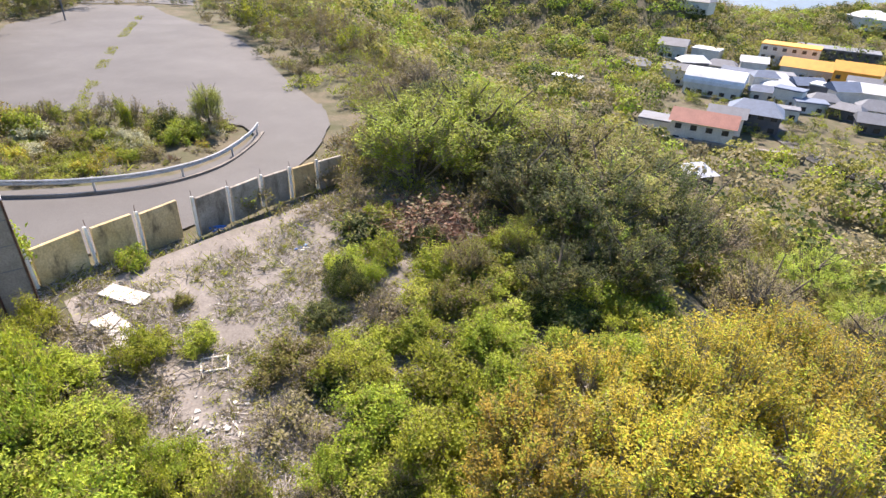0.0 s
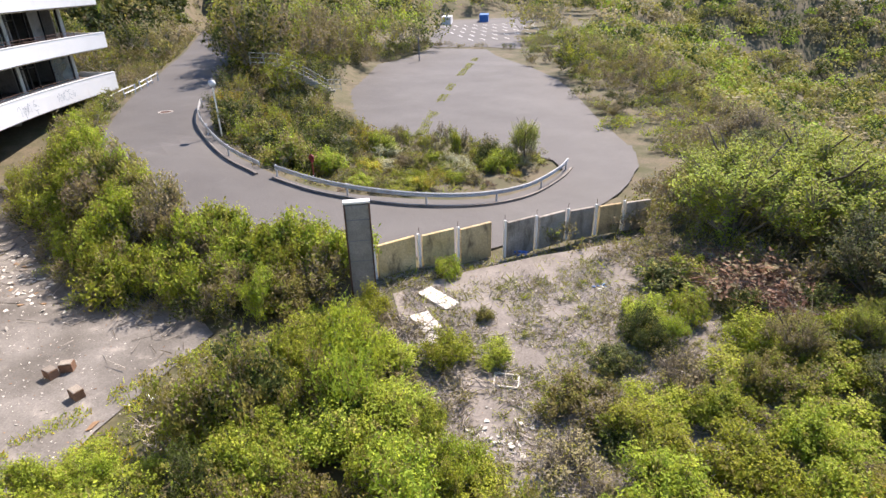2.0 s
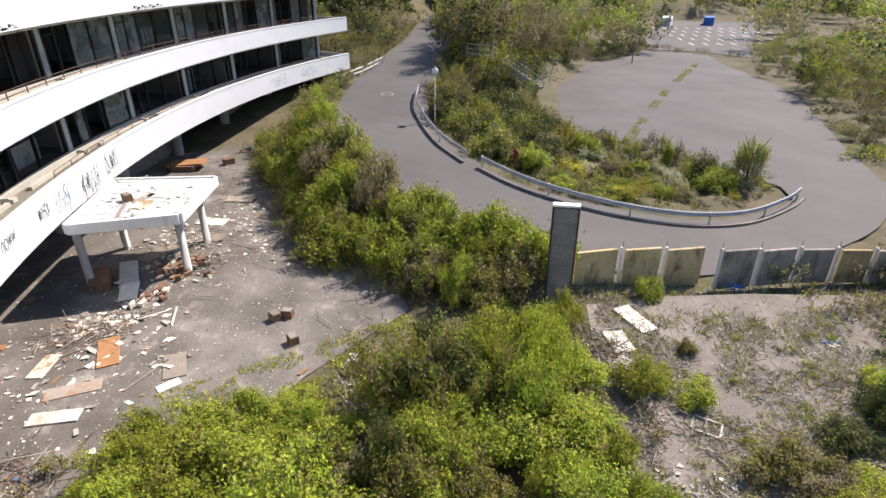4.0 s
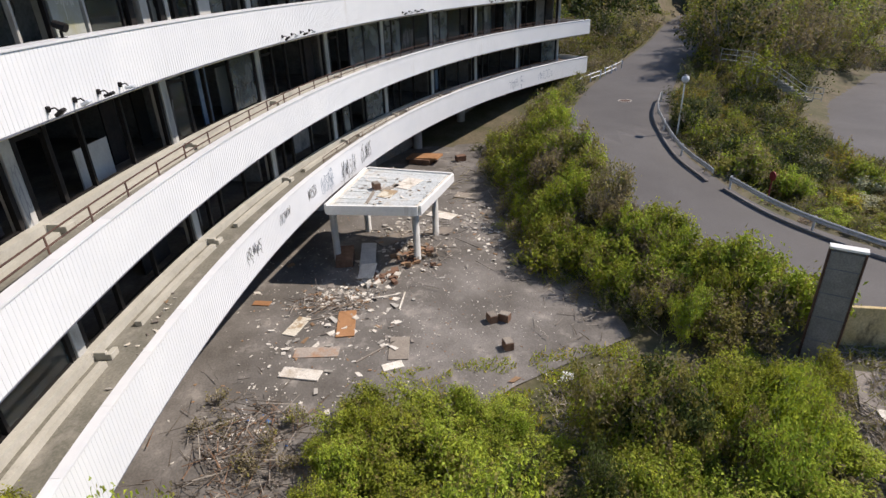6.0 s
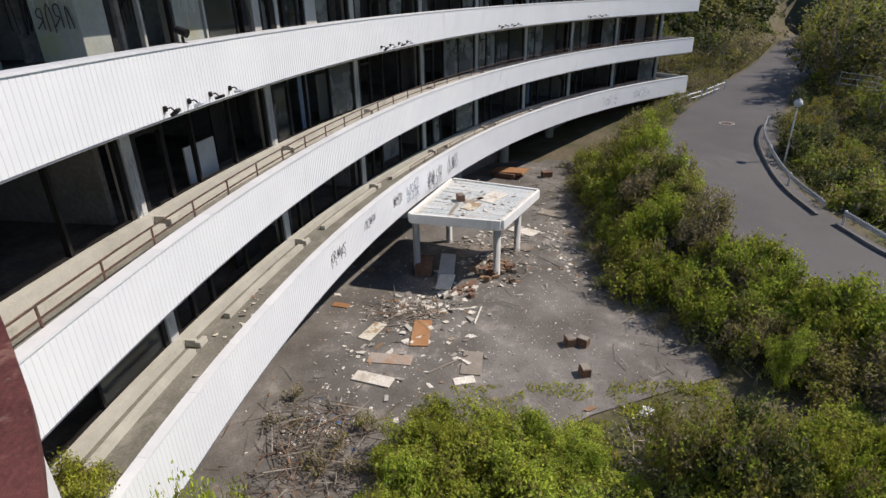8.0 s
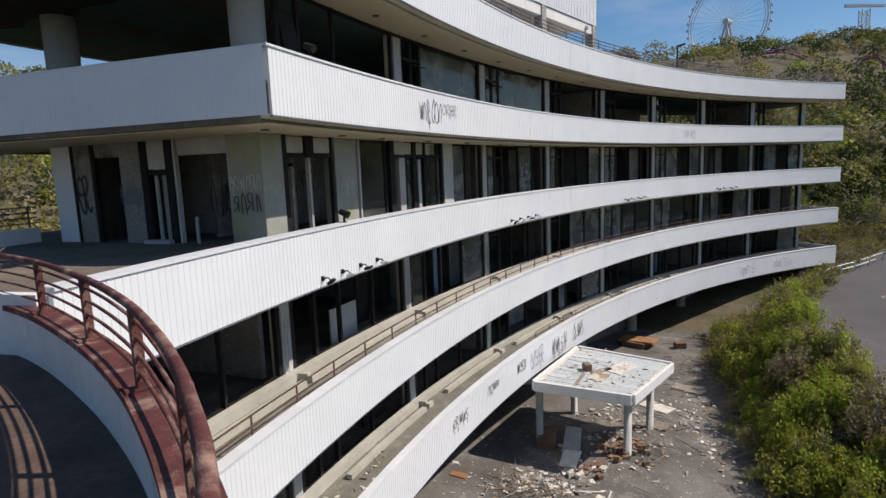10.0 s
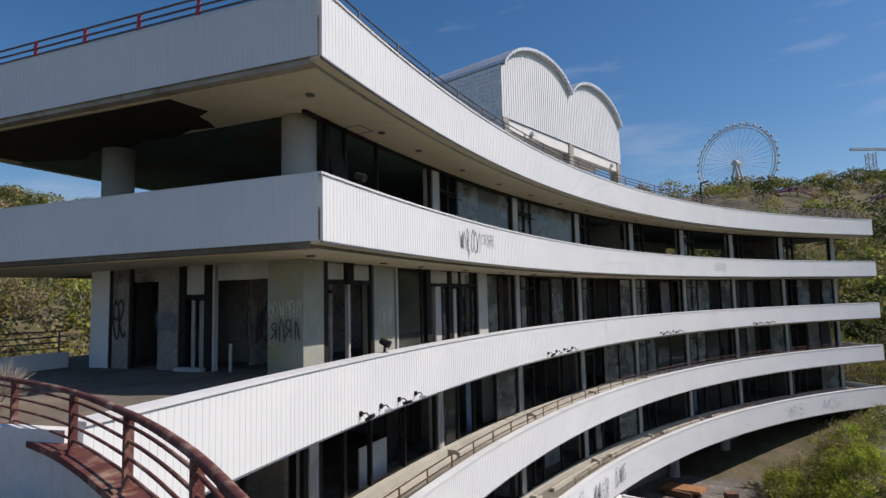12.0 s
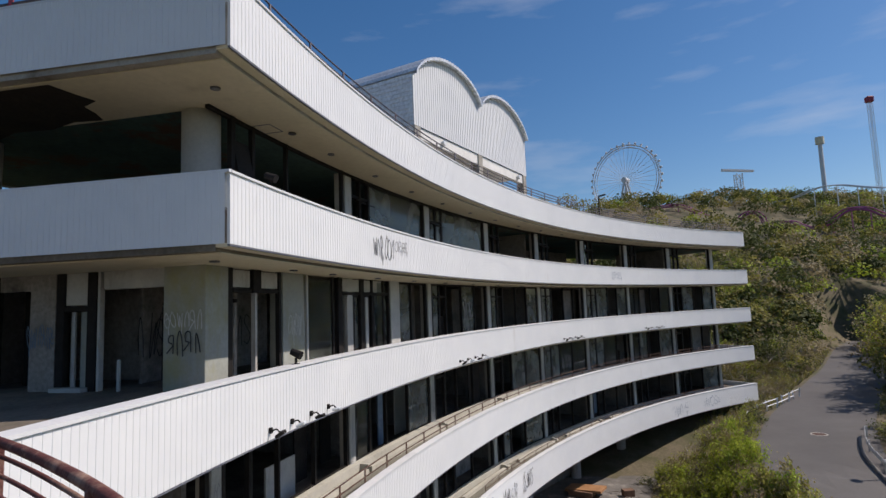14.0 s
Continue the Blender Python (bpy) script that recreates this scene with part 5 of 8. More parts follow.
def crown_mesh(name, seed, n, size, mats, height=1.0, width=1.0, clumps=14, base=0.12, flat=0.8, shares=None, shoots=300, aspect=0.5, twig=0.008, bare=0.0, lobes=(0.20, 0.38)):
    """Leaves strung along many shoots (returned as two meshes: the leaves and the stalks)."""
    rs = np.random.RandomState(seed)
    blobs = make_blobs(rs, clumps, width, height, base, flat, *lobes)
    start, tip = shoots_of(rs, shoots, blobs, 0.02)
    live = rs.uniform(0, 1, shoots) >= bare
    ids = rs.choice(np.nonzero(live)[0], n)
    u = 0.4 + 0.65 * rs.uniform(0, 1, n) ** 0.6
    c = start[ids] + (tip - start)[ids] * u[:, None] + rs.normal(0, size * 0.75, (n, 3))
    d = (tip - start)[ids]
    d /= np.linalg.norm(d, axis=1)[:, None] + 1e-9
    v = leaf_quads(rs, c, d * 0.6 + np.array([0, 0.15, 0.7]), size, aspect, 0.6)
    v[:, 2] = np.maximum(v[:, 2], 0.0)
    f = np.arange(len(v)).reshape(-1, 4)
    k = len(mats)
    midx = rs.choice(k, shoots, p=shares)[ids] if k > 1 else np.zeros(len(f))
    st = stalks(rs, start, tip, twig)
    root = np.zeros((24, 3))
    st2 = stalks(rs, root, blobs[rs.choice(len(blobs), 24), :3], twig * 2.5)
    sv = np.concatenate([st, st2])
    return raw_mesh(name, v, f, mats, midx), raw_mesh("branchwork", sv, np.arange(len(sv)).reshape(-1, 4), "twig")


def trunk_mesh(name, seed, height, radius, limbs=5):
    q = random.Random(seed)
    bm = bmesh.new()
    add_tube(bm, [(q.uniform(-0.05, 0.05) * i, q.uniform(-0.05, 0.05) * i, height * i / 4 - (0.3 if i == 0 else 0)) for i in range(5)], radius, 7, taper=radius * 0.45)
    for k in range(limbs):
        a, z = q.uniform(0, 6.28), height * q.uniform(0.4, 0.95)
        d = Vector((math.cos(a), math.sin(a), 0.8))
        add_tube(bm, [Vector((0, 0, z)), Vector((0, 0, z)) + d * height * 0.25, Vector((0, 0, z)) + d * height * 0.45 + Vector((0, 0, height * 0.1))], radius * 0.4, 5, taper=radius * 0.12)
    return mesh_of(bm, name, "bark")


MIXES = {"green": (["leaf_green", "leaf_lime", "leaf_olive"], [0.62, 0.2, 0.18], 0.0), "lime": (["leaf_lime", "leaf_green", "leaf_olive"], [0.6, 0.22, 0.18], 0.05), "olive": (["leaf_olive", "leaf_brown", "leaf_green"], [0.58, 0.22, 0.2], 0.15),
         "dark": (["leaf_dark", "leaf_olive", "leaf_green"], [0.84, 0.11, 0.05], 0.0), "brown": (["leaf_brown", "leaf_olive"], [0.66, 0.34], 0.4), "pale": (["leaf_pale", "leaf_olive"], [0.75, 0.25], 0.1),
         "yellow": (["leaf_yellow", "leaf_lime", "leaf_olive"], [0.5, 0.36, 0.14], 0.05), "rusty": (["leaf_rusty", "leaf_brown"], [0.6, 0.4], 0.6), "bare": (["leaf_brown", "leaf_olive"], [0.7, 0.3], 0.75)}
SHRUB = {}
for j, (key, (mats, shares, bare_)) in enumerate(MIXES.items()):
    full = key in ("green", "olive", "lime", "dark")
    thin = {"brown": 0.5, "bare": 0.2, "rusty": 0.4}.get(key, 1.0)
    SHRUB[key] = ([crown_mesh("foliage", 1100 + 10 * j + i, int(6600 * thin), 0.066, mats, 1.0, 1.0, 18, 0.05, 0.9, shares, 420 if thin == 1 else 700, 0.5, 0.006, bare_) for i in range(3 if full else 1)],
                  [crown_mesh("foliage", 1200 + 10 * j + i, int(2900 * thin), 0.10, mats, 1.0, 1.0, 15, 0.05, 0.9, shares, 220 if thin == 1 else 320, 0.55, 0.009, bare_) for i in range(2)])
SHRUB_LABEL = {"green": "leafy bright green shrub growing wild", "lime": "fresh yellow-green shrub full of shoots", "olive": "olive green tangled shrub with dry twigs", "dark": "dense dark evergreen shrub, glossy leaves",
               "brown": "dry brown-green brushwood on the slope", "pale": "shrub in pale white spring blossom", "yellow": "yellow-green flowering shrub in spring", "rusty": "heap of dead reddish-brown brush", "bare": "leafless grey thicket of thin twigs"}
TREE_LABEL = {"green": "broad green tree in fresh leaf", "olive": "olive green tree on the wooded slope", "dark": "dark evergreen tree with dense crown", "lime": "bright yellow-green tree in young leaf", "brown": "thin brown-green tree just coming into leaf"}
TREE = {}
for j, key in enumerate(TREE_LABEL):
    mats, shares, bare_ = MIXES[key]
    for i in range(2):
        t = thing("tree", TREE_LABEL[key], "tree")
        part("trunk", trunk_mesh("trunk", 300 + i + 7 * j, 3.0, 0.15), None, t)
        fo, st = crown_mesh("crown", 1400 + 10 * j + i, 15000 if key != "brown" else 9000, 0.084, mats, 4.6, 2.4, 46, 0.2, 0.7, shares, 760, 0.55, 0.014, bare_ * 0.6, (0.13, 0.27))
        part("crown", fo, None, t)
        part("branchwork", st, None, t)
        TREE.setdefault(key, []).append(t)

used, MASS, LOWS = {}, [], []
FAR = 42.0                                  # past this distance plants join the masses


def put_tree(key, x, y, h, q, width=1.0, group="trees on the slope"):
    if math.hypot(x + 3, y) > FAR + 14:
        MASS.append((x, y, h * 0.52 * width, h, key, q.random()))
        return None
    src = TREE[key][q.randrange(len(TREE[key]))]
    s = h / 4.7
    t = src if src.name not in used else copy_thing(src, Matrix())
    used[src.name] = True
    t.matrix_world = Matrix.Translation((x, y, ground_at(x, y) - 0.15)) @ Matrix.Rotation(q.uniform(0, 6.28), 4, 'Z') @ Matrix.Diagonal((s * width, s * width * q.uniform(0.85, 1.15), s, 1))
    return tagged(t, group=group)


def put_shrub(key, x, y, w, h, q, z=None, group="shrubs"):
    dist = math.hypot(x + 3, y)
    if dist > FAR:
        MASS.append((x, y, w, h, key, q.random()))
        return None
    pool = SHRUB[key][0 if dist < 21 else 1]
    fo, st = pool[q.randrange(len(pool))]
    ob = thing("shrub", SHRUB_LABEL[key], "shrub", Matrix.Translation((x, y, (ground_at(x, y) if z is None else z) - 0.06)) @ Matrix.Rotation(q.uniform(0, 6.28), 4, 'Z') @ Matrix.Diagonal((w, w * q.uniform(0.85, 1.15), h, 1)), group)
    part("foliage", fo, None, ob)
    part("branchwork", st, None, ob)
    return ob


def plant_mass(name, label, items, per, seed):
    """Many plants too far off to tell apart, as one mass of leaves."""
    leafs = ["leaf_green", "leaf_lime", "leaf_olive", "leaf_dark", "leaf_brown", "leaf_pale", "leaf_yellow", "leaf_rusty", "twig"]
    rs = np.random.RandomState(seed)
    V, I = [], []
    zs = land(np.array([m[0] for m in items]), np.array([m[1] for m in items]))
    for (x, y, w, h, key, u), zg in zip(items, zs):
        mats, shares, bare_ = MIXES[key]
        n = int(per * (1 - 0.45 * bare_))
        blobs = make_blobs(rs, 9, w, h, 0.18, 0.85, 0.25, 0.45)
        st, tip = shoots_of(rs, 60, blobs, 0.05)
        ids = rs.randint(0, 60, n)
        q = 0.3 + 0.75 * rs.uniform(0, 1, n) ** 0.7
        sz = 0.055 * (w + h) * (300 / per) ** 0.5
        c = st[ids] + (tip - st)[ids] * q[:, None] + rs.normal(0, sz * 0.7, (n, 3))
        base = np.array([x, y, zg - 0.1])
        V.append(leaf_quads(rs, c + base, np.tile(np.array([0, 0.2, 0.8]), (n, 1)), sz, 0.6, 0.8))
        pick = np.array([leafs.index(mm) for mm in mats])[rs.choice(len(mats), 60, p=shares)]
        I.append(pick[ids])
        V.append(stalks(rs, st + base, tip + base, 0.012 + 0.004 * h))
        I.append(np.full(60, 8))
    v = np.concatenate(V)
    me = raw_mesh(name, v, np.arange(len(v)).reshape(-1, 4), leafs, np.concatenate(I))
    return tagged(new(name, me), label, "woods", kind="stuff")


def fill(inside, box, n, keys, w, h, seed, gap=0.5, group="shrubs", tree=False, low=False):
    """Plants scattered over the part of box = (x0, y0, x1, y1) where inside(x, y) holds."""
    q = random.Random(seed)
    done, tries = [], 0
    while len(done) < n and tries < n * 30:
        tries += 1
        x, y = q.uniform(box[0], box[2]), q.uniform(box[1], box[3])
        ww = q.uniform(*w)
        if not inside(x, y) or any((x - a) ** 2 + (y - b) ** 2 < (gap * (ww + c)) ** 2 for a, b, c in done):
            continue
        done.append((x, y, ww))
        key = q.choice(keys)
        if low:
            LOWS.append((x, y, ww, q.uniform(*h), key, 0.0))
        elif tree:
            put_tree(key, x, y, q.uniform(*h), q, ww, group)
        else:
            put_shrub(key, x, y, ww, q.uniform(*h), q, group=group)


def near_line(x, y, line):
    """Distance of one place to a line, and the side on which it lies."""
    best, side = 1e18, 0.0
    for (ax, ay), (bx, by) in zip(line, line[1:]):
        dx, dy = bx - ax, by - ay
        u = min(1.0, max(0.0, ((x - ax) * dx + (y - ay) * dy) / (dx * dx + dy * dy)))
        px, py = x - ax - u * dx, y - ay - u * dy
        d = px * px + py * py
        if d < best:
            best, side = d, dx * py - dy * px
    return math.sqrt(best), side


ROAD_PLAIN = [tuple(map(float, p[:2])) for p in ROAD_LINE[::2]] + [tuple(map(float, ROAD_LINE[-1][:2]))]
BRINK_PLAIN = [tuple(map(float, p)) for p in BRINK]


def road_gap(x, y):
    return near_line(x, y, ROAD_PLAIN)[0]


def past_brink(x, y):
    d, s = near_line(x, y, BRINK_PLAIN)
    return d if s < 0 else -d


def in_poly(x, y, poly):
    c = False
    for (x0, y0), (x1, y1) in zip(poly, poly[1:] + poly[:1]):
        if (y0 > y) != (y1 > y) and x < (x1 - x0) * (y - y0) / (y1 - y0) + x0:
            c = not c
    return c


FAR_LOT = [(-59, 91.5), (-67.2, 90.6), (-75.2, 85.2), (-86, 98), (-114, 136), (-96, 158), (-76, 118)]


def in_lot(x, y):
    return in_poly(x, y, LOT_EDGE) or in_poly(x, y, FAR_LOT)


# bank between the forecourt and the road
BANK = [(-19.8, 10.2), (-22.7, 9.0), (-25.7, 8.0), (-30.5, 8.2), (-38.5, 9.3), (-46, 10.2), (-50, 16.6), (-43, 15.2), (-35, 12.5), (-30, 12.1), (-25, 13.2), (-19.6, 16.4), (-17.9, 13.5)]
fill(lambda x, y: in_poly(x, y, BANK) and road_gap(x, y) > 3.75, (-48, 7, -17, 18), 84, ["green", "olive", "green", "green", "olive", "brown"], (1.0, 1.7), (1.4, 2.9), 3, 0.30)
fill(lambda x, y: in_poly(x, y, BANK) and road_gap(x, y) > 3.9, (-48, 7, -17, 18), 40, ["brown", "bare", "lime"], (0.6, 1.0), (0.9, 1.7), 4, 0.35, low=True)
fill(lambda x, y: in_poly(x, y, [(-20.4, 9.3), (-22.7, 8.0), (-25.7, 6.8), (-30.5, 7.2), (-38.5, 8.2), (-46, 9.0), (-48, 12.4), (-38, 10.8), (-31, 9.6), (-25.5, 9.4), (-20.0, 10.4)]), (-48, 6, -17, 15), 90, ["green", "olive", "dark", "brown"], (0.6, 1.2), (0.5, 1.4), 29, 0.26, low=True)
# left of the upper road, along the far end of the house
fill(lambda x, y: 4.0 < road_gap(x, y) < 8.5 and (x + 4.7) ** 2 + (y - 55.2) ** 2 < 60.8 ** 2 and y < 0.62 * (-x) - 3.5 and x < -44, (-80, 10, -42, 50), 26, ["olive", "green", "brown"], (0.8, 1.5), (0.9, 2.0), 5, 0.5)
# tall growth below the camera
NEAR = [(-15.6, 9.0), (-14.2, 5.6), (-13.6, 1.6), (-9, -0.5), (-6.5, 3.4), (-7.8, 7.4), (-11, 9.6)]
fill(lambda x, y: in_poly(x, y, [(-16.8, 9.4), (-11, 9.4), (-9.5, 10.2), (-13.6, 12.8), (-16.3, 13.8)]), (-17, 9, -9, 14), 14, ["olive", "green", "lime", "brown"], (0.9, 1.4), (1.0, 1.9), 61, 0.42)
fill(lambda x, y: in_poly(x, y, [(-15.6, 12.8), (-12.6, 11.4), (-9, 9.6), (-10.4, 12.6), (-14.2, 15.2)]), (-17, 9, -8, 16), 12, ["bare", "brown", "bare"], (0.7, 1.1), (0.5, 1.0), 62, 0.45, low=True)
fill(lambda x, y: in_poly(x, y, NEAR), (-17, -1, -6, 14), 26, ["green", "olive", "olive", "green", "dark", "green"], (1.1, 1.8), (1.7, 3.1), 6, 0.38)
fill(lambda x, y: in_poly(x, y, [(-17.6, 4.4), (-16, 0.6), (-17.3, -1.8), (-15, -2.6), (-12, -2.2), (-13.8, 4)]), (-19, -4, -11, 5), 16, ["green", "lime", "green"], (0.7, 1.2), (0.8, 1.7), 7, 0.42)
fill(lambda x, y: in_poly(x, y, [(-17.8, 4.2), (-13.8, 3), (-14, 8.5), (-17.5, 10.5), (-19.3, 7.5)]), (-20, 2, -13, 11), 22, ["lime", "green", "lime"], (0.45, 0.9), (0.3, 0.8), 8, 0.4, low=True)
fill(lambda x, y: True, (-19.5, -6.5, -15.5, -2.5), 7, ["bare", "brown", "olive"], (0.5, 0.9), (0.4, 0.9), 9, 0.5, low=True)
# below the first views
fill(lambda x, y: past_brink(x, y) < 2, (-9.5, 2.5, 3.0, 10.0), 28, ["green", "lime", "olive", "lime", "green"], (0.9, 1.6), (1.2, 2.6), 10, 0.40)
# the yard: sparse clumps, thicker to the valley
fill(lambda x, y: True, (-14.0, 9.5, -4.0, 24), 215, ["lime", "olive", "lime", "bare", "green", "lime"], (0.35, 0.8), (0.14, 0.4), 11, 0.30, low=True)
q0 = random.Random(5)
for key, x, y, w, h in (("green", -17.1, -0.6, 1.2, 1.6), ("green", -16.6, 0.6, 1.3, 1.7), ("green", -16.1, -1.5, 1.2, 1.6), ("green", -15.3, -0.2, 1.5, 2.0), ("green", -15.1, 1.3, 1.4, 1.9), ("olive", -15.3, 6.2, 1.4, 2.9), ("olive", -14.2, 7.5, 1.5, 3.3), ("olive", -15.6, 7.8, 1.2, 2.4), ("lime", -13.6, 10.5, 1.5, 3.5), ("green", -12.6, 9.3, 1.4, 3.2), ("lime", -14.7, 11.6, 1.2, 2.5), ("green", -3.6, 16.4, 1.3, 1.4), ("lime", -2.4, 14.4, 1.4, 1.7), ("green", -3.9, 12.2, 1.4, 1.8), ("lime", -1.9, 11.4, 1.5, 2.2), ("olive", -2.2, 18.4, 1.4, 1.6), ("green", -1.4, 16.2, 1.5, 1.9), ("lime", -5.2, 14.0, 1.2, 1.3), ("green", -0.4, 13.6, 1.5, 2.2), ("lime", -11.7, 13.4, 1.1, 1.5), ("lime", -10.5, 14.5, 0.95, 0.85), ("green", -15.6, 18.3, 0.75, 1.3), ("olive", -12.4, 16.4, 0.5, 0.7), ("rusty", -5.4, 24.6, 2.4, 1.7), ("rusty", -3.6, 24.4, 2.0, 1.4)):
    put_shrub(key, x, y, w, h, q0)
fill(lambda x, y: past_brink(x, y) < 6 and x > -8.5 + 0.15 * (22 - y), (-9, 7, 6, 25), 95, ["green", "lime", "green", "olive", "dark", "bare"], (0.8, 1.5), (0.7, 1.7), 12, 0.33)
fill(lambda x, y: past_brink(x, y) < 4 and road_gap(x, y) > 4.3 and not in_lot(x, y), (-14, 24, 3, 36), 34, ["olive", "green", "brown", "olive"], (0.9, 1.6), (1.0, 2.2), 13, 0.45, low=True)
for x, y, w, h in ((-10.9, -10.2, 0.8, 1.2), (-11.6, -10.9, 0.7, 1.0)):
    dry = put_shrub("bare", x, y, w, h, q0, TOP["C"] - 0.42)
    for leafy in [c for c in dry.children if c.name.startswith("foliage")]:
        bpy.data.objects.remove(leafy)
    tagged(dry, "leafless grey shrub of thin twigs in the terrace")
# yellow tree
q1 = random.Random(2)
for i, (x, y, w, h) in enumerate(((0.4, 10.2, 0.9, 5.0), (1.8, 12.4, 0.95, 5.1), (4.4, 12.9, 1.1, 5.9), (3.0, 10.0, 1.0, 5.8), (7.4, 12.6, 1.1, 6.6), (5.8, 9.8, 1.0, 6.3), (6.6, 15.2, 1.0, 5.6))):
    t = thing("tree", "broad tree covered in golden yellow blossom and young leaves", "tree", Matrix.Translation((x, y, ground_at(x, y) - 0.1)), "yellow trees")
    part("trunk", trunk_mesh("trunk", 70 + i, h * 0.5, 0.12, 7), None, t)
    fo, st = crown_mesh("crown", 90 + i, 21000, 0.078, ["leaf_yellow", "leaf_lime", "leaf_olive", "leaf_brown"], h, 2.4 * w, 120, 0.30, 0.55, [0.58, 0.24, 0.15, 0.03], 1100, 0.5, 0.010, 0.10, (0.075, 0.16))
    part("crown", fo, None, t)
    part("branchwork", st, None, t)
# big green tree group and dark trees at the brink
for key, x, y, h, w in (("green", -6.9, 29.6, 5.8, 1.5), ("green", -3.8, 31.0, 6.2, 1.4), ("green", -8.6, 33.2, 5.4, 1.3), ("green", -5.2, 34.6, 6.2, 1.3), ("dark", -0.8, 27.2, 4.8, 1.2), ("dark", 2.0, 24.6, 5.0, 1.3), ("dark", 3.4, 21.6, 3.6, 1.2), ("olive", 1.2, 31.6, 6.4, 1.4), ("dark", 4.6, 30.6, 6.0, 1.3), ("olive", 4.0, 34.6, 7.0, 1.4), ("dark", 5.8, 26.0, 5.4, 1.2), ("brown", 8.5, 33.5, 6.5, 1.4), ("green", -0.6, 23.0, 2.6, 1.1), ("dark", 0.8, 20.0, 3.0, 1.2), ("olive", -2.6, 20.6, 2.6, 1.1)):
    put_tree(key, x, y, h, q1, w)
# planter between the guard rail and the car park
PLANT = [(-28.5, 20.8), (-24.2, 22.2), (-21.2, 25.8), (-20.0, 30), (-20.4, 36), (-22, 37.6), (-30, 37.6), (-36, 35.4), (-40.6, 33), (-39, 29.0), (-32, 24.6)]
fill(lambda x, y: in_poly(x, y, PLANT) and road_gap(x, y) > 4.5, (-42, 20, -20, 40), 60, ["lime", "olive", "green", "olive", "brown"], (0.6, 1.2), (0.5, 1.3), 14, 0.42, "shrubs in the planter")
for key, x, y, w, h in (("pale", -24.2, 29.6, 1.2, 1.7), ("pale", -31.4, 29.8, 1.5, 1.5), ("dark", -24.5, 33.8, 1.5, 2.0), ("green", -22.9, 32.4, 1.3, 1.7), ("yellow", -29, 26, 1.2, 1.2), ("yellow", -23.4, 25.0, 0.9, 0.9), ("bare", -27.5, 34.5, 1.0, 2.4), ("bare", -33, 32.5, 1.0, 2.4), ("bare", -38, 32, 1.1, 2.6), ("green", -31.5, 32.5, 0.8, 2.6), ("green", -29.2, 34.6, 0.8, 2.4)):
    put_shrub(key, x, y, w, h, q0, group="shrubs in the planter")
fill(lambda x, y: in_poly(x, y, PLANT) and road_gap(x, y) > 4.4, (-42, 20, -20, 40), 150, ["olive", "olive", "pale", "green", "yellow", "brown", "dark"], (0.6, 1.1), (0.4, 1.2), 24, 0.30, low=True)
fill(lambda x, y: in_poly(x, y, [(-49, 27), (-45, 24.6), (-41.5, 22.7), (-36.5, 20.9), (-31.5, 21.5), (-32, 27), (-36, 32), (-41, 33), (-48, 38), (-54, 42)]), (-54, 20, -31, 42), 90, ["dark", "dark", "dark", "olive", "dark", "green"], (1.1, 2.0), (1.4, 3.0), 25, 0.36, low=True)
LOT_SIDE = [(-38.0, 33.0), (-41.2, 33.2), (-56.8, 45.4), (-64.8, 57.2), (-72.5, 68.6), (-75.2, 84.6)]
fill(lambda x, y: not in_lot(x, y) and near_line(x, y, LOT_SIDE)[0] < 4.5 and road_gap(x, y) > 4.6, (-82, 28, -36, 88), 110, ["olive", "dark", "dark", "green", "brown"], (0.9, 1.7), (0.9, 2.4), 30, 0.36, low=True)
fill(lambda x, y: 3.75 < road_gap(x, y) < 4.5 and in_poly(x, y, [(-46, 30), (-44, 22), (-33, 18), (-26, 19), (-20, 24), (-18, 32), (-20, 38), (-30, 36)]), (-46, 17, -18, 38), 90, ["olive", "lime", "brown", "rusty"], (0.25, 0.5), (0.12, 0.4), 26, 0.3, low=True)
put_tree("lime", -22.6, 35.4, 4.2, q1, 0.62)
for key, x, y, w, h in (("green", -22.9, 33.6, 1.2, 1.5), ("dark", -24.6, 33.0, 1.1, 1.3), ("pale", -26.0, 31.4, 1.1, 1.5), ("pale", -29.2, 27.6, 1.2, 1.0), ("green", -27.6, 33.6, 0.6, 2.6), ("lime", -29.8, 32.6, 0.7, 2.2), ("bare", -25.8, 35.6, 0.8, 2.2), ("bare", -30.6, 35.6, 0.9, 2.0)):
    put_shrub(key, x, y, w, h, q0, group="shrubs in the planter")
# dark rounded bushes at the head of the planter
for key, x, y, w, h in (("dark", -38.6, 22.2, 1.7, 2.7), ("olive", -36.2, 21.6, 1.7, 2.4), ("dark", -34.2, 21.5, 1.6, 2.5), ("dark", -32.3, 22.4, 1.7, 2.6), ("olive", -40.4, 23.8, 1.7, 2.8), ("dark", -37.0, 24.4, 2.0, 2.9), ("dark", -34.3, 24.2, 1.9, 3.0), ("green", -31.2, 24.6, 1.5, 2.2), ("yellow", -42.0, 24.2, 1.4, 2.6), ("olive", -39.6, 26.4, 2.0, 3.0), ("pale", -36.8, 22.8, 1.3, 2.6), ("dark", -43.5, 25.4, 1.8, 2.8), ("olive", -46.0, 26.6, 1.8, 2.8)):
    put_shrub(key, x, y, w, h, q0, group="shrubs in the planter")
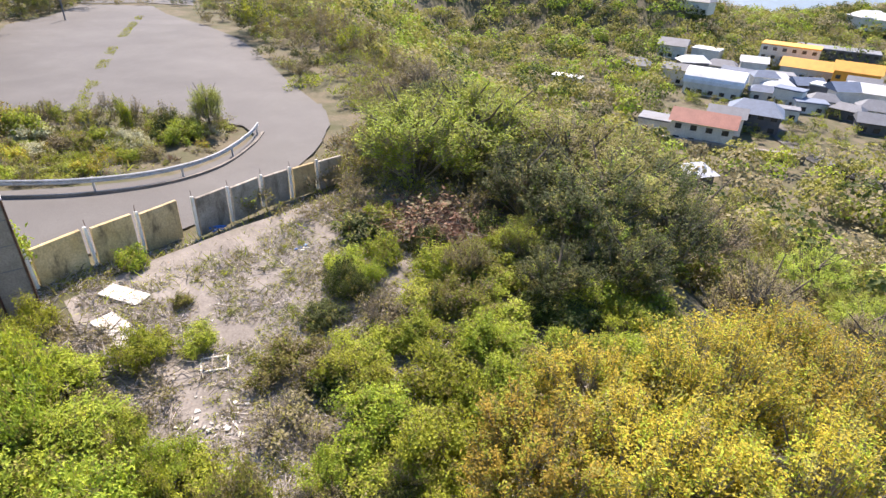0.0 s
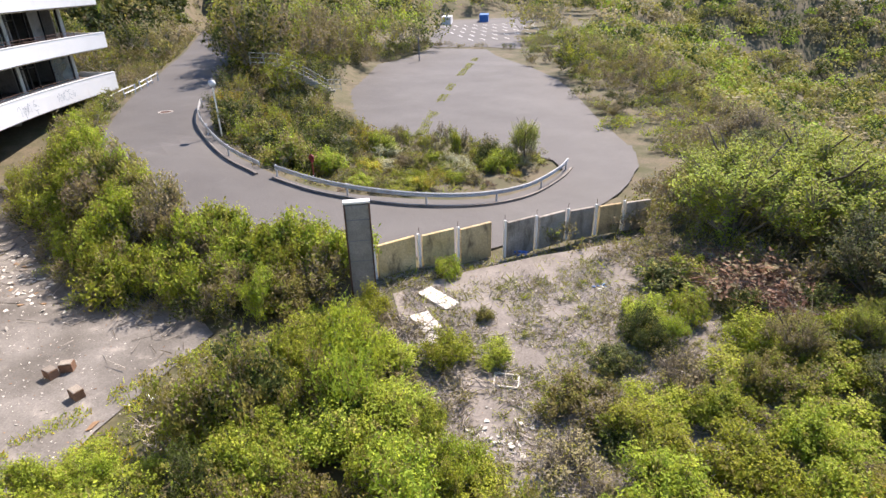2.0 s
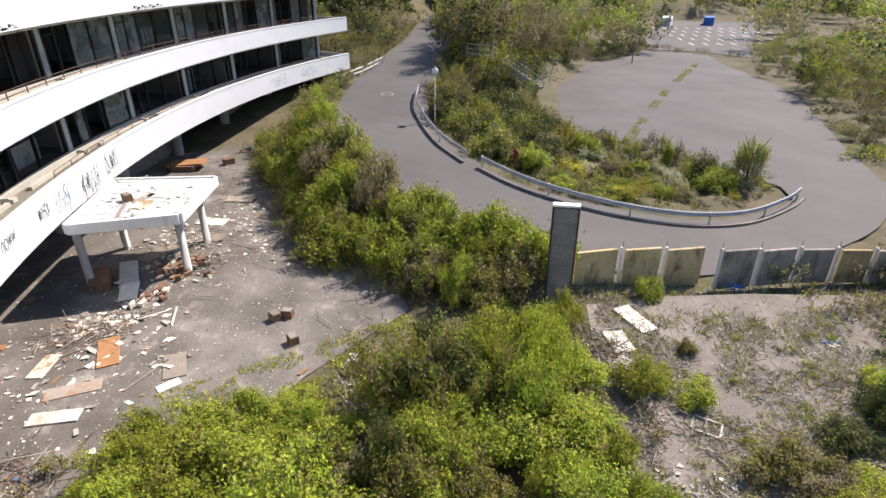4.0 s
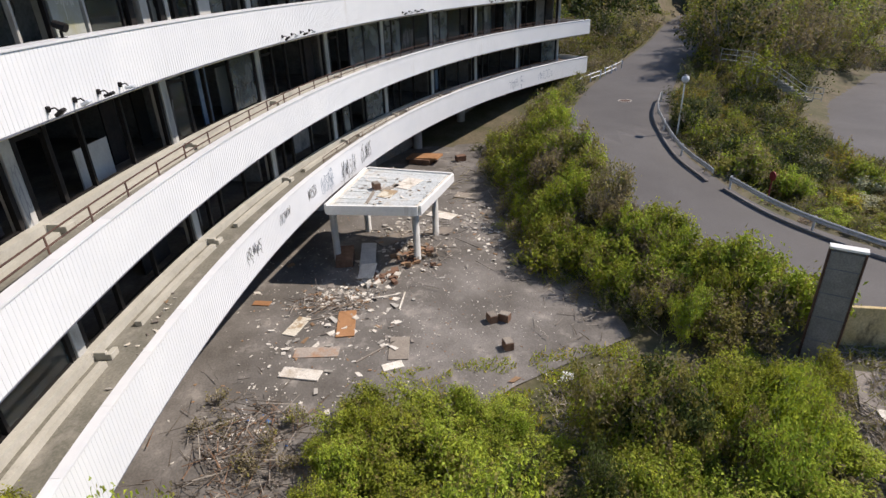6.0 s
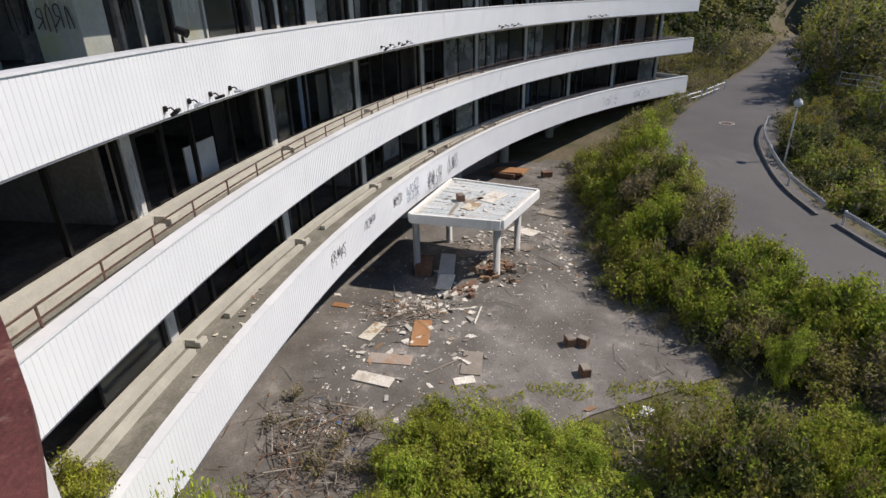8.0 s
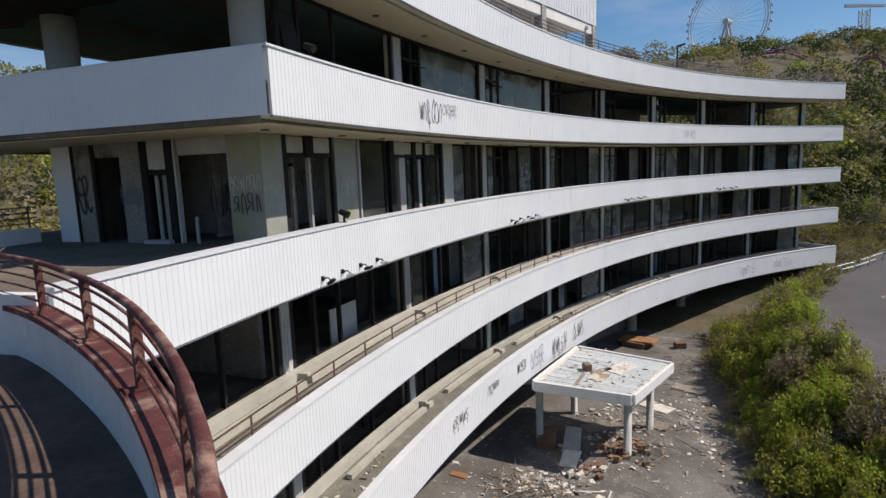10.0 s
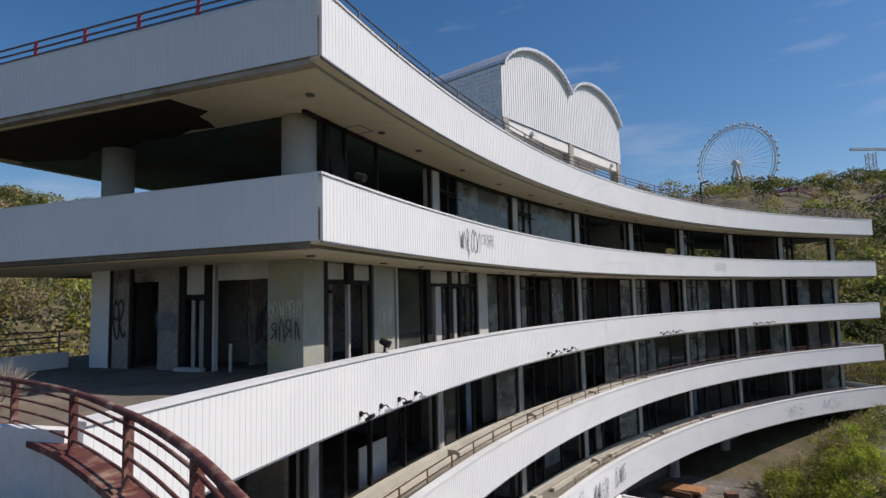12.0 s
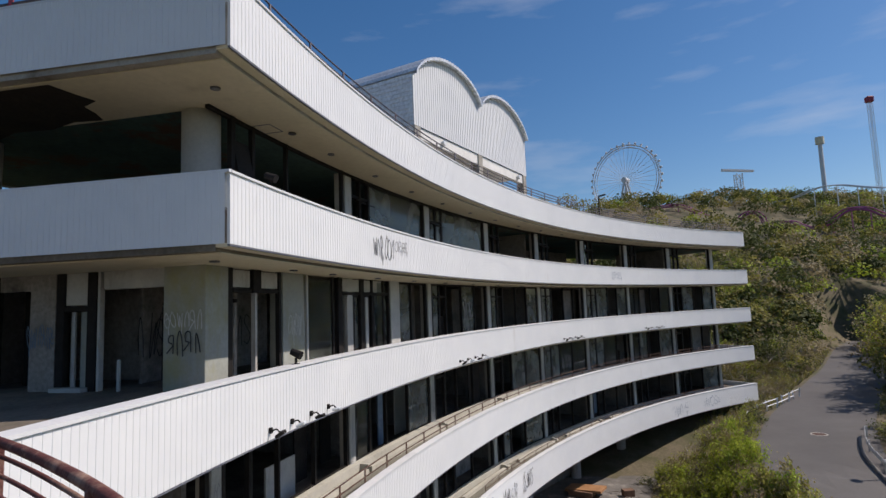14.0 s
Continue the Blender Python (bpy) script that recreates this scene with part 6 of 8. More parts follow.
# bushes at the foot of the rounded deck, one rooted on the balcony
for key, x, y, w, h, z in (("green", -11.2, -5.0, 1.1, 4.9, None), ("olive", -10.5, -4.7, 1.0, 4.6, None), ("olive", -11.9, -4.6, 1.0, 3.9, None), ("lime", *arc(-2.6, 0.65, 0)[:2], 0.75, 1.3, TOP["E"] - 0.42), ("olive", *arc(-3.4, 0.6, 0)[:2], 0.7, 1.1, TOP["E"] - 0.42)):
    put_shrub(key, x, y, w, h, q0, z)
# thicket beside the upper road and the steps
fill(lambda x, y: road_gap(x, y) > 4.4 and not in_lot(x, y) and y < 0.0 + 33.5 and x < -31.5, (-50, 21, -31, 34), 26, ["dark", "olive", "green", "yellow", "pale"], (1.1, 1.9), (1.6, 2.9), 15, 0.42)
fill(lambda x, y: road_gap(x, y) > 5 and not in_lot(x, y) and y < -0.9 * x - 0 and y > -0.55 * x, (-95, 34, -47, 80), 44, ["olive", "brown", "green", "dark", "brown"], (0.9, 1.4), (4.5, 8.0), 16, 1.6, "trees by the car park", True)
fill(lambda x, y: road_gap(x, y) > 4.6 and not in_lot(x, y) and y < -0.95 * x and y > -0.5 * x, (-95, 30, -42, 80), 90, ["olive", "dark", "brown", "green"], (1.2, 2.2), (1.2, 2.6), 23, 0.45)
fill(lambda x, y: not in_lot(x, y) and road_gap(x, y) > 6 and past_brink(x, y) < 0, (-125, 70, -60, 175), 46, ["dark", "olive", "brown", "green"], (1.0, 1.4), (6, 10), 17, 1.7, "trees by the car park", True)
fill(lambda x, y: 4.3 < road_gap(x, y) < 7.5 and not in_lot(x, y) and y > 0.0 - 0.56 * x + 3 and x < -54, (-112, 34, -54, 88), 46, ["olive", "green", "dark", "brown"], (0.9, 1.3), (6.5, 9.5), 27, 0.75, "trees by the car park", True)
fill(lambda x, y: 3.8 < road_gap(x, y) < 9 and y < -0.55 * x - 1.5 and x < -46 and (x + 4.7) ** 2 + (y - 55.2) ** 2 < 61 ** 2, (-90, 10, -46, 46), 70, ["olive", "brown", "dark", "green"], (0.8, 1.6), (0.7, 1.9), 28, 0.34, low=True)
# brush between the far end of the house and the upper road
def past_house(x, y):
    return -0.535 * (x + 59.7) + 0.845 * (y - 23.2)


fill(lambda x, y: 2.0 < past_house(x, y) < 26 and 4.3 < road_gap(x, y) < 16 and y < -0.5 * x, (-105, 14, -56, 62), 120, ["olive", "brown", "dark", "olive", "brown"], (0.9, 1.7), (0.9, 2.3), 63, 0.36, low=True)
# along the right edge of the car park
fill(lambda x, y: -7 < past_brink(x, y) < 8 and not in_lot(x, y) and road_gap(x, y) > 4.5, (-66, 34, -8, 105), 70, ["brown", "olive", "brown", "bare", "dark"], (1.2, 2.2), (1.4, 2.8), 18, 0.5)
put_tree("lime", -36.0, 68.5, 6.2, q1, 0.9)
put_tree("dark", -40.0, 74.0, 5.6, q1, 1.2)
put_tree("dark", -38.0, 71.0, 4.6, q1, 1.2)
# wooded slope down to the village
fill(lambda x, y: 4 < past_brink(x, y) < 62, (-60, 20, 60, 175), 400, ["olive", "brown", "olive", "dark", "brown", "green"], (1.1, 1.6), (2.8, 5.2), 19, 0.82, "trees on the slope", True)
fill(lambda x, y: 3 < past_brink(x, y) < 40, (-45, 14, 50, 110), 110, ["brown", "bare", "olive", "brown"], (1.4, 2.6), (1.4, 2.8), 20, 0.5)
# hillside behind and beyond the house
fill(lambda x, y: road_gap(x, y) > 5.5 and x < -62, (-150, -40, -62, 62), 280, ["olive", "dark", "brown", "dark", "olive", "green"], (1.1, 1.6), (3.0, 6.0), 21, 0.8, "trees on the hill", True)
fill(lambda x, y: (x + 4.7) ** 2 + (y - 55.2) ** 2 > 79 ** 2, (-62, -60, 12, -12), 60, ["olive", "brown", "brown", "green"], (1.1, 1.6), (6.5, 10), 22, 1.5, "trees on the hill", True)


# patterns that were never planted
for pool in TREE.values():
    for t in pool:
        if t.name not in used:
            for c in list(t.children):
                bpy.data.objects.remove(c)
            bpy.data.objects.remove(t)
q2 = random.Random(77)
under = []
while len(under) < 1300:
    x, y = q2.uniform(-75, 60), q2.uniform(14, 170)
    o = past_brink(x, y)
    if o < -3 or o > 75 or in_lot(x, y) or road_gap(x, y) < 4.6 or (o < 3 and y < 24):
        continue
    under.append((x, y, q2.uniform(1.3, 2.6), q2.uniform(0.6, 1.3), q2.choice(["brown", "olive", "lime", "olive", "green"]), 0.0))
while len(under) < 1600:
    x, y = q2.uniform(-150, -58), q2.uniform(-30, 95)
    if road_gap(x, y) < 4.8 or in_lot(x, y) or (x + 4.7) ** 2 + (y - 55.2) ** 2 < 76 ** 2 and y < 30 and x > -62:
        continue
    under.append((x, y, q2.uniform(1.4, 2.8), q2.uniform(0.6, 1.5), q2.choice(["brown", "olive", "dark", "dark"]), 0.0))
plant_mass("undergrowth", "low brown-green undergrowth covering the slope", under, 330, 54)
near_mass = [m for m in MASS if math.hypot(m[0], m[1]) < 95]
plant_mass("brushwood", "brown and green brush and low trees on the slopes", near_mass, 1350, 51)
plant_mass("weeds", "low tangled weeds and dry brush over bare soil", LOWS, 520, 53)
plant_mass("woodland", "mixed brown and green woodland further off", [m for m in MASS if math.hypot(m[0], m[1]) >= 95], 700, 52)


def far_woods(name, label, place, n, size, seed, mats, shares):
    """Far wooded hills: one mass of leaf clumps, crown beside crown."""
    rs = np.random.RandomState(seed)
    x, y = place(rs, n)
    z = land(x, y)
    r = size * rs.uniform(0.7, 1.4, n)
    k = 120
    d = rs.normal(0, 1, (n, k, 3))
    d /= np.linalg.norm(d, axis=2)[:, :, None]
    d[:, :, 2] = np.abs(d[:, :, 2]) * 1.0 - 0.1
    c = np.stack([x, y, z + r * 0.55], 1)[:, None, :] + d * r[:, None, None] * np.array([1, 1, 0.95]) * rs.uniform(0.75, 1.1, (n, k, 1))
    v = leaf_quads(rs, c.reshape(-1, 3), d.reshape(-1, 3) + np.array([0, 0, 0.3]), size * 0.23, 0.8, 0.5)
    f = np.arange(len(v)).reshape(-1, 4)
    tree_mat = rs.choice(len(mats), n, p=shares)
    return tagged(new(name, raw_mesh(name, v, f, mats, np.repeat(tree_mat, k))), label, "woods", kind="stuff")


def place_hill(rs, n):
    x = -104 - 350 * rs.uniform(0, 1, n * 2) ** 1.5
    y = rs.uniform(-160, 330, n * 2)
    keep = (y < 60 - 1.15 * (x + 60)) & (line_distance(x, y, ROAD_LINE)[0] > 6)
    near_ride = (x > -222) & (x < -182) & (y > 30) & (y < 125) & (rs.uniform(0, 1, len(x)) < 0.4)
    keep &= ~near_ride
    return x[keep][:n], y[keep][:n]


VILLAGE = [(17, 128), (28, 121), (62, 116), (78, 140), (96, 152), (112, 190), (112, 238), (90, 236), (70, 218), (38, 232), (36, 206), (34, 170), (19, 140)]


def place_valley(rs, n):
    x, y = rs.uniform(-280, 330, n * 4), rs.uniform(70, 440, n * 4)
    d, s = line_distance(x, y, BRINK)
    out = np.where(s < 0, d, -d)
    village = np.array([in_poly(a, b, VILLAGE) for a, b in zip(x, y)])
    e, _ = line_distance(x, y, np.array([(-27, 44), (-45, 57), (-60, 78), (-68, 88), (-104, 150)], float))
    ok = ((out > 45) | ((y > 112) & (e > 24))) & ~village & (land(x, y) > SEA + 1.0)
    return x[ok][:n], y[ok][:n]


def place_near_hill(rs, n):
    x, y = rs.uniform(-125, -58, n * 4), rs.uniform(-45, 75, n * 4)
    ok = (line_distance(x, y, ROAD_LINE)[0] > 6.5) & (np.hypot(x + 6.26, y - 57) > 79) & (lot_mask(x, y) < 0.05) & (y < -0.58 * x - 2)
    bx, by = rs.uniform(-75, 6, n * 4), rs.uniform(-120, -24, n * 4)
    back = (np.hypot(bx + 6.26, by - 57) > 82)
    return np.concatenate([x[ok][:n // 2], bx[back][:n // 2]]), np.concatenate([y[ok][:n // 2], by[back][:n // 2]])


def place_slope(rs, n):
    x, y = rs.uniform(-75, 175, n * 5), rs.uniform(45, 330, n * 5)
    d, s = line_distance(x, y, BRINK)
    out = np.where(s < 0, d, -d)
    clear = np.array([in_poly(a, b, VILLAGE) for a, b in zip(x, y)])
    for hx, hy, hr in ((25.3, 99.5, 7), (4.3, 172, 8), (26.1, 198, 8)):
        clear |= np.hypot(x - hx, y - hy) < hr
    ok = (out > 9) & ~clear & (lot_mask(x, y) < 0.05)
    return x[ok][:n], y[ok][:n]


WOODS = (["leaf_olive", "leaf_brown", "leaf_dark", "leaf_green"], [0.32, 0.20, 0.36, 0.12])
SPRING = (["leaf_olive", "leaf_brown", "leaf_green", "leaf_dark", "leaf_lime"], [0.40, 0.22, 0.18, 0.14, 0.06])
HILL = (["leaf_olive", "leaf_brown", "leaf_dark", "leaf_green"], [0.28, 0.16, 0.48, 0.08])
for fn, args, mix in ((place_near_hill, ("far_woods", "dense dark woods on the slopes beyond and behind the house", 1900, 2.0, 34), HILL), (place_hill, ("far_woods", "brown and green wooded hill under the fairground", 3900, 3.2, 31), HILL), (place_valley, ("far_woods", "wooded valley sides round the village and the shore", 2600, 3.6, 32), WOODS),
                      (place_slope, ("slope_woods", "olive and brown spring woods between the brink and the village", 3000, 2.5, 33), SPRING)):
    rs_ = np.random.RandomState(99)
    xx, yy = fn(rs_, args[2])
    far_woods(args[0], args[1], lambda rs, n, xx=xx, yy=yy: (xx[:n], yy[:n]), len(xx), args[3], args[4], *mix)


def blades(name, label, inside, box, n, h, seed, mats, shares, category="grass", lean=0.5, width=0.012):
    """Weeds, dry stalks and grass: one mass of thin blades."""
    rs = np.random.RandomState(seed)
    x, y = rs.uniform(box[0], box[2], n), rs.uniform(box[1], box[3], n)
    ok = inside(x, y)
    x, y = x[ok], y[ok]
    n = len(x)
    z = np.maximum(land(x, y), -1e9) + 0.02
    b = np.stack([x, y, z], 1)
    d = rs.normal(0, lean, (n, 3))
    d[:, 2] = rs.uniform(0.3, 1.0, n)
    tip = b + d * h * rs.uniform(0.4, 1.3, (n, 1))
    s = np.cross(d, rs.normal(0, 1, (n, 3)))
    s /= np.linalg.norm(s, axis=1)[:, None] + 1e-9
    w = width * rs.uniform(0.6, 1.6, (n, 1))
    v = np.stack([b - s * w, b + s * w, tip + s * w * 0.4, tip - s * w * 0.4], 1).reshape(-1, 3)
    me = raw_mesh(name, v, np.arange(len(v)).reshape(-1, 4), mats, rs.choice(len(mats), n, p=shares))
    return tagged(new(name, me), label, category, kind="stuff")


def patchy(x, y, scale, cut, seed):
    return np.array([noise.noise(Vector((a * scale, b * scale, seed))) for a, b in zip(x, y)]) > cut


blades("dry_weeds", "grey dry stalks and dead weeds on the yard", lambda x, y: patchy(x, y, 0.5, -0.12 - 0.0, 3.0) & (line_distance(x, y, ROAD_LINE)[0] > 4.4), (-17.5, 5, 2, 27), 120000, 0.2, 41, ["dead_twig", "leaf_brown", "leaf_olive", "leaf_lime"], [0.60, 0.12, 0.10, 0.18], lean=0.9)
blades("wild_grass", "green weeds and grass on the verges", lambda x, y: (line_distance(x, y, ROAD_LINE)[0] > 3.9) & (line_distance(x, y, ROAD_LINE)[0] < 9) & ~(lot_mask(x, y) > 0.6), (-80, 10, -8, 60), 60000, 0.38, 42, ["leaf_olive", "leaf_lime", "leaf_brown", "twig"], [0.35, 0.25, 0.25, 0.15], width=0.02)
blades("verge_grass", "dry grass and weeds along the upper road", lambda x, y: (line_distance(x, y, ROAD_LINE)[0] > 3.9) & (line_distance(x, y, ROAD_LINE)[0] < 8), (-112, 18, -56, 72), 90000, 0.6, 45, ["leaf_olive", "leaf_brown", "leaf_dark", "twig"], [0.35, 0.3, 0.15, 0.2], width=0.035)
blades("moss_edge", "low yellow-green weeds creeping over the forecourt edge", lambda x, y: patchy(x, y, 0.9, 0.0, 9.0), (-19.6, -1, -13, 9), 16000, 0.14, 43, ["leaf_lime", "leaf_yellow", "leaf_green"], [0.6, 0.2, 0.2], width=0.02)
JOINT = [(-34.5, 37.5), (-37.0, 41.3), (-42.0, 49.0), (-47.3, 57.5), (-53, 67.5), (-60, 80)]
jd = np.array(JOINT)
blades("joint_weeds", "green weeds in the joint of the car park", lambda x, y: (line_distance(x, y, jd)[0] < 0.45) & patchy(x, y, 0.22, -0.05, 5.0), (-61, 36, -33, 81), 150000, 0.22, 44, ["leaf_lime", "leaf_olive"], [0.6, 0.4], width=0.02)

# ---- road furniture ----
gr_line = [(-45.5, 23.6), (-41.8, 21.4), (-38.2, 19.8), (-33.6, 18.6), (-30.2, 18.6)]
gr_line2 = [(-29.3, 19.0), (-26.5, 19.75), (-24.0, 21.2), (-21.6, 23.4), (-19.8, 26.3), (-18.9, 29.9), (-19.1, 34.0), (-19.6, 36.3)]
for pts in (gr_line, gr_line2):
    gr = thing("guard_rail", "curved white steel guard rail, scuffed and rusting", "guard rail")
    ln = chain(pts, 0.5)
    prof = [(0.0, 0.46), (0.045, 0.50), (0.045, 0.56), (0.0, 0.60), (0.045, 0.64), (0.045, 0.70), (0.0, 0.74), (-0.012, 0.74), (-0.012, 0.46)]
    bm = bmesh.new()
    rows = []
    for i, p in enumerate(ln):
        d = ln[min(i + 1, len(ln) - 1)] - ln[max(i - 1, 0)]
        nr = np.array((d[1], -d[0])) / np.hypot(*d)
        zz = float(road_z(np.array([p[0]]), np.array([p[1]]))[0])
        rows.append([bm.verts.new((p[0] + nr[0] * o, p[1] + nr[1] * o, zz + h)) for o, h in prof])
    for a, b in zip(rows, rows[1:]):
        for j in range(len(prof)):
            bm.faces.new((a[j], a[(j + 1) % len(prof)], b[(j + 1) % len(prof)], b[j]))
    bm.faces.new(rows[0])
    bm.faces.new(rows[-1][::-1])
    part("beam", bm, "rail_white", gr)
    for p in ln[::8]:
        bm = bmesh.new()
        zz = float(road_z(np.array([p[0]]), np.array([p[1]]))[0])
        add_tube(bm, [(p[0] - 0.02, p[1] + 0.09, zz - 0.2), (p[0] - 0.02, p[1] + 0.09, zz + 0.72)], 0.06, 8)
        part("post", bm, "rail_white", gr)
    # kerb of stones in front
    kb = thing("planter_kerb", "low weathered concrete kerb at the foot of the planter", "kerb", kind="structure")
    bm = bmesh.new()
    rows = []
    for i, p in enumerate(ln):
        d = ln[min(i + 1, len(ln) - 1)] - ln[max(i - 1, 0)]
        nr = np.array((d[1], -d[0])) / np.hypot(*d)
        zz = float(road_z(np.array([p[0]]), np.array([p[1]]))[0])
        rows.append([bm.verts.new((p[0] + nr[0] * o, p[1] + nr[1] * o, zz + h)) for o, h in ((0.22, -0.1), (0.22, 0.10), (0.38, 0.10), (0.38, -0.1))])
    for a, b in zip(rows, rows[1:]):
        for j in range(4):
            bm.faces.new((a[j], a[(j + 1) % 4], b[(j + 1) % 4], b[j]))
    part("kerb", bm, "litter", kb)

post = thing("street_lamp", "white globe street lamp on a thin pole", "street lamp", Matrix.Translation((-37.1, 20.35, ground_at(-37.1, 20.35))))
ph = 5.3 - ground_at(-37.1, 20.35)
bm = bmesh.new()
add_tube(bm, [(0, 0, 0), (0, 0, ph - 0.3)], 0.06, 8, taper=0.045)
part("pole", bm, "steel", post)
bm = bmesh.new()
bmesh.ops.create_uvsphere(bm, u_segments=16, v_segments=10, radius=0.24, matrix=Matrix.Translation((0, 0, ph - 0.12)))
part("globe", mesh_of(bm, "globe", "tower_white", True), None, post)
bm = bmesh.new()
add_tube(bm, [(0, 0, ph - 0.36), (0, 0, ph - 0.27)], 0.14, 10)
add_tube(bm, [(0, 0, ph + 0.08), (0, 0, ph + 0.18)], 0.16, 10, taper=0.03)
part("cap", bm, "drip", post)
lp2 = thing("lot_pole", "thin bare pole at the edge of the car park", "pole", Matrix.Translation((-64.5, 70.5, LOT)))
bm = bmesh.new()
add_tube(bm, [(0, 0, 0), (0, 0, 3.6)], 0.09, 8)
part("pole", bm, "drip", lp2)
mh = thing("manhole", "round iron manhole cover in the road", "manhole", Matrix.Translation((-46.6, 21.2, float(road_z(np.array([-46.6]), np.array([21.2]))[0]))))
bm = bmesh.new()
add_tube(bm, [(0, 0, -0.05), (0, 0, 0.012)], 0.42, 20)
o = part("cover", bm, "rust_thin", mh)
bm = bmesh.new()
ring(bm, [(0.44, -0.05), (0.44, 0.015), (0.55, 0.015), (0.55, -0.05)], 0, 0, 0, 2 * math.pi, 24)
part("rim", bm, "concrete", mh)

# old block wall: ochre panels between thin posts
walls = thing("panel_wall", "row of stained ochre concrete wall panels between white posts", "wall")
WQ = random.Random(4)
PANELS_AT = [((-17.75, 15.95), (-17.2, 17.7), 0.90), ((-17.05, 18.05), (-16.45, 19.55), 0.80), ((-16.3, 19.85), (-15.65, 21.4), 0.68), ((-14.95, 21.75), (-14.4, 23.2), 0.70),
             ((-14.25, 23.45), (-13.7, 24.95), 0.58), ((-13.55, 25.25), (-12.85, 26.45), 0.50), ((-12.7, 26.75), (-12.0, 27.85), 0.46), ((-11.85, 28.1), (-11.05, 29.3), 0.44)]
for k, (a, b, topz) in enumerate(PANELS_AT):
    a, b = np.array(a), np.array(b)
    d = b - a
    turn_ = Matrix.Rotation(math.atan2(d[1], d[0]) + WQ.uniform(-0.03, 0.03), 4, 'Z')
    w = float(np.hypot(*d))
    bm = bmesh.new()
    add_box(bm, w, 0.16, topz - GROUND + 0.25, Matrix.Translation((*((a + b) / 2), GROUND - 0.25)) @ turn_, 0.02)
    part("wall_panel", bm, "wall_ochre" if k < 3 else "wall_grey" if k < 5 else "wall_ochre" if k == 6 else "wall_grey", walls, "stained ochre panel" if k < 3 else "")
    bm = bmesh.new()
    c = a - d / w * 0.14
    add_box(bm, 0.11, 0.13, topz - GROUND + 0.33, Matrix.Translation((c[0], c[1], GROUND - 0.2)) @ turn_ @ Matrix.Rotation(WQ.uniform(-0.03, 0.03), 4, 'Y'), 0.01)
    part("post", bm, "white_paint", walls)
    bm = bmesh.new()
    add_tube(bm, [(c[0], c[1], topz), (c[0] + WQ.uniform(-0.05, 0.05), c[1], topz + 0.42)], 0.012, 5)
    part("bar", bm, "rust_thin", walls)
sg = thing("sign_pylon", "tall grey sign pylon in a rusting frame", "sign", Matrix.Translation((-17.3, 14.65, GROUND)) @ Matrix.Rotation(0.86, 4, 'Z'))
bm = bmesh.new()
add_box(bm, 0.90, 0.24, 4.2, Matrix.Translation((0, 0, 0.02)), 0.01)
part("panel", bm, "cement", sg, "stained grey cement board")
for x in (-0.485, 0.485):
    bm = bmesh.new()
    add_box(bm, 0.06, 0.30, 4.3, Matrix.Translation((x, 0, 0)), 0.008)
    part("frame_side", bm, "rust_thin", sg, "rusting steel edge")
bm = bmesh.new()
add_box(bm, 1.04, 0.34, 0.08, Matrix.Translation((0, 0, 4.305)), 0.01)
part("frame_top", bm, "white_paint", sg)
for z in (0.9, 1.8, 2.7, 3.6):
    bm = bmesh.new()
    add_box(bm, 0.90, 0.256, 0.03, Matrix.Translation((0, 0, z)))
    part("seam", bm, "drip", sg)

# ---- litter on the forecourt and the yard ----
def slab_thing(name, label, category, x, y, w, d, h, mat, rot, tilt=0.0, z=GROUND + 0.05, group="", roll=0.0):
    ob = new(name)
    ob.matrix_world = Matrix.Translation((x, y, z)) @ Matrix.Rotation(rot, 4, 'Z') @ Matrix.Rotation(tilt, 4, 'X') @ Matrix.Rotation(roll, 4, 'Y')
    bm = bmesh.new()
    add_box(bm, w, d, h, None, min(0.008, h * 0.3))
    me = mesh_of(bm, name, mat)
    ob2 = new(name, me)
    ob2.matrix_world = ob.matrix_world
    bpy.data.objects.remove(ob)
    return tagged(ob2, label, category, group)


slab_thing("board", "flat orange-brown wooden door panel lying on the concrete", "board", -22.9, -1.35, 0.72, 1.85, 0.05, "board_orange", 1.50, group="boards")
slab_thing("board", "grey-brown board lying flat on concrete", "board", -20.85, 0.57, 0.75, 1.4, 0.04, "board_grey", 1.42, group="boards")
slab_thing("board", "peeling white board with a torn brown middle", "board", -23.1, -3.3, 0.55, 1.3, 0.04, "board_torn", 1.1, group="boards")
slab_thing("board", "rust-stained grey sheet lying on the concrete", "board", -21.2, -2.45, 0.62, 1.65, 0.03, "board_rusty", -0.15, group="boards")
slab_thing("board", "small orange board on the concrete", "board", -25.2, -4.9, 0.35, 0.75, 0.04, "board_orange", -0.3, group="boards")
slab_thing("board", "white sheet of board on the ground", "board", -19.85, 0.25, 0.4, 0.75, 0.03, "board_white", 0.2, group="boards")
slab_thing("board", "long white slab among the weeds", "board", -20.0, -2.95, 0.55, 1.45, 0.06, "board_white", -0.35, group="boards")
slab_thing("board", "white door leaning on a heap of rubbish", "board", -28.4, -0.25, 0.75, 2.9, 0.05, "board_pale", 1.5, 0.0, GROUND + 0.22, "boards", 0.06)
slab_thing("board", "crumpled white sheet over the end of a door", "board", -26.6, -0.35, 0.75, 1.0, 0.05, "board_white", 1.3, 0.25, GROUND + 0.35, "boards", -0.12)
slab_thing("cupboard", "dark brown cupboard lying on its back", "cupboard", -28.6, -1.35, 0.8, 1.6, 0.4, "box_brown", 1.5)
slab_thing("board", "pale bent sheet lying by the canopy", "board", -35.7, 6.2, 0.9, 1.7, 0.05, "board_grey", -0.6, group="boards")
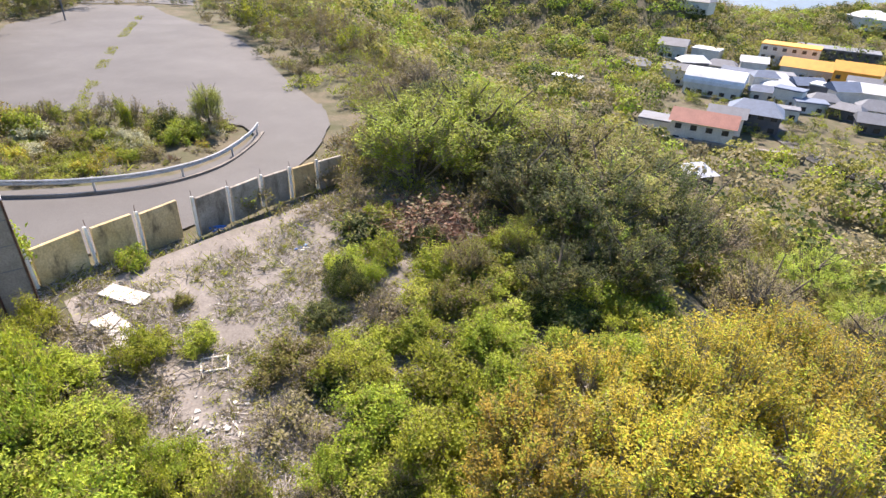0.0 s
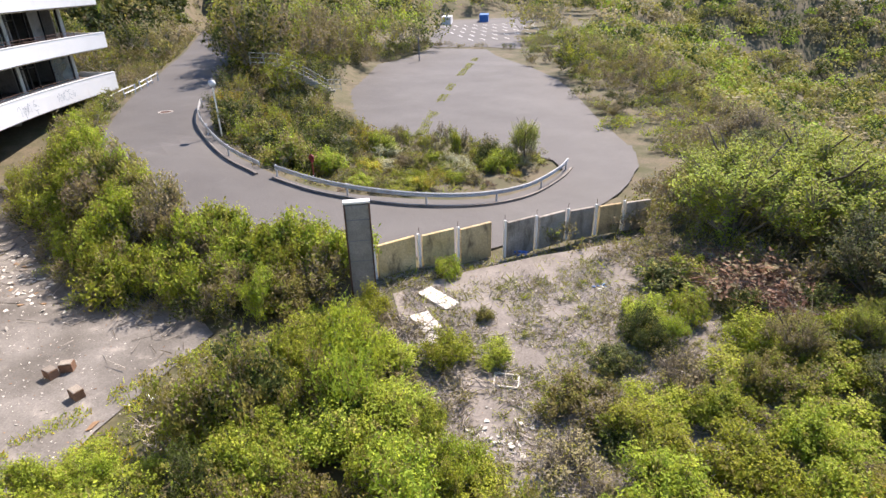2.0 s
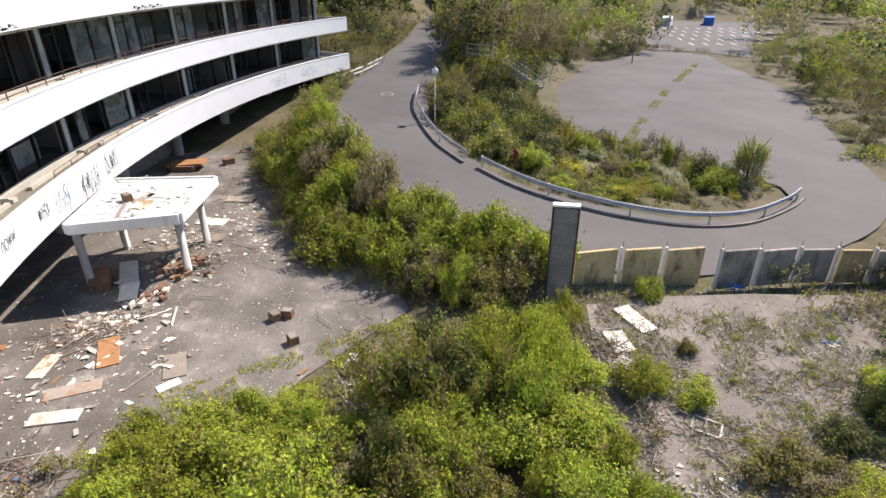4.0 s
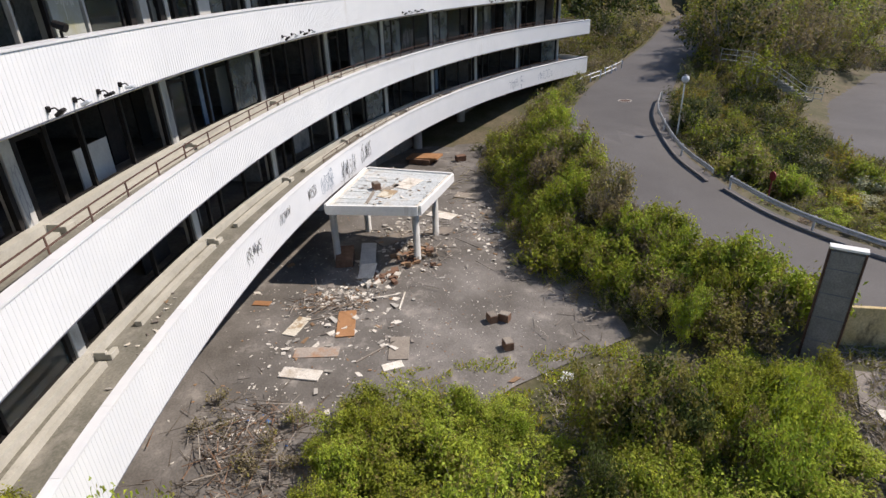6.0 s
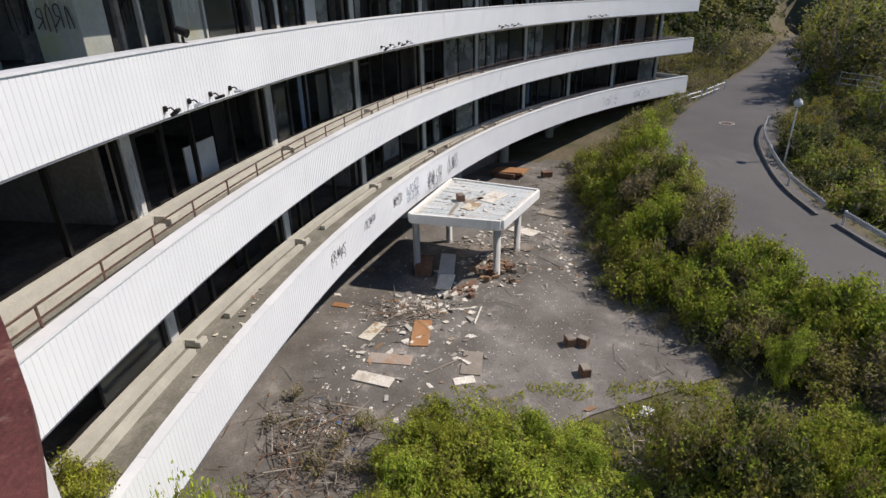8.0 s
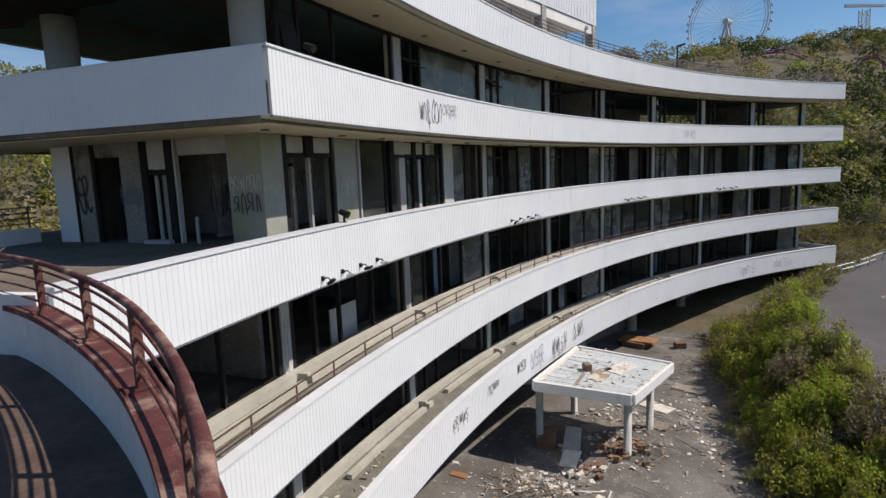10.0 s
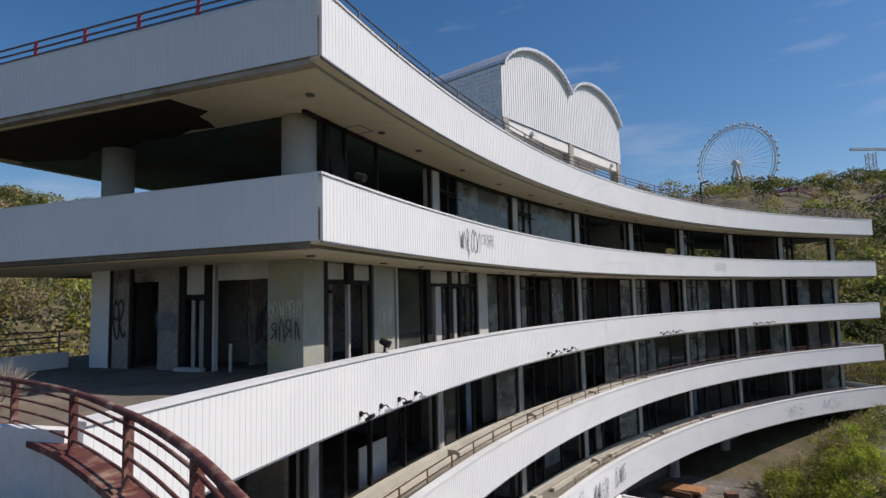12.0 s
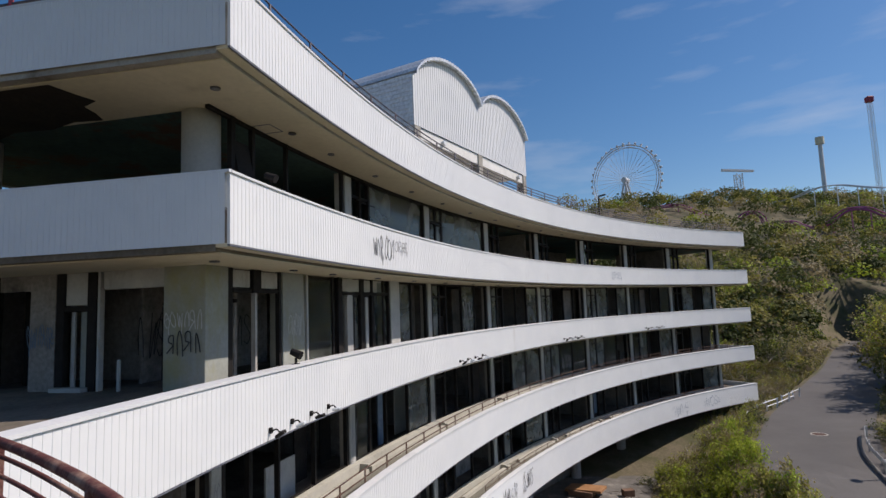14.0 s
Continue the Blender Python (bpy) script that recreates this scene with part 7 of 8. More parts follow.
slab_thing("board", "pale sheet lying by the canopy", "board", -33.1, 4.1, 0.9, 1.6, 0.05, "board_white", -0.7, group="boards")
slab_thing("board", "grey sheet lying under the canopy edge", "board", -31.0, 3.6, 0.9, 1.4, 0.05, "board_grey", -0.4, group="boards")
slab_thing("board", "grey sheet lying under the canopy", "board", -30.5, 1.2, 0.9, 2.0, 0.05, "board_grey", 0.5, group="boards")
slab_thing("table", "upturned brown table top on concrete", "table", -43.6, 4.5, 1.3, 2.4, 0.16, "board_orange", -0.5, 0.06, GROUND + 0.32)
slab_thing("box", "brown wooden box under a table top", "box", -43.3, 4.2, 0.9, 1.6, 0.36, "box_brown", -0.5)
slab_thing("box", "small dark box on the concrete", "box", -43.1, 7.1, 0.5, 0.7, 0.4, "box_brown", 0.2)
slab_thing("board", "broken white panel lying in the yard", "board", -14.75, 16.4, 0.75, 1.75, 0.05, "board_white", 1.45, 0.03, GROUND + 0.08, "boards")
slab_thing("board", "cracked white slab under dry weeds", "board", -14.0, 14.75, 0.8, 1.3, 0.06, "board_white", 1.15, 0.0, GROUND + 0.06, "boards")
slab_thing("board", "small cracked white slab in the yard", "board", -13.0, 14.1, 0.7, 0.8, 0.06, "board_white", 0.3, 0.0, GROUND + 0.06, "boards")


def crate(x, y, rot, label):
    ob = thing("crate", label, "crate", Matrix.Translation((x, y, GROUND + 0.05)) @ Matrix.Rotation(rot, 4, 'Z') @ Matrix.Scale(0.78, 4), "crates")
    bm = bmesh.new()
    add_box(bm, 0.55, 0.42, 0.4, None, 0.012)
    part("body", bm, "box_brown", ob)
    bm = bmesh.new()
    add_box(bm, 0.50, 0.37, 0.03, Matrix.Translation((0, 0, 0.402)), 0.006)
    part("lid", bm, "board_grey", ob, "pale dusty lid")
    for s in (-1, 1):
        bm = bmesh.new()
        add_box(bm, 0.03, 0.44, 0.05, Matrix.Translation((s * 0.2, 0, 0.18)))
        part("strap", bm, "rust_thin", ob)
    return ob


crate(-21.95, 4.35, 0.2, "rusty brown metal box, lid dusty, on the forecourt")
crate(-21.9, 4.85, 0.9, "rusty brown metal box lying beside another")
crate(-20.1, 4.5, 0.1, "small brown metal box on the forecourt")
crate(-29.35, 0.45, 0.3, "brown cardboard box on the canopy").location.z = CT - 0.03
slab_thing("board", "pale board on the canopy roof", "board", -29.7, 2.0, 0.9, 1.5, 0.04, "board_white", 0.9, 0, CT - 0.03, "boards")
slab_thing("board", "cream board on the canopy roof", "board", -28.5, 0.9, 0.7, 0.95, 0.04, "board_torn", 1.1, 0, CT - 0.025, "boards")
slab_thing("board", "brown board on the canopy roof", "board", -29.3, 1.1, 0.35, 1.1, 0.04, "board_grey", 0.7, 0, CT - 0.03, "boards")
slab_thing("board", "thin brown lath on the canopy roof", "board", -28.2, 0.1, 0.16, 1.5, 0.04, "board_grey", 1.3, 0, CT - 0.03, "boards")


def rubble(name, label, x, y, rx, ry, n, size, seed, mats, shares, z=GROUND + 0.045, flat=0.16):
    rs = np.random.RandomState(seed)
    c = np.stack([x + rs.normal(0, rx, n), y + rs.normal(0, ry, n), np.full(n, z)], 1)
    ln = size * rs.uniform(0.3, 1.6, (n, 1))
    a = rs.uniform(0, 6.28, n)
    u = np.stack([np.cos(a), np.sin(a), rs.normal(0, 0.12, n)], 1) * ln
    w = np.stack([-np.sin(a), np.cos(a), rs.normal(0, 0.12, n)], 1) * ln * rs.uniform(0.3, 0.9, (n, 1))
    t = np.array([0, 0, 1.0]) * ln * flat * rs.uniform(0.15, 1, (n, 1))
    c = c + np.array([0, 0, 1.0]) * (np.abs(u[:, 2:]) + np.abs(w[:, 2:])) * 0.5
    j = lambda: rs.uniform(0.35, 1.25, (n, 1))
    k = [c - u / 2 * j() - w / 2 * j(), c + u / 2 * j() - w / 2 * j(), c + u / 2 * j() + w / 2 * j(), c - u / 2 * j() + w / 2 * j()]
    v = np.stack(k + [p + t for p in k], 1).reshape(-1, 3)
    base = np.arange(n)[:, None, None] * 8
    f = (base + np.array([[4, 5, 6, 7], [0, 1, 5, 4], [1, 2, 6, 5], [2, 3, 7, 6], [3, 0, 4, 7]])[None]).reshape(-1, 4)
    return tagged(new(name, raw_mesh(name, v, f, mats, np.repeat(rs.choice(len(mats), n, p=shares), 5))), label, "rubble", kind="stuff")


def sticks(name, label, x, y, rx, ry, n, length, seed, mats, shares, z=GROUND + 0.05):
    """A loose heap of sticks, laths and branches."""
    rs = np.random.RandomState(seed)
    b = np.stack([x + rs.normal(0, rx, n), y + rs.normal(0, ry, n), z + np.abs(rs.normal(0, 0.10, n))], 1)
    a = rs.uniform(0, 6.28, n)
    d = np.stack([np.cos(a), np.sin(a), rs.normal(0.03, 0.13, n)], 1) * length * rs.uniform(0.3, 1.4, (n, 1))
    tip = b + d
    tip[:, 2] = np.maximum(tip[:, 2], z)
    v = stalks(rs, b, tip, 0.018)
    me = raw_mesh(name, v, np.arange(len(v)).reshape(-1, 4), mats, rs.choice(len(mats), n, p=shares))
    return tagged(new(name, me), label, "debris", kind="stuff")


sticks("broken_laths", "splintered wooden laths on the rubble heap", -24.4, -2.0, 0.4, 0.7, 90, 1.2, 71, ["twig", "board_grey", "board_brown"], [0.5, 0.3, 0.2])
sticks("dead_branches", "dead branches and dark leaf litter at the foot of the house", -16.4, -4.2, 1.3, 1.0, 520, 0.9, 72, ["bark", "twig", "leaf_rusty"], [0.5, 0.3, 0.2])
sticks("dead_branches", "dry grey branches beside the sign pylon", -13.2, 13.2, 1.6, 1.1, 700, 1.1, 73, ["twig", "bark"], [0.8, 0.2])
sticks("broken_laths", "laths and wire under the canopy", -30.2, 2.4, 1.8, 1.4, 120, 1.2, 74, ["twig", "board_grey", "bark"], [0.4, 0.3, 0.3])
sticks("dead_branches", "twigs strewn along the edge of the forecourt", -27, 7.4, 5.0, 0.7, 200, 0.7, 75, ["twig", "bark", "leaf_brown"], [0.5, 0.3, 0.2])
sticks("dead_branches", "twigs strewn along the edge of the forecourt", -38, 7.8, 3.5, 1.4, 300, 0.8, 76, ["twig", "bark", "leaf_brown"], [0.5, 0.3, 0.2])
sticks("dead_branches", "tangled heap of dead reddish-brown branches", -4.6, 24.4, 1.5, 0.9, 1300, 1.1, 77, ["leaf_rusty", "bark", "twig"], [0.5, 0.25, 0.25], z=GROUND + 0.7)
rubble("rubble", "brown heap of rubbish round the foot of a canopy pillar", -28.3, 2.1, 0.45, 0.45, 160, 0.24, 31, ["box_brown", "board_grey", "bark", "board_brown"], [0.3, 0.3, 0.2, 0.2], flat=0.7)
rubble("rubble", "torn white sheets and rubbish beside a fallen cupboard", -26.3, 0.2, 0.35, 0.4, 60, 0.30, 32, ["board_white", "box_brown", "board_grey"], [0.45, 0.3, 0.25], flat=0.5)
MIX = (["board_white", "concrete", "board_brown", "litter"], [0.5, 0.22, 0.13, 0.15])
rubble("rubble", "heap of broken plaster and splintered boards", -24.9, -1.7, 0.6, 0.8, 300, 0.15, 1, *MIX, flat=0.25)
rubble("rubble", "plaster crumbs scattered over the concrete", -25, 0.5, 5.0, 3.2, 900, 0.055, 2, *MIX)
rubble("rubble", "plaster crumbs scattered over the concrete", -23, -3.2, 3.2, 1.4, 240, 0.09, 3, *MIX)
rubble("rubble", "broken sheets and wood under the canopy", -30.5, 2.2, 1.8, 1.5, 260, 0.20, 4, *MIX, flat=0.2)
rubble("rubble", "crumbs and scraps beside the canopy", -32, 6.0, 2.4, 0.8, 160, 0.18, 5, *MIX)
rubble("rubble", "dust, crumbs and leaf litter over the forecourt", -24, 2.0, 6.5, 3.6, 2600, 0.05, 12, ["board_white", "concrete", "litter", "leaf_rusty"], [0.25, 0.3, 0.25, 0.2])
rubble("rubble", "torn sheets and plaster by the boards", -23.5, -1.2, 2.6, 1.6, 150, 0.26, 13, *MIX, flat=0.06)
rubble("rubble", "pale stones and scraps in the yard", -10, 15.5, 2.8, 3.4, 320, 0.065, 6, *MIX)
rubble("rubble", "heap of white rubble in the yard", -8.0, 11.6, 0.6, 0.6, 60, 0.13, 7, ["board_white", "concrete"], [0.5, 0.5], flat=0.35)
rubble("rubble", "litter on the balcony", -18, -6.15, 1.6, 0.12, 40, 0.12, 8, *MIX, z=TOP["E"] - 0.41)
rubble("rubble", "scraps on the canopy roof", -29.4, 1.1, 1.1, 1.0, 120, 0.14, 9, *MIX, z=CT - 0.03)
rubble("rubble", "rubbish among twigs at the foot of the house", -17.6, -4.4, 1.0, 0.9, 300, 0.10, 10, ["board_white", "board_brown", "twig", "blue"], [0.35, 0.2, 0.4, 0.05])
for nm, x, y, n, lab in (("blue_sheet", -14.3, 22.0, 14, "crumpled blue plastic sheet"), ("blue_sheet", -9.9, 21.35, 10, "crumpled blue and white plastic"), ("blue_sheet", -15.3, -1.9, 12, "torn pale blue tarpaulin")):
    rubble(nm, lab, x, y, 0.16, 0.16, n, 0.20, n, ["blue", "board_white"], [0.7, 0.3], flat=0.25)
rubble("white_bag", "torn white plastic bag caught in the weeds", -17.9, 5.9, 0.08, 0.08, 9, 0.28, 9, ["roof_white"], [1.0], flat=0.5)
wf = thing("window_frame", "empty white window frame lying on the ground", "frame", Matrix.Translation((-9.6, 13.8, GROUND + 0.06)) @ Matrix.Rotation(0.5, 4, 'Z'))
for x, y, w, d in ((0, 0.32, 0.85, 0.05), (0, -0.32, 0.85, 0.05), (0.40, 0, 0.05, 0.58), (-0.40, 0, 0.05, 0.58)):
    bm = bmesh.new()
    add_box(bm, w, d, 0.05, Matrix.Translation((x, y, 0)), 0.006)
    part("bar", bm, "board_white", wf)
for k, (x, y, rot, ln) in enumerate(((-24.2, 1.0, 1.3, 1.4), (-24.7, 0.35, 0.1, 1.1), (-20.8, -0.3, 0.6, 1.8), (-23.6, -1.9, 0.2, 2.2), (-24.2, -1.4, 0.5, 2.0))):
    slab_thing("plank", "thin loose strip of wood", "plank", x, y, 0.07, ln, 0.04, "board_white" if k < 2 else "board_grey", rot, group="planks")
# bay lines of the far car park and the island
lines = []
lq = np.array((0.60, 0.80)); lr = np.array((-0.80, 0.60))
for row in range(5):
    for k in range(14):
        p = np.array((-76.0, 99.0)) + lq * (2.6 * k) * 1.0 + lr * (row * 8.0) + lr * 0.0
        bm = bmesh.new()
        add_box(bm, 0.22, 3.6, 0.006, Matrix.Translation((p[0], p[1], LOT + 0.032)) @ Matrix.Rotation(math.atan2(lr[1], lr[0]) - math.pi / 2, 4, 'Z'))
        lines.append(bm)
ll = thing("bay_lines", "white painted parking bay lines", "road marking", kind="structure")
for bm in lines:
    part("bay_line", bm, "line", ll)
for nm, x, y, mat, lab in (("container", -106, 128, "roof_white", "pale green container at the edge of the car park"), ("container", -101, 138, "blue", "blue container at the edge of the car park")):
    slab_thing(nm, lab, "container", x, y, 2.4, 7.0, 1.9, mat, 0.6, z=LOT)
# white stair rail beside the upper road
sr = thing("stair_rail", "white steel stair railing going down to the car park", "railing")
sp = [Vector((-53.5, 33.6, 4.6)), Vector((-50.8, 34.9, 4.55)), Vector((-49.2, 36.6, 3.3)), Vector((-47.6, 38.2, 1.9)), Vector((-46.6, 39.0, 1.9))]
for h in (0.0, -0.45, -0.9):
    bm = bmesh.new()
    add_tube(bm, [p + Vector((0, 0, h)) for p in sp], 0.03, 6)
    part("rail", bm, "rail_white", sr)
for i in range(9):
    u = i / 8 * 4
    k = min(3, int(u))
    p = sp[k].lerp(sp[k + 1], u - k)
    bm = bmesh.new()
    add_tube(bm, [p, p - Vector((0, 0, 1.1))], 0.028, 6)
    part("post", bm, "rail_white", sr)
for i in range(12):
    p = sp[1].lerp(sp[3], i / 11)
    bm = bmesh.new()
    add_box(bm, 1.2, 0.3, 0.2, Matrix.Translation((p.x - 0.5, p.y + 0.5, p.z - 1.35)) @ Matrix.Rotation(0.8, 4, 'Z'))
    part("step", bm, "concrete", sr)
fn = thing("fence", "broken white wooden fence along the verge of the road", "fence")
fl = chain([(-45.5, 13.2), (-49, 15.9), (-53, 19.2), (-57, 23.5), (-62, 28.0)], 1.6)
for i, p in enumerate(fl):
    z = ground_at(*p)
    bm = bmesh.new()
    add_box(bm, 0.09, 0.09, 1.0, Matrix.Translation((p[0], p[1], z - 0.1)) @ Matrix.Rotation(0.1 * math.sin(i * 3), 4, 'X'))
    part("post", bm, "tower_white", fn)
    if i + 1 < len(fl):
        r = fl[i + 1]
        z2 = ground_at(*r)
        for h in (0.4, 0.78):
            if (i + int(h * 10)) % 5 == 0:
                continue
            bm = bmesh.new()
            add_tube(bm, [(p[0], p[1], z + h), (r[0], r[1], z2 + h)], 0.045, 4)
            part("slat", bm, "tower_white", fn)
rd_ = thing("hydrant_sign", "small red sign and broken white railing by the planter", "sign", Matrix.Translation((-30.6, 22.6, ground_at(-30.6, 22.6))))
bm = bmesh.new()
add_tube(bm, [(0, 0, 0), (0, 0, 1.7)], 0.04, 6)
add_tube(bm, [(0, -0.03, 1.55), (0, 0.03, 1.55)], 0.26, 14)
part("sign_post", bm, "tower_red", rd_)
for k in range(4):
    bm = bmesh.new()
    add_tube(bm, [(-0.9 + 0.6 * k, -0.7, -0.1), (-0.9 + 0.6 * k, -0.7, 0.75)], 0.03, 6)
    part("rail_post", bm, "tower_white", rd_)
bm = bmesh.new()
add_tube(bm, [(-0.9, -0.7, 0.75), (0.9, -0.7, 0.6)], 0.03, 6)
part("rail", bm, "tower_white", rd_)


# ---- village, shore, fairground ----
def house(x, y, w, d, h, wall_mat, roof_mat, rot, kind_, label, storeys=1):
    z = ground_at(x, y) - 0.4
    ob = thing("house", label, "house", Matrix.Translation((x, y, z)) @ Matrix.Rotation(rot, 4, 'Z'), "village houses")
    bm = bmesh.new()
    add_box(bm, w, d, h)
    part("wall", bm, wall_mat, ob)
    bm = bmesh.new()
    if kind_ == "flat":
        add_box(bm, w + 0.4, d + 0.4, 0.35, Matrix.Translation((0, 0, h + 0.01)))
    elif kind_ == "dome":
        rows = []
        for i in range(13):
            a = math.pi * i / 12
            rows.append([bm.verts.new((s * (w / 2 + 0.4), -math.cos(a) * (d / 2 + 0.3), h + math.sin(a) * d * 0.28)) for s in (-1, 1)])
        for a, b in zip(rows, rows[1:]):
            bm.faces.new((a[0], a[1], b[1], b[0]))
        bm.faces.new([r[0] for r in rows])
        bm.faces.new([r[1] for r in rows][::-1])
    else:
        e, rr = 0.6, min(d * 0.32, 2.4)
        hip = d * 0.35 if kind_ == "hip" else 0.0
        lo = [bm.verts.new(v) for v in ((-w / 2 - e, -d / 2 - e, h), (w / 2 + e, -d / 2 - e, h), (w / 2 + e, d / 2 + e, h), (-w / 2 - e, d / 2 + e, h))]
        t0, t1 = bm.verts.new((-w / 2 - e + hip, 0, h + rr)), bm.verts.new((w / 2 + e - hip, 0, h + rr))
        for f in ((lo[0], lo[1], t1, t0), (lo[2], lo[3], t0, t1), (lo[1], lo[2], t1), (lo[3], lo[0], t0), (lo[3], lo[2], lo[1], lo[0])):
            bm.faces.new(f)
    part("roof", bm, roof_mat, ob)
    nwin = max(2, int(w / 2.6))
    for st in range(storeys):
        for k in range(nwin):
            bm = bmesh.new()
            add_box(bm, 1.3, 0.08, 1.1, Matrix.Translation((-w / 2 + w * (k + 0.5) / nwin, -d / 2 - 0.03, 0.9 + 2.7 * st)))
            part("window", bm, "pane_dark", ob)
    return ob


house(32.9, 128.6, 12.4, 6.5, 5.2, "house_white", "roof_red", -0.30, "gable", "long two-storey house with a faded red roof and balconies", 2)
house(24.4, 134.6, 7.2, 6, 3.4, "house_white", "roof_grey", -0.3, "flat", "low pale workshop beside the retaining wall")
house(47.6, 144.5, 11, 8.5, 4.6, "house_dark", "roof_blue", -0.3, "hip", "dark tiled house on a stone wall", 2)
house(40.2, 139.5, 7.5, 5.5, 4.4, "house_white", "roof_grey", -0.3, "gable", "grey-roofed house beside the red-roofed one", 1)
house(45.9, 178, 15, 12, 3.6, "house_white", "roof_white", -0.35, "dome", "white arched warehouse in the village")
house(80, 226, 18, 9, 8.0, "house_white", "orange", -0.4, "flat", "cream three-storey block with an orange-yellow roof", 3)
house(82, 211, 16, 9, 4, "house_white", "orange", -0.4, "gable", "low hall with an orange-yellow roof")
house(102.6, 245, 27, 10, 5, "house_dark", "roof_grey", -0.35, "flat", "long dark flat-roofed hall by the trees", 2)
house(90.9, 199, 12, 8, 6, "orange", "orange", -0.4, "gable", "bright orange block in the village", 2)
house(25.3, 99.5, 6, 5, 3.0, "house_dark", "roof_white", 0.5, "hip", "small house with a pale hipped roof among trees")
house(4.3, 173, 8.3, 4, 2.6, "house_white", "roof_white", -0.3, "flat", "white shed roof among trees")
house(26.1, 199, 8.2, 6, 3.0, "house_white", "roof_grey", -0.2, "hip", "pale house among trees above the village")
vq = random.Random(12)
for x, y, w in ((41.2, 226, 9), (43.5, 201, 8.4), (54.4, 208, 8.7), (58.2, 174.5, 7), (64.1, 181, 7.5), (63.3, 170, 7), (73.9, 189, 8), (67.1, 165.5, 7.5), (75.4, 178.5, 7.5), (78.7, 176, 8), (84.5, 176, 9.3), (82.9, 164, 9), (76.8, 150.5, 8), (56, 195, 8.2), (64.1, 209, 7.5), (52.6, 224, 9), (130.4, 293, 13), (135.4, 290, 13), (53.7, 269, 14), (14.9, 287, 9.7), (29, 380, 10), (38, 357, 12), (15.6, 382, 10), (4.3, 356, 12), (74.6, 161, 6.5), (58.4, 155.5, 5.5), (36.1, 187, 6.5), (70, 200, 8), (66, 192, 8), (72, 170, 6.5), (95, 186, 9), (97, 172, 9), (88, 187, 7.5), (61, 186, 6.5), (84, 153, 7.5)):
    k = vq.choice(["gable", "hip", "hip", "gable", "flat"])
    rm = vq.choice(["roof_grey", "roof_blue", "roof_grey", "roof_white", "roof_grey", "roof_white"])
    house(x, y, w, w * vq.uniform(0.62, 0.8), vq.choice([3.0, 4.8]), vq.choice(["house_white", "house_white", "house_dark"]), rm, vq.uniform(-0.7, 0.3), k, {"gable": "village house with a gabled tile roof", "hip": "village house with a hipped tile roof", "flat": "pale flat-roofed village house"}[k])
garden = [(vq.uniform(16, 114), vq.uniform(114, 240), vq.uniform(1.4, 3.0), vq.uniform(1.2, 3.2), vq.choice(["green", "olive", "lime", "dark"]), 0.0) for i in range(520)]
plant_mass("garden_shrubs", "hedges, garden trees and grass between the village houses", [g for g in garden if in_poly(g[0], g[1], VILLAGE)], 300, 55)
strip("road_village", chain([(56, 172), (54.4, 160), (53.2, 148), (53.4, 136), (55.6, 124), (60.6, 115), (69, 104)], 4), 2.6, land, "asphalt", "narrow pale village road running downhill", 0.25)
bm = bmesh.new()
add_box(bm, 40, 1.0, 2.6, Matrix.Translation((32, 124.6, VALLEY - 1.0)) @ Matrix.Rotation(-0.16, 4, 'Z'), 0.05)
tagged(part("retaining_wall", bm, "wall_grey"), "dark stone retaining wall below the houses", "wall", kind="structure")

br = thing("suspension_bridge", "blue-grey suspension bridge over the strait", "bridge")
b0, b1 = Vector((60, 1250, 22)), Vector((1500, 2050, 22))
bd = b1 - b0
bm = bmesh.new()
mb = Matrix.Translation((b0 + b1) / 2) @ Matrix.Rotation(math.atan2(bd.y, bd.x), 4, 'Z')
add_box(bm, bd.length, 24, 3, mb)
add_box(bm, bd.length, 24, 3, mb @ Matrix.Translation((0, 0, -12)))
for i in range(90):
    add_box(bm, 2.0, 24, 10, mb @ Matrix.Translation((-bd.length / 2 + bd.length * i / 89, 0, -9)))
part("deck", bm, "bridge", br)
for u in (0.10, 0.62):
    bm = bmesh.new()
    for s in (-13, 13):
        add_box(bm, 9, 7, 190, mb @ Matrix.Translation(((u - 0.5) * bd.length, s, -56)))
    for z in (60, 120):
        add_box(bm, 6, 26, 7, mb @ Matrix.Translation(((u - 0.5) * bd.length, 0, z)))
    part("tower", bm, "bridge", br)
bm = bmesh.new()
add_tube(bm, [b0 + bd * (0.10 + 0.52 * i / 20) + Vector((0, 0, 20 + 110 * (2 * i / 20 - 1) ** 2)) for i in range(21)], 1.6, 5)
part("cable", bm, "bridge", br)
for k, (x, y, w, h) in enumerate(((500, 2600, 420, 60), (1300, 2700, 500, 75), (2100, 3200, 700, 90), (-100, 2300, 520, 90), (-600, 2000, 600, 110))):
    bm = bmesh.new()
    bmesh.ops.create_uvsphere(bm, u_segments=28, v_segments=14, radius=1.0)
    for v in bm.verts:
        f = 1 + 0.25 * noise.noise(v.co * 2.2 + Vector((k, 0, 0)))
        v.co = Vector((x + v.co.x * w * f, y + v.co.y * w * 0.45 * f, SEA - 5 + max(-0.1, v.co.z) * h * f))
    tagged(part("island", bm, "leaf_dark", None, "", True), "dark wooded island in the strait", "island", kind="structure")


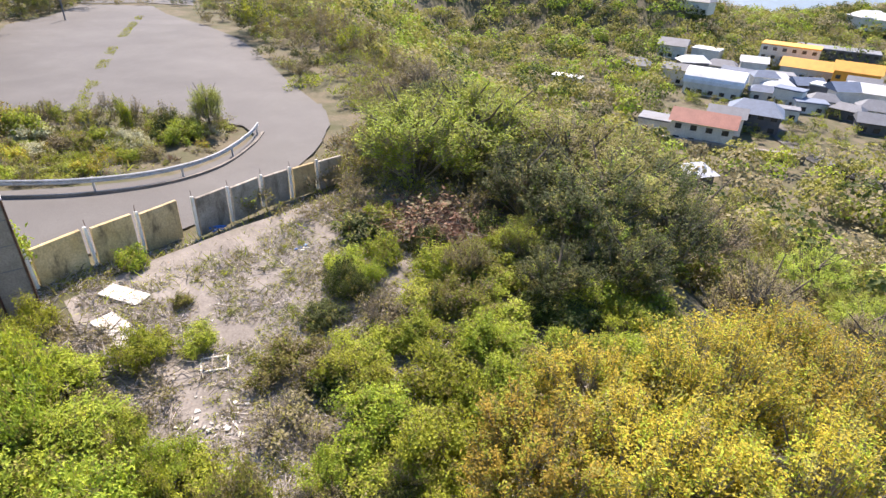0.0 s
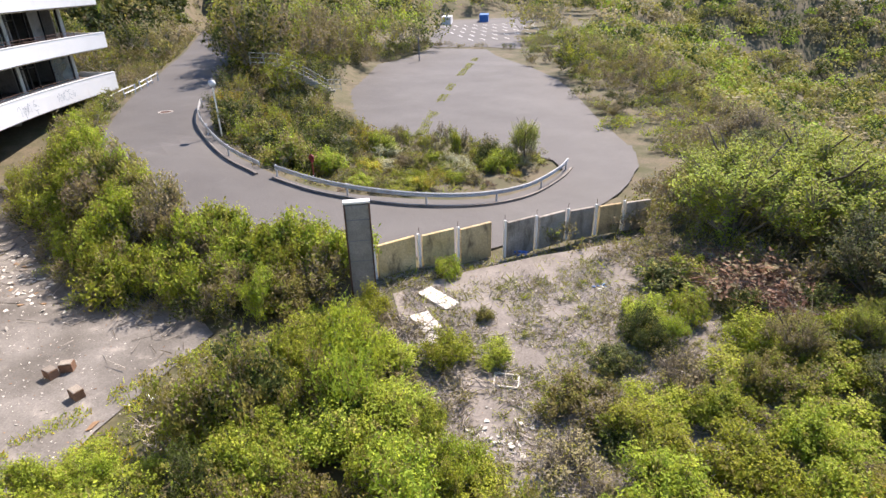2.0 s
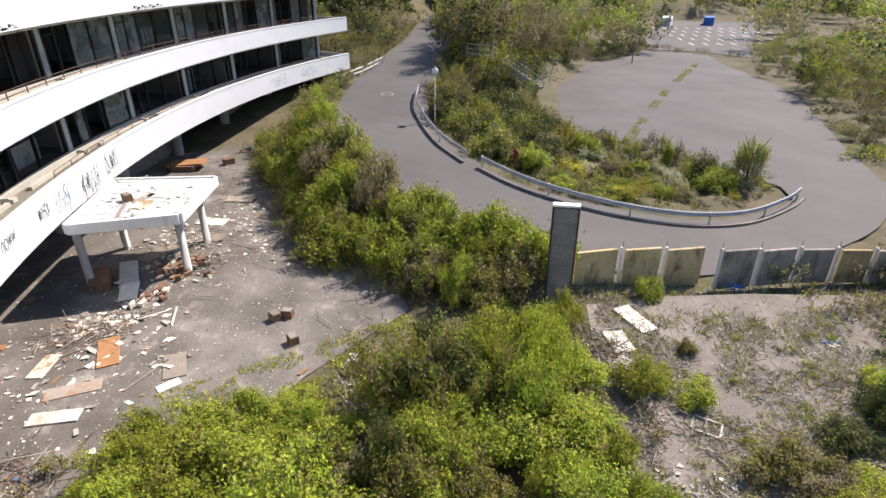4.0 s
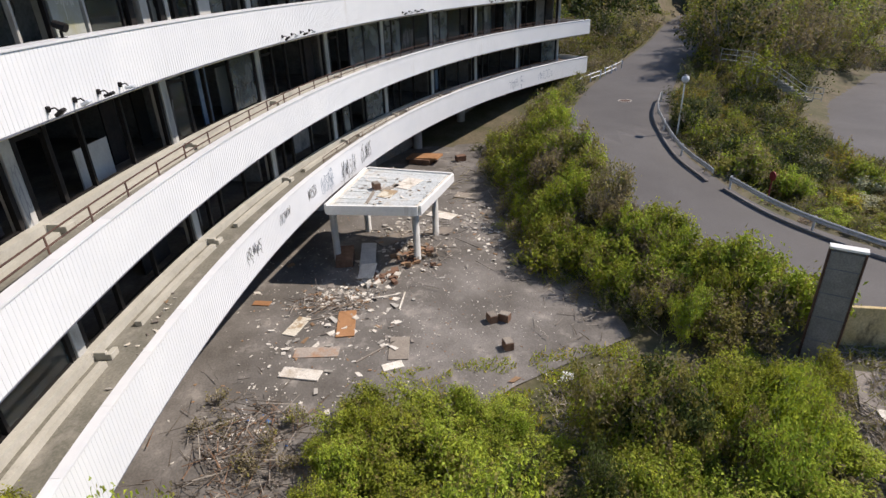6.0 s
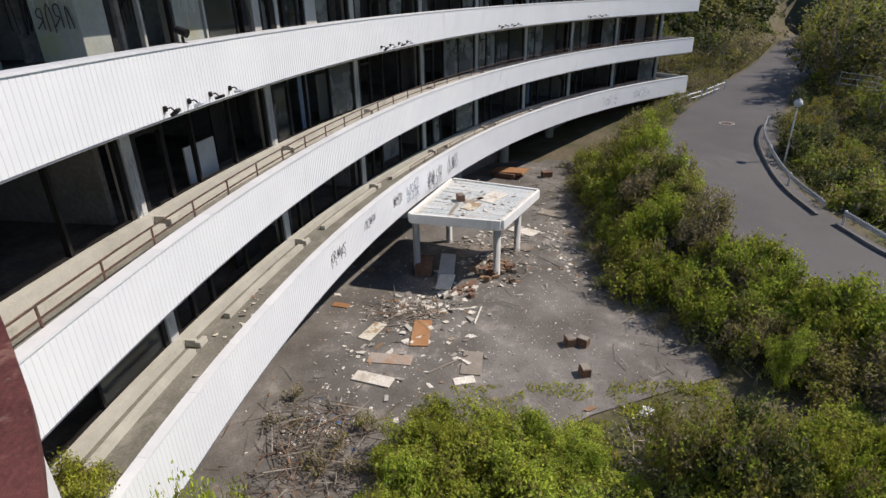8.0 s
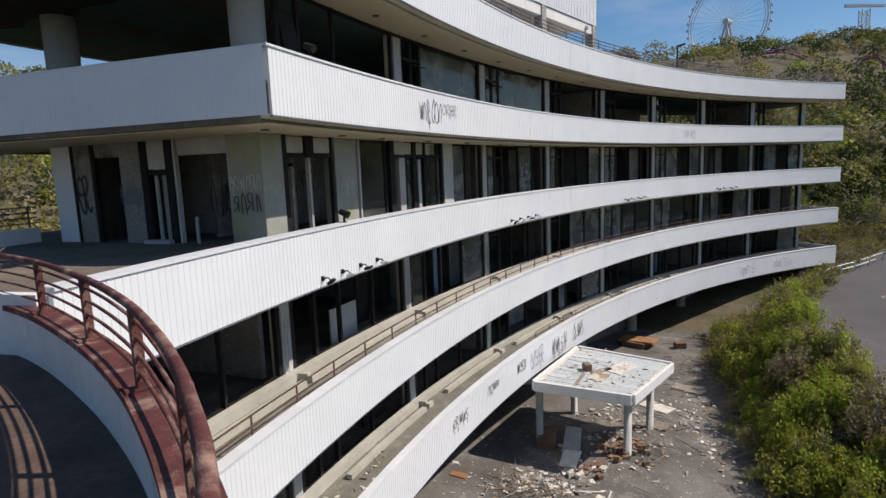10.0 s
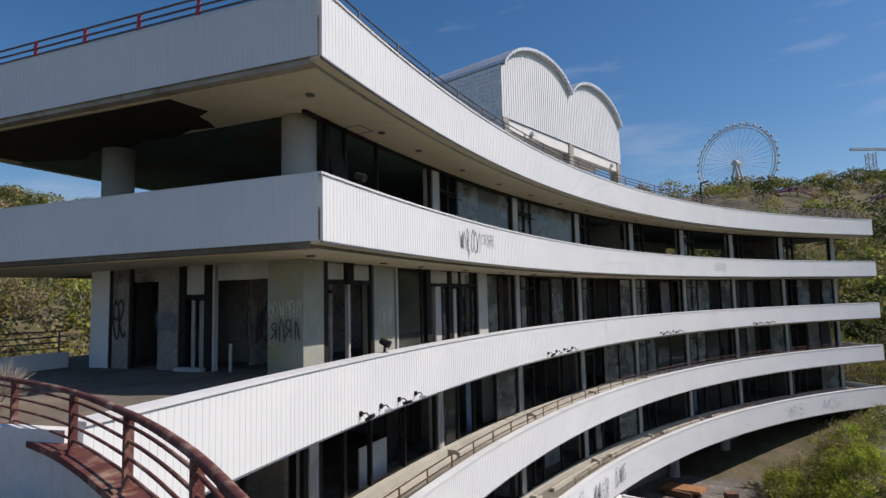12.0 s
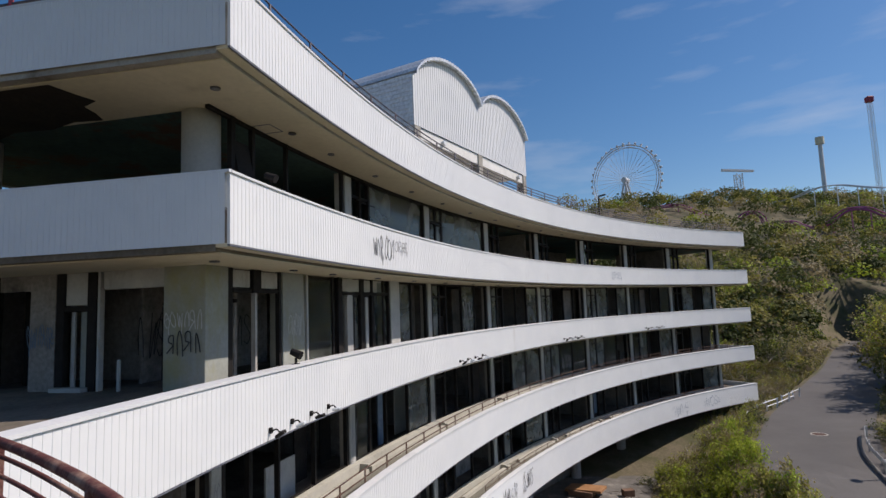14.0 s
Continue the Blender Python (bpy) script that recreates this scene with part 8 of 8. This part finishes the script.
def lattice(name, label, x, y, z0, h, w, mat, category="tower"):
    ob = thing(name, label, category, Matrix.Translation((x, y, z0)))
    for sx in (-1, 1):
        for sy in (-1, 1):
            bm = bmesh.new()
            add_tube(bm, [(sx * w, sy * w, 0), (sx * w, sy * w, h)], w * 0.12, 5)
            part("leg", bm, mat, ob)
    n_ = int(h / (2.4 * w))
    bm = bmesh.new()
    for i in range(n_):
        z, z2 = h * i / n_, h * (i + 1) / n_
        for a, b in (((-w, -w), (w, -w)), ((w, -w), (w, w)), ((w, w), (-w, w)), ((-w, w), (-w, -w))):
            add_tube(bm, [(a[0], a[1], z), (b[0], b[1], z2)], w * 0.07, 4)
            add_tube(bm, [(b[0], b[1], z), (a[0], a[1], z2)], w * 0.07, 4)
    part("bracing", bm, mat, ob)
    return ob


fw = thing("ferris_wheel", "white ferris wheel on the hilltop", "ferris wheel")
FD = 470.0
wd = Vector((-455.3, 116.5, 0)).normalized()
wc = Vector((-4.4, -1.6, 0)) + wd * FD
WR, WZ = 28.4, 108.0
wx = Vector((-wd.y, wd.x, 0))
wx = (wx * 0.90 + wd * 0.44).normalized()
for off in (-1.6, 1.6):
    bm = bmesh.new()
    nn = wx.cross(Vector((0, 0, 1)))
    add_tube(bm, [wc + nn * off + wx * (WR * math.cos(a)) + Vector((0, 0, WZ + WR * math.sin(a))) for a in (2 * math.pi * i / 72 for i in range(73))], 0.36, 5)
    add_tube(bm, [wc + nn * off + wx * (WR * 0.93 * math.cos(a)) + Vector((0, 0, WZ + WR * 0.93 * math.sin(a))) for a in (2 * math.pi * i / 72 for i in range(73))], 0.22, 5)
    part("rim", bm, "tower_white", fw)
for i in range(36):
    a = 2 * math.pi * i / 36
    p = wc + wx * (WR * math.cos(a)) + Vector((0, 0, WZ + WR * math.sin(a)))
    bm = bmesh.new()
    add_tube(bm, [wc + Vector((0, 0, WZ)), p], 0.10, 4)
    part("spoke", bm, "tower_white", fw)
    bm = bmesh.new()
    g_ = p + (wx * math.cos(a) + Vector((0, 0, math.sin(a)))) * 1.7
    add_box(bm, 1.7, 1.6, 1.9, Matrix.Translation(g_ - Vector((0, 0, 1.2))), 0.4)
    part("cabin", bm, "tower_white", fw)
bm = bmesh.new()
for s in (-1, 1):
    for o in (-5, 5):
        nn = wx.cross(Vector((0, 0, 1)))
        add_tube(bm, [wc + nn * (o * 0.4) + Vector((0, 0, WZ)), wc + nn * o + wx * (s * 11) + Vector((0, 0, WZ - 52))], 0.85, 6)
add_tube(bm, [wc + wx.cross(Vector((0, 0, 1))) * -3 + Vector((0, 0, WZ)), wc + wx.cross(Vector((0, 0, 1))) * 3 + Vector((0, 0, WZ))], 2.2, 12)
part("support", bm, "tower_white", fw)

x_, y_ = -269.0, 117.0
tw = lattice("lattice_tower", "pale lattice ride tower with a wide crossbar", x_, y_, ground_at(x_, y_) - 3, 71 - ground_at(x_, y_), 1.4, "tower_white")
bm = bmesh.new()
add_box(bm, 1.0, 17, 1.0, Matrix.Translation((0, 0, 71 - ground_at(x_, y_) + 1.0)) @ Matrix.Rotation(0.3, 4, 'Z'))
part("crossbar", bm, "tower_white", tw)
x_, y_ = -254.2, 145.7
tz = ground_at(x_, y_) - 3
ob = thing("viewing_tower", "plain pale round viewing tower", "tower", Matrix.Translation((x_, y_, tz)))
bm = bmesh.new()
add_tube(bm, [(0, 0, 0), (0, 0, 77.5 - tz)], 0.85, 12)
part("shaft", bm, "tower_white", ob)
bm = bmesh.new()
add_tube(bm, [(0, 0, 76 - tz), (0, 0, 77.5 - tz), (0, 0, 79.0 - tz)], 1.7, 14)
part("cabin", bm, "soffit", ob)
x_, y_ = -244.3, 161.3
tz = ground_at(x_, y_) - 3
tw = lattice("drop_tower", "tall drop tower with a red head", x_, y_, tz, 90.0 - tz, 0.7, "steel")
bm = bmesh.new()
add_box(bm, 2.6, 2.6, 2.4, Matrix.Translation((0, 0, 90.0 - tz + 0.02)), 0.3)
part("head", bm, "tower_red", tw)
# roller coaster in pink on the hill
rc = thing("roller_coaster", "pink-purple roller coaster track across the hillside", "roller coaster")
RIDES = [[(-216, 38, 38), (-214.1, 45.6, 41.9), (-212.2, 53.4, 43.3), (-210.1, 61, 44.9), (-207.7, 68.1, 44.9), (-205.4, 74.7, 41.1), (-201.5, 84.1, 35.7), (-198.9, 90, 32.4), (-197.5, 92.9, 31)],
         [(-201.6, 84.1, 34.5), (-200.8, 85.9, 38.2), (-199.9, 87.8, 39.9), (-198.9, 90, 39.9), (-198, 91.9, 37.7), (-197.6, 92.6, 33.8), (-196.8, 94.2, 33.6), (-195.3, 97.2, 35.5), (-194.1, 99.6, 35.2), (-192.3, 102.8, 33.1), (-190, 107, 33.4), (-187.2, 111.5, 37.3), (-185.7, 114, 37.8), (-183.8, 116.8, 37), (-181.8, 119.8, 34.4), (-178, 126, 31)]]
for ride in RIDES:
    crv = chain(ride, 2.0)
    for off in (-0.7, 0.7):
        bm = bmesh.new()
        add_tube(bm, [Vector(p) + Vector((off * 0.5, off, 0)) for p in crv], 0.22, 5)
        part("track", bm, "pink", rc)
    bm = bmesh.new()
    add_tube(bm, [Vector(p) - Vector((0, 0, 0.7)) for p in crv], 0.32, 6)
    part("spine", bm, "pink", rc)
    for p in crv[::3]:
        bm = bmesh.new()
        add_tube(bm, [Vector(p) - Vector((0, 0, 0.7)), (p[0], p[1], min(p[2] - 1.5, ground_at(p[0], p[1]) - 1))], 0.2, 5)
        part("support", bm, "pink", rc)
gc = thing("roller_coaster", "grey roller coaster track along the hilltop", "roller coaster")
crv = chain([(-245, 66, 47), (-241.5, 77.4, 50.8), (-238.6, 85.6, 52.2), (-236.3, 91.8, 51.4), (-233.3, 98.7, 48.8), (-229.3, 107.5, 47.2), (-225, 116, 48), (-221.4, 122.4, 50.5), (-217.9, 128.5, 51), (-211, 139.3, 48), (-204, 150, 47)], 2.0)
for off in (-0.7, 0.7):
    bm = bmesh.new()
    add_tube(bm, [Vector(p) + Vector((off * 0.5, off, 0)) for p in crv], 0.2, 5)
    part("track", bm, "tower_white", gc)
for p in crv[::3]:
    bm = bmesh.new()
    add_tube(bm, [Vector(p), (p[0], p[1], min(p[2] - 1.0, ground_at(p[0], p[1]) - 1))], 0.18, 5)
    part("support", bm, "tower_white", gc)
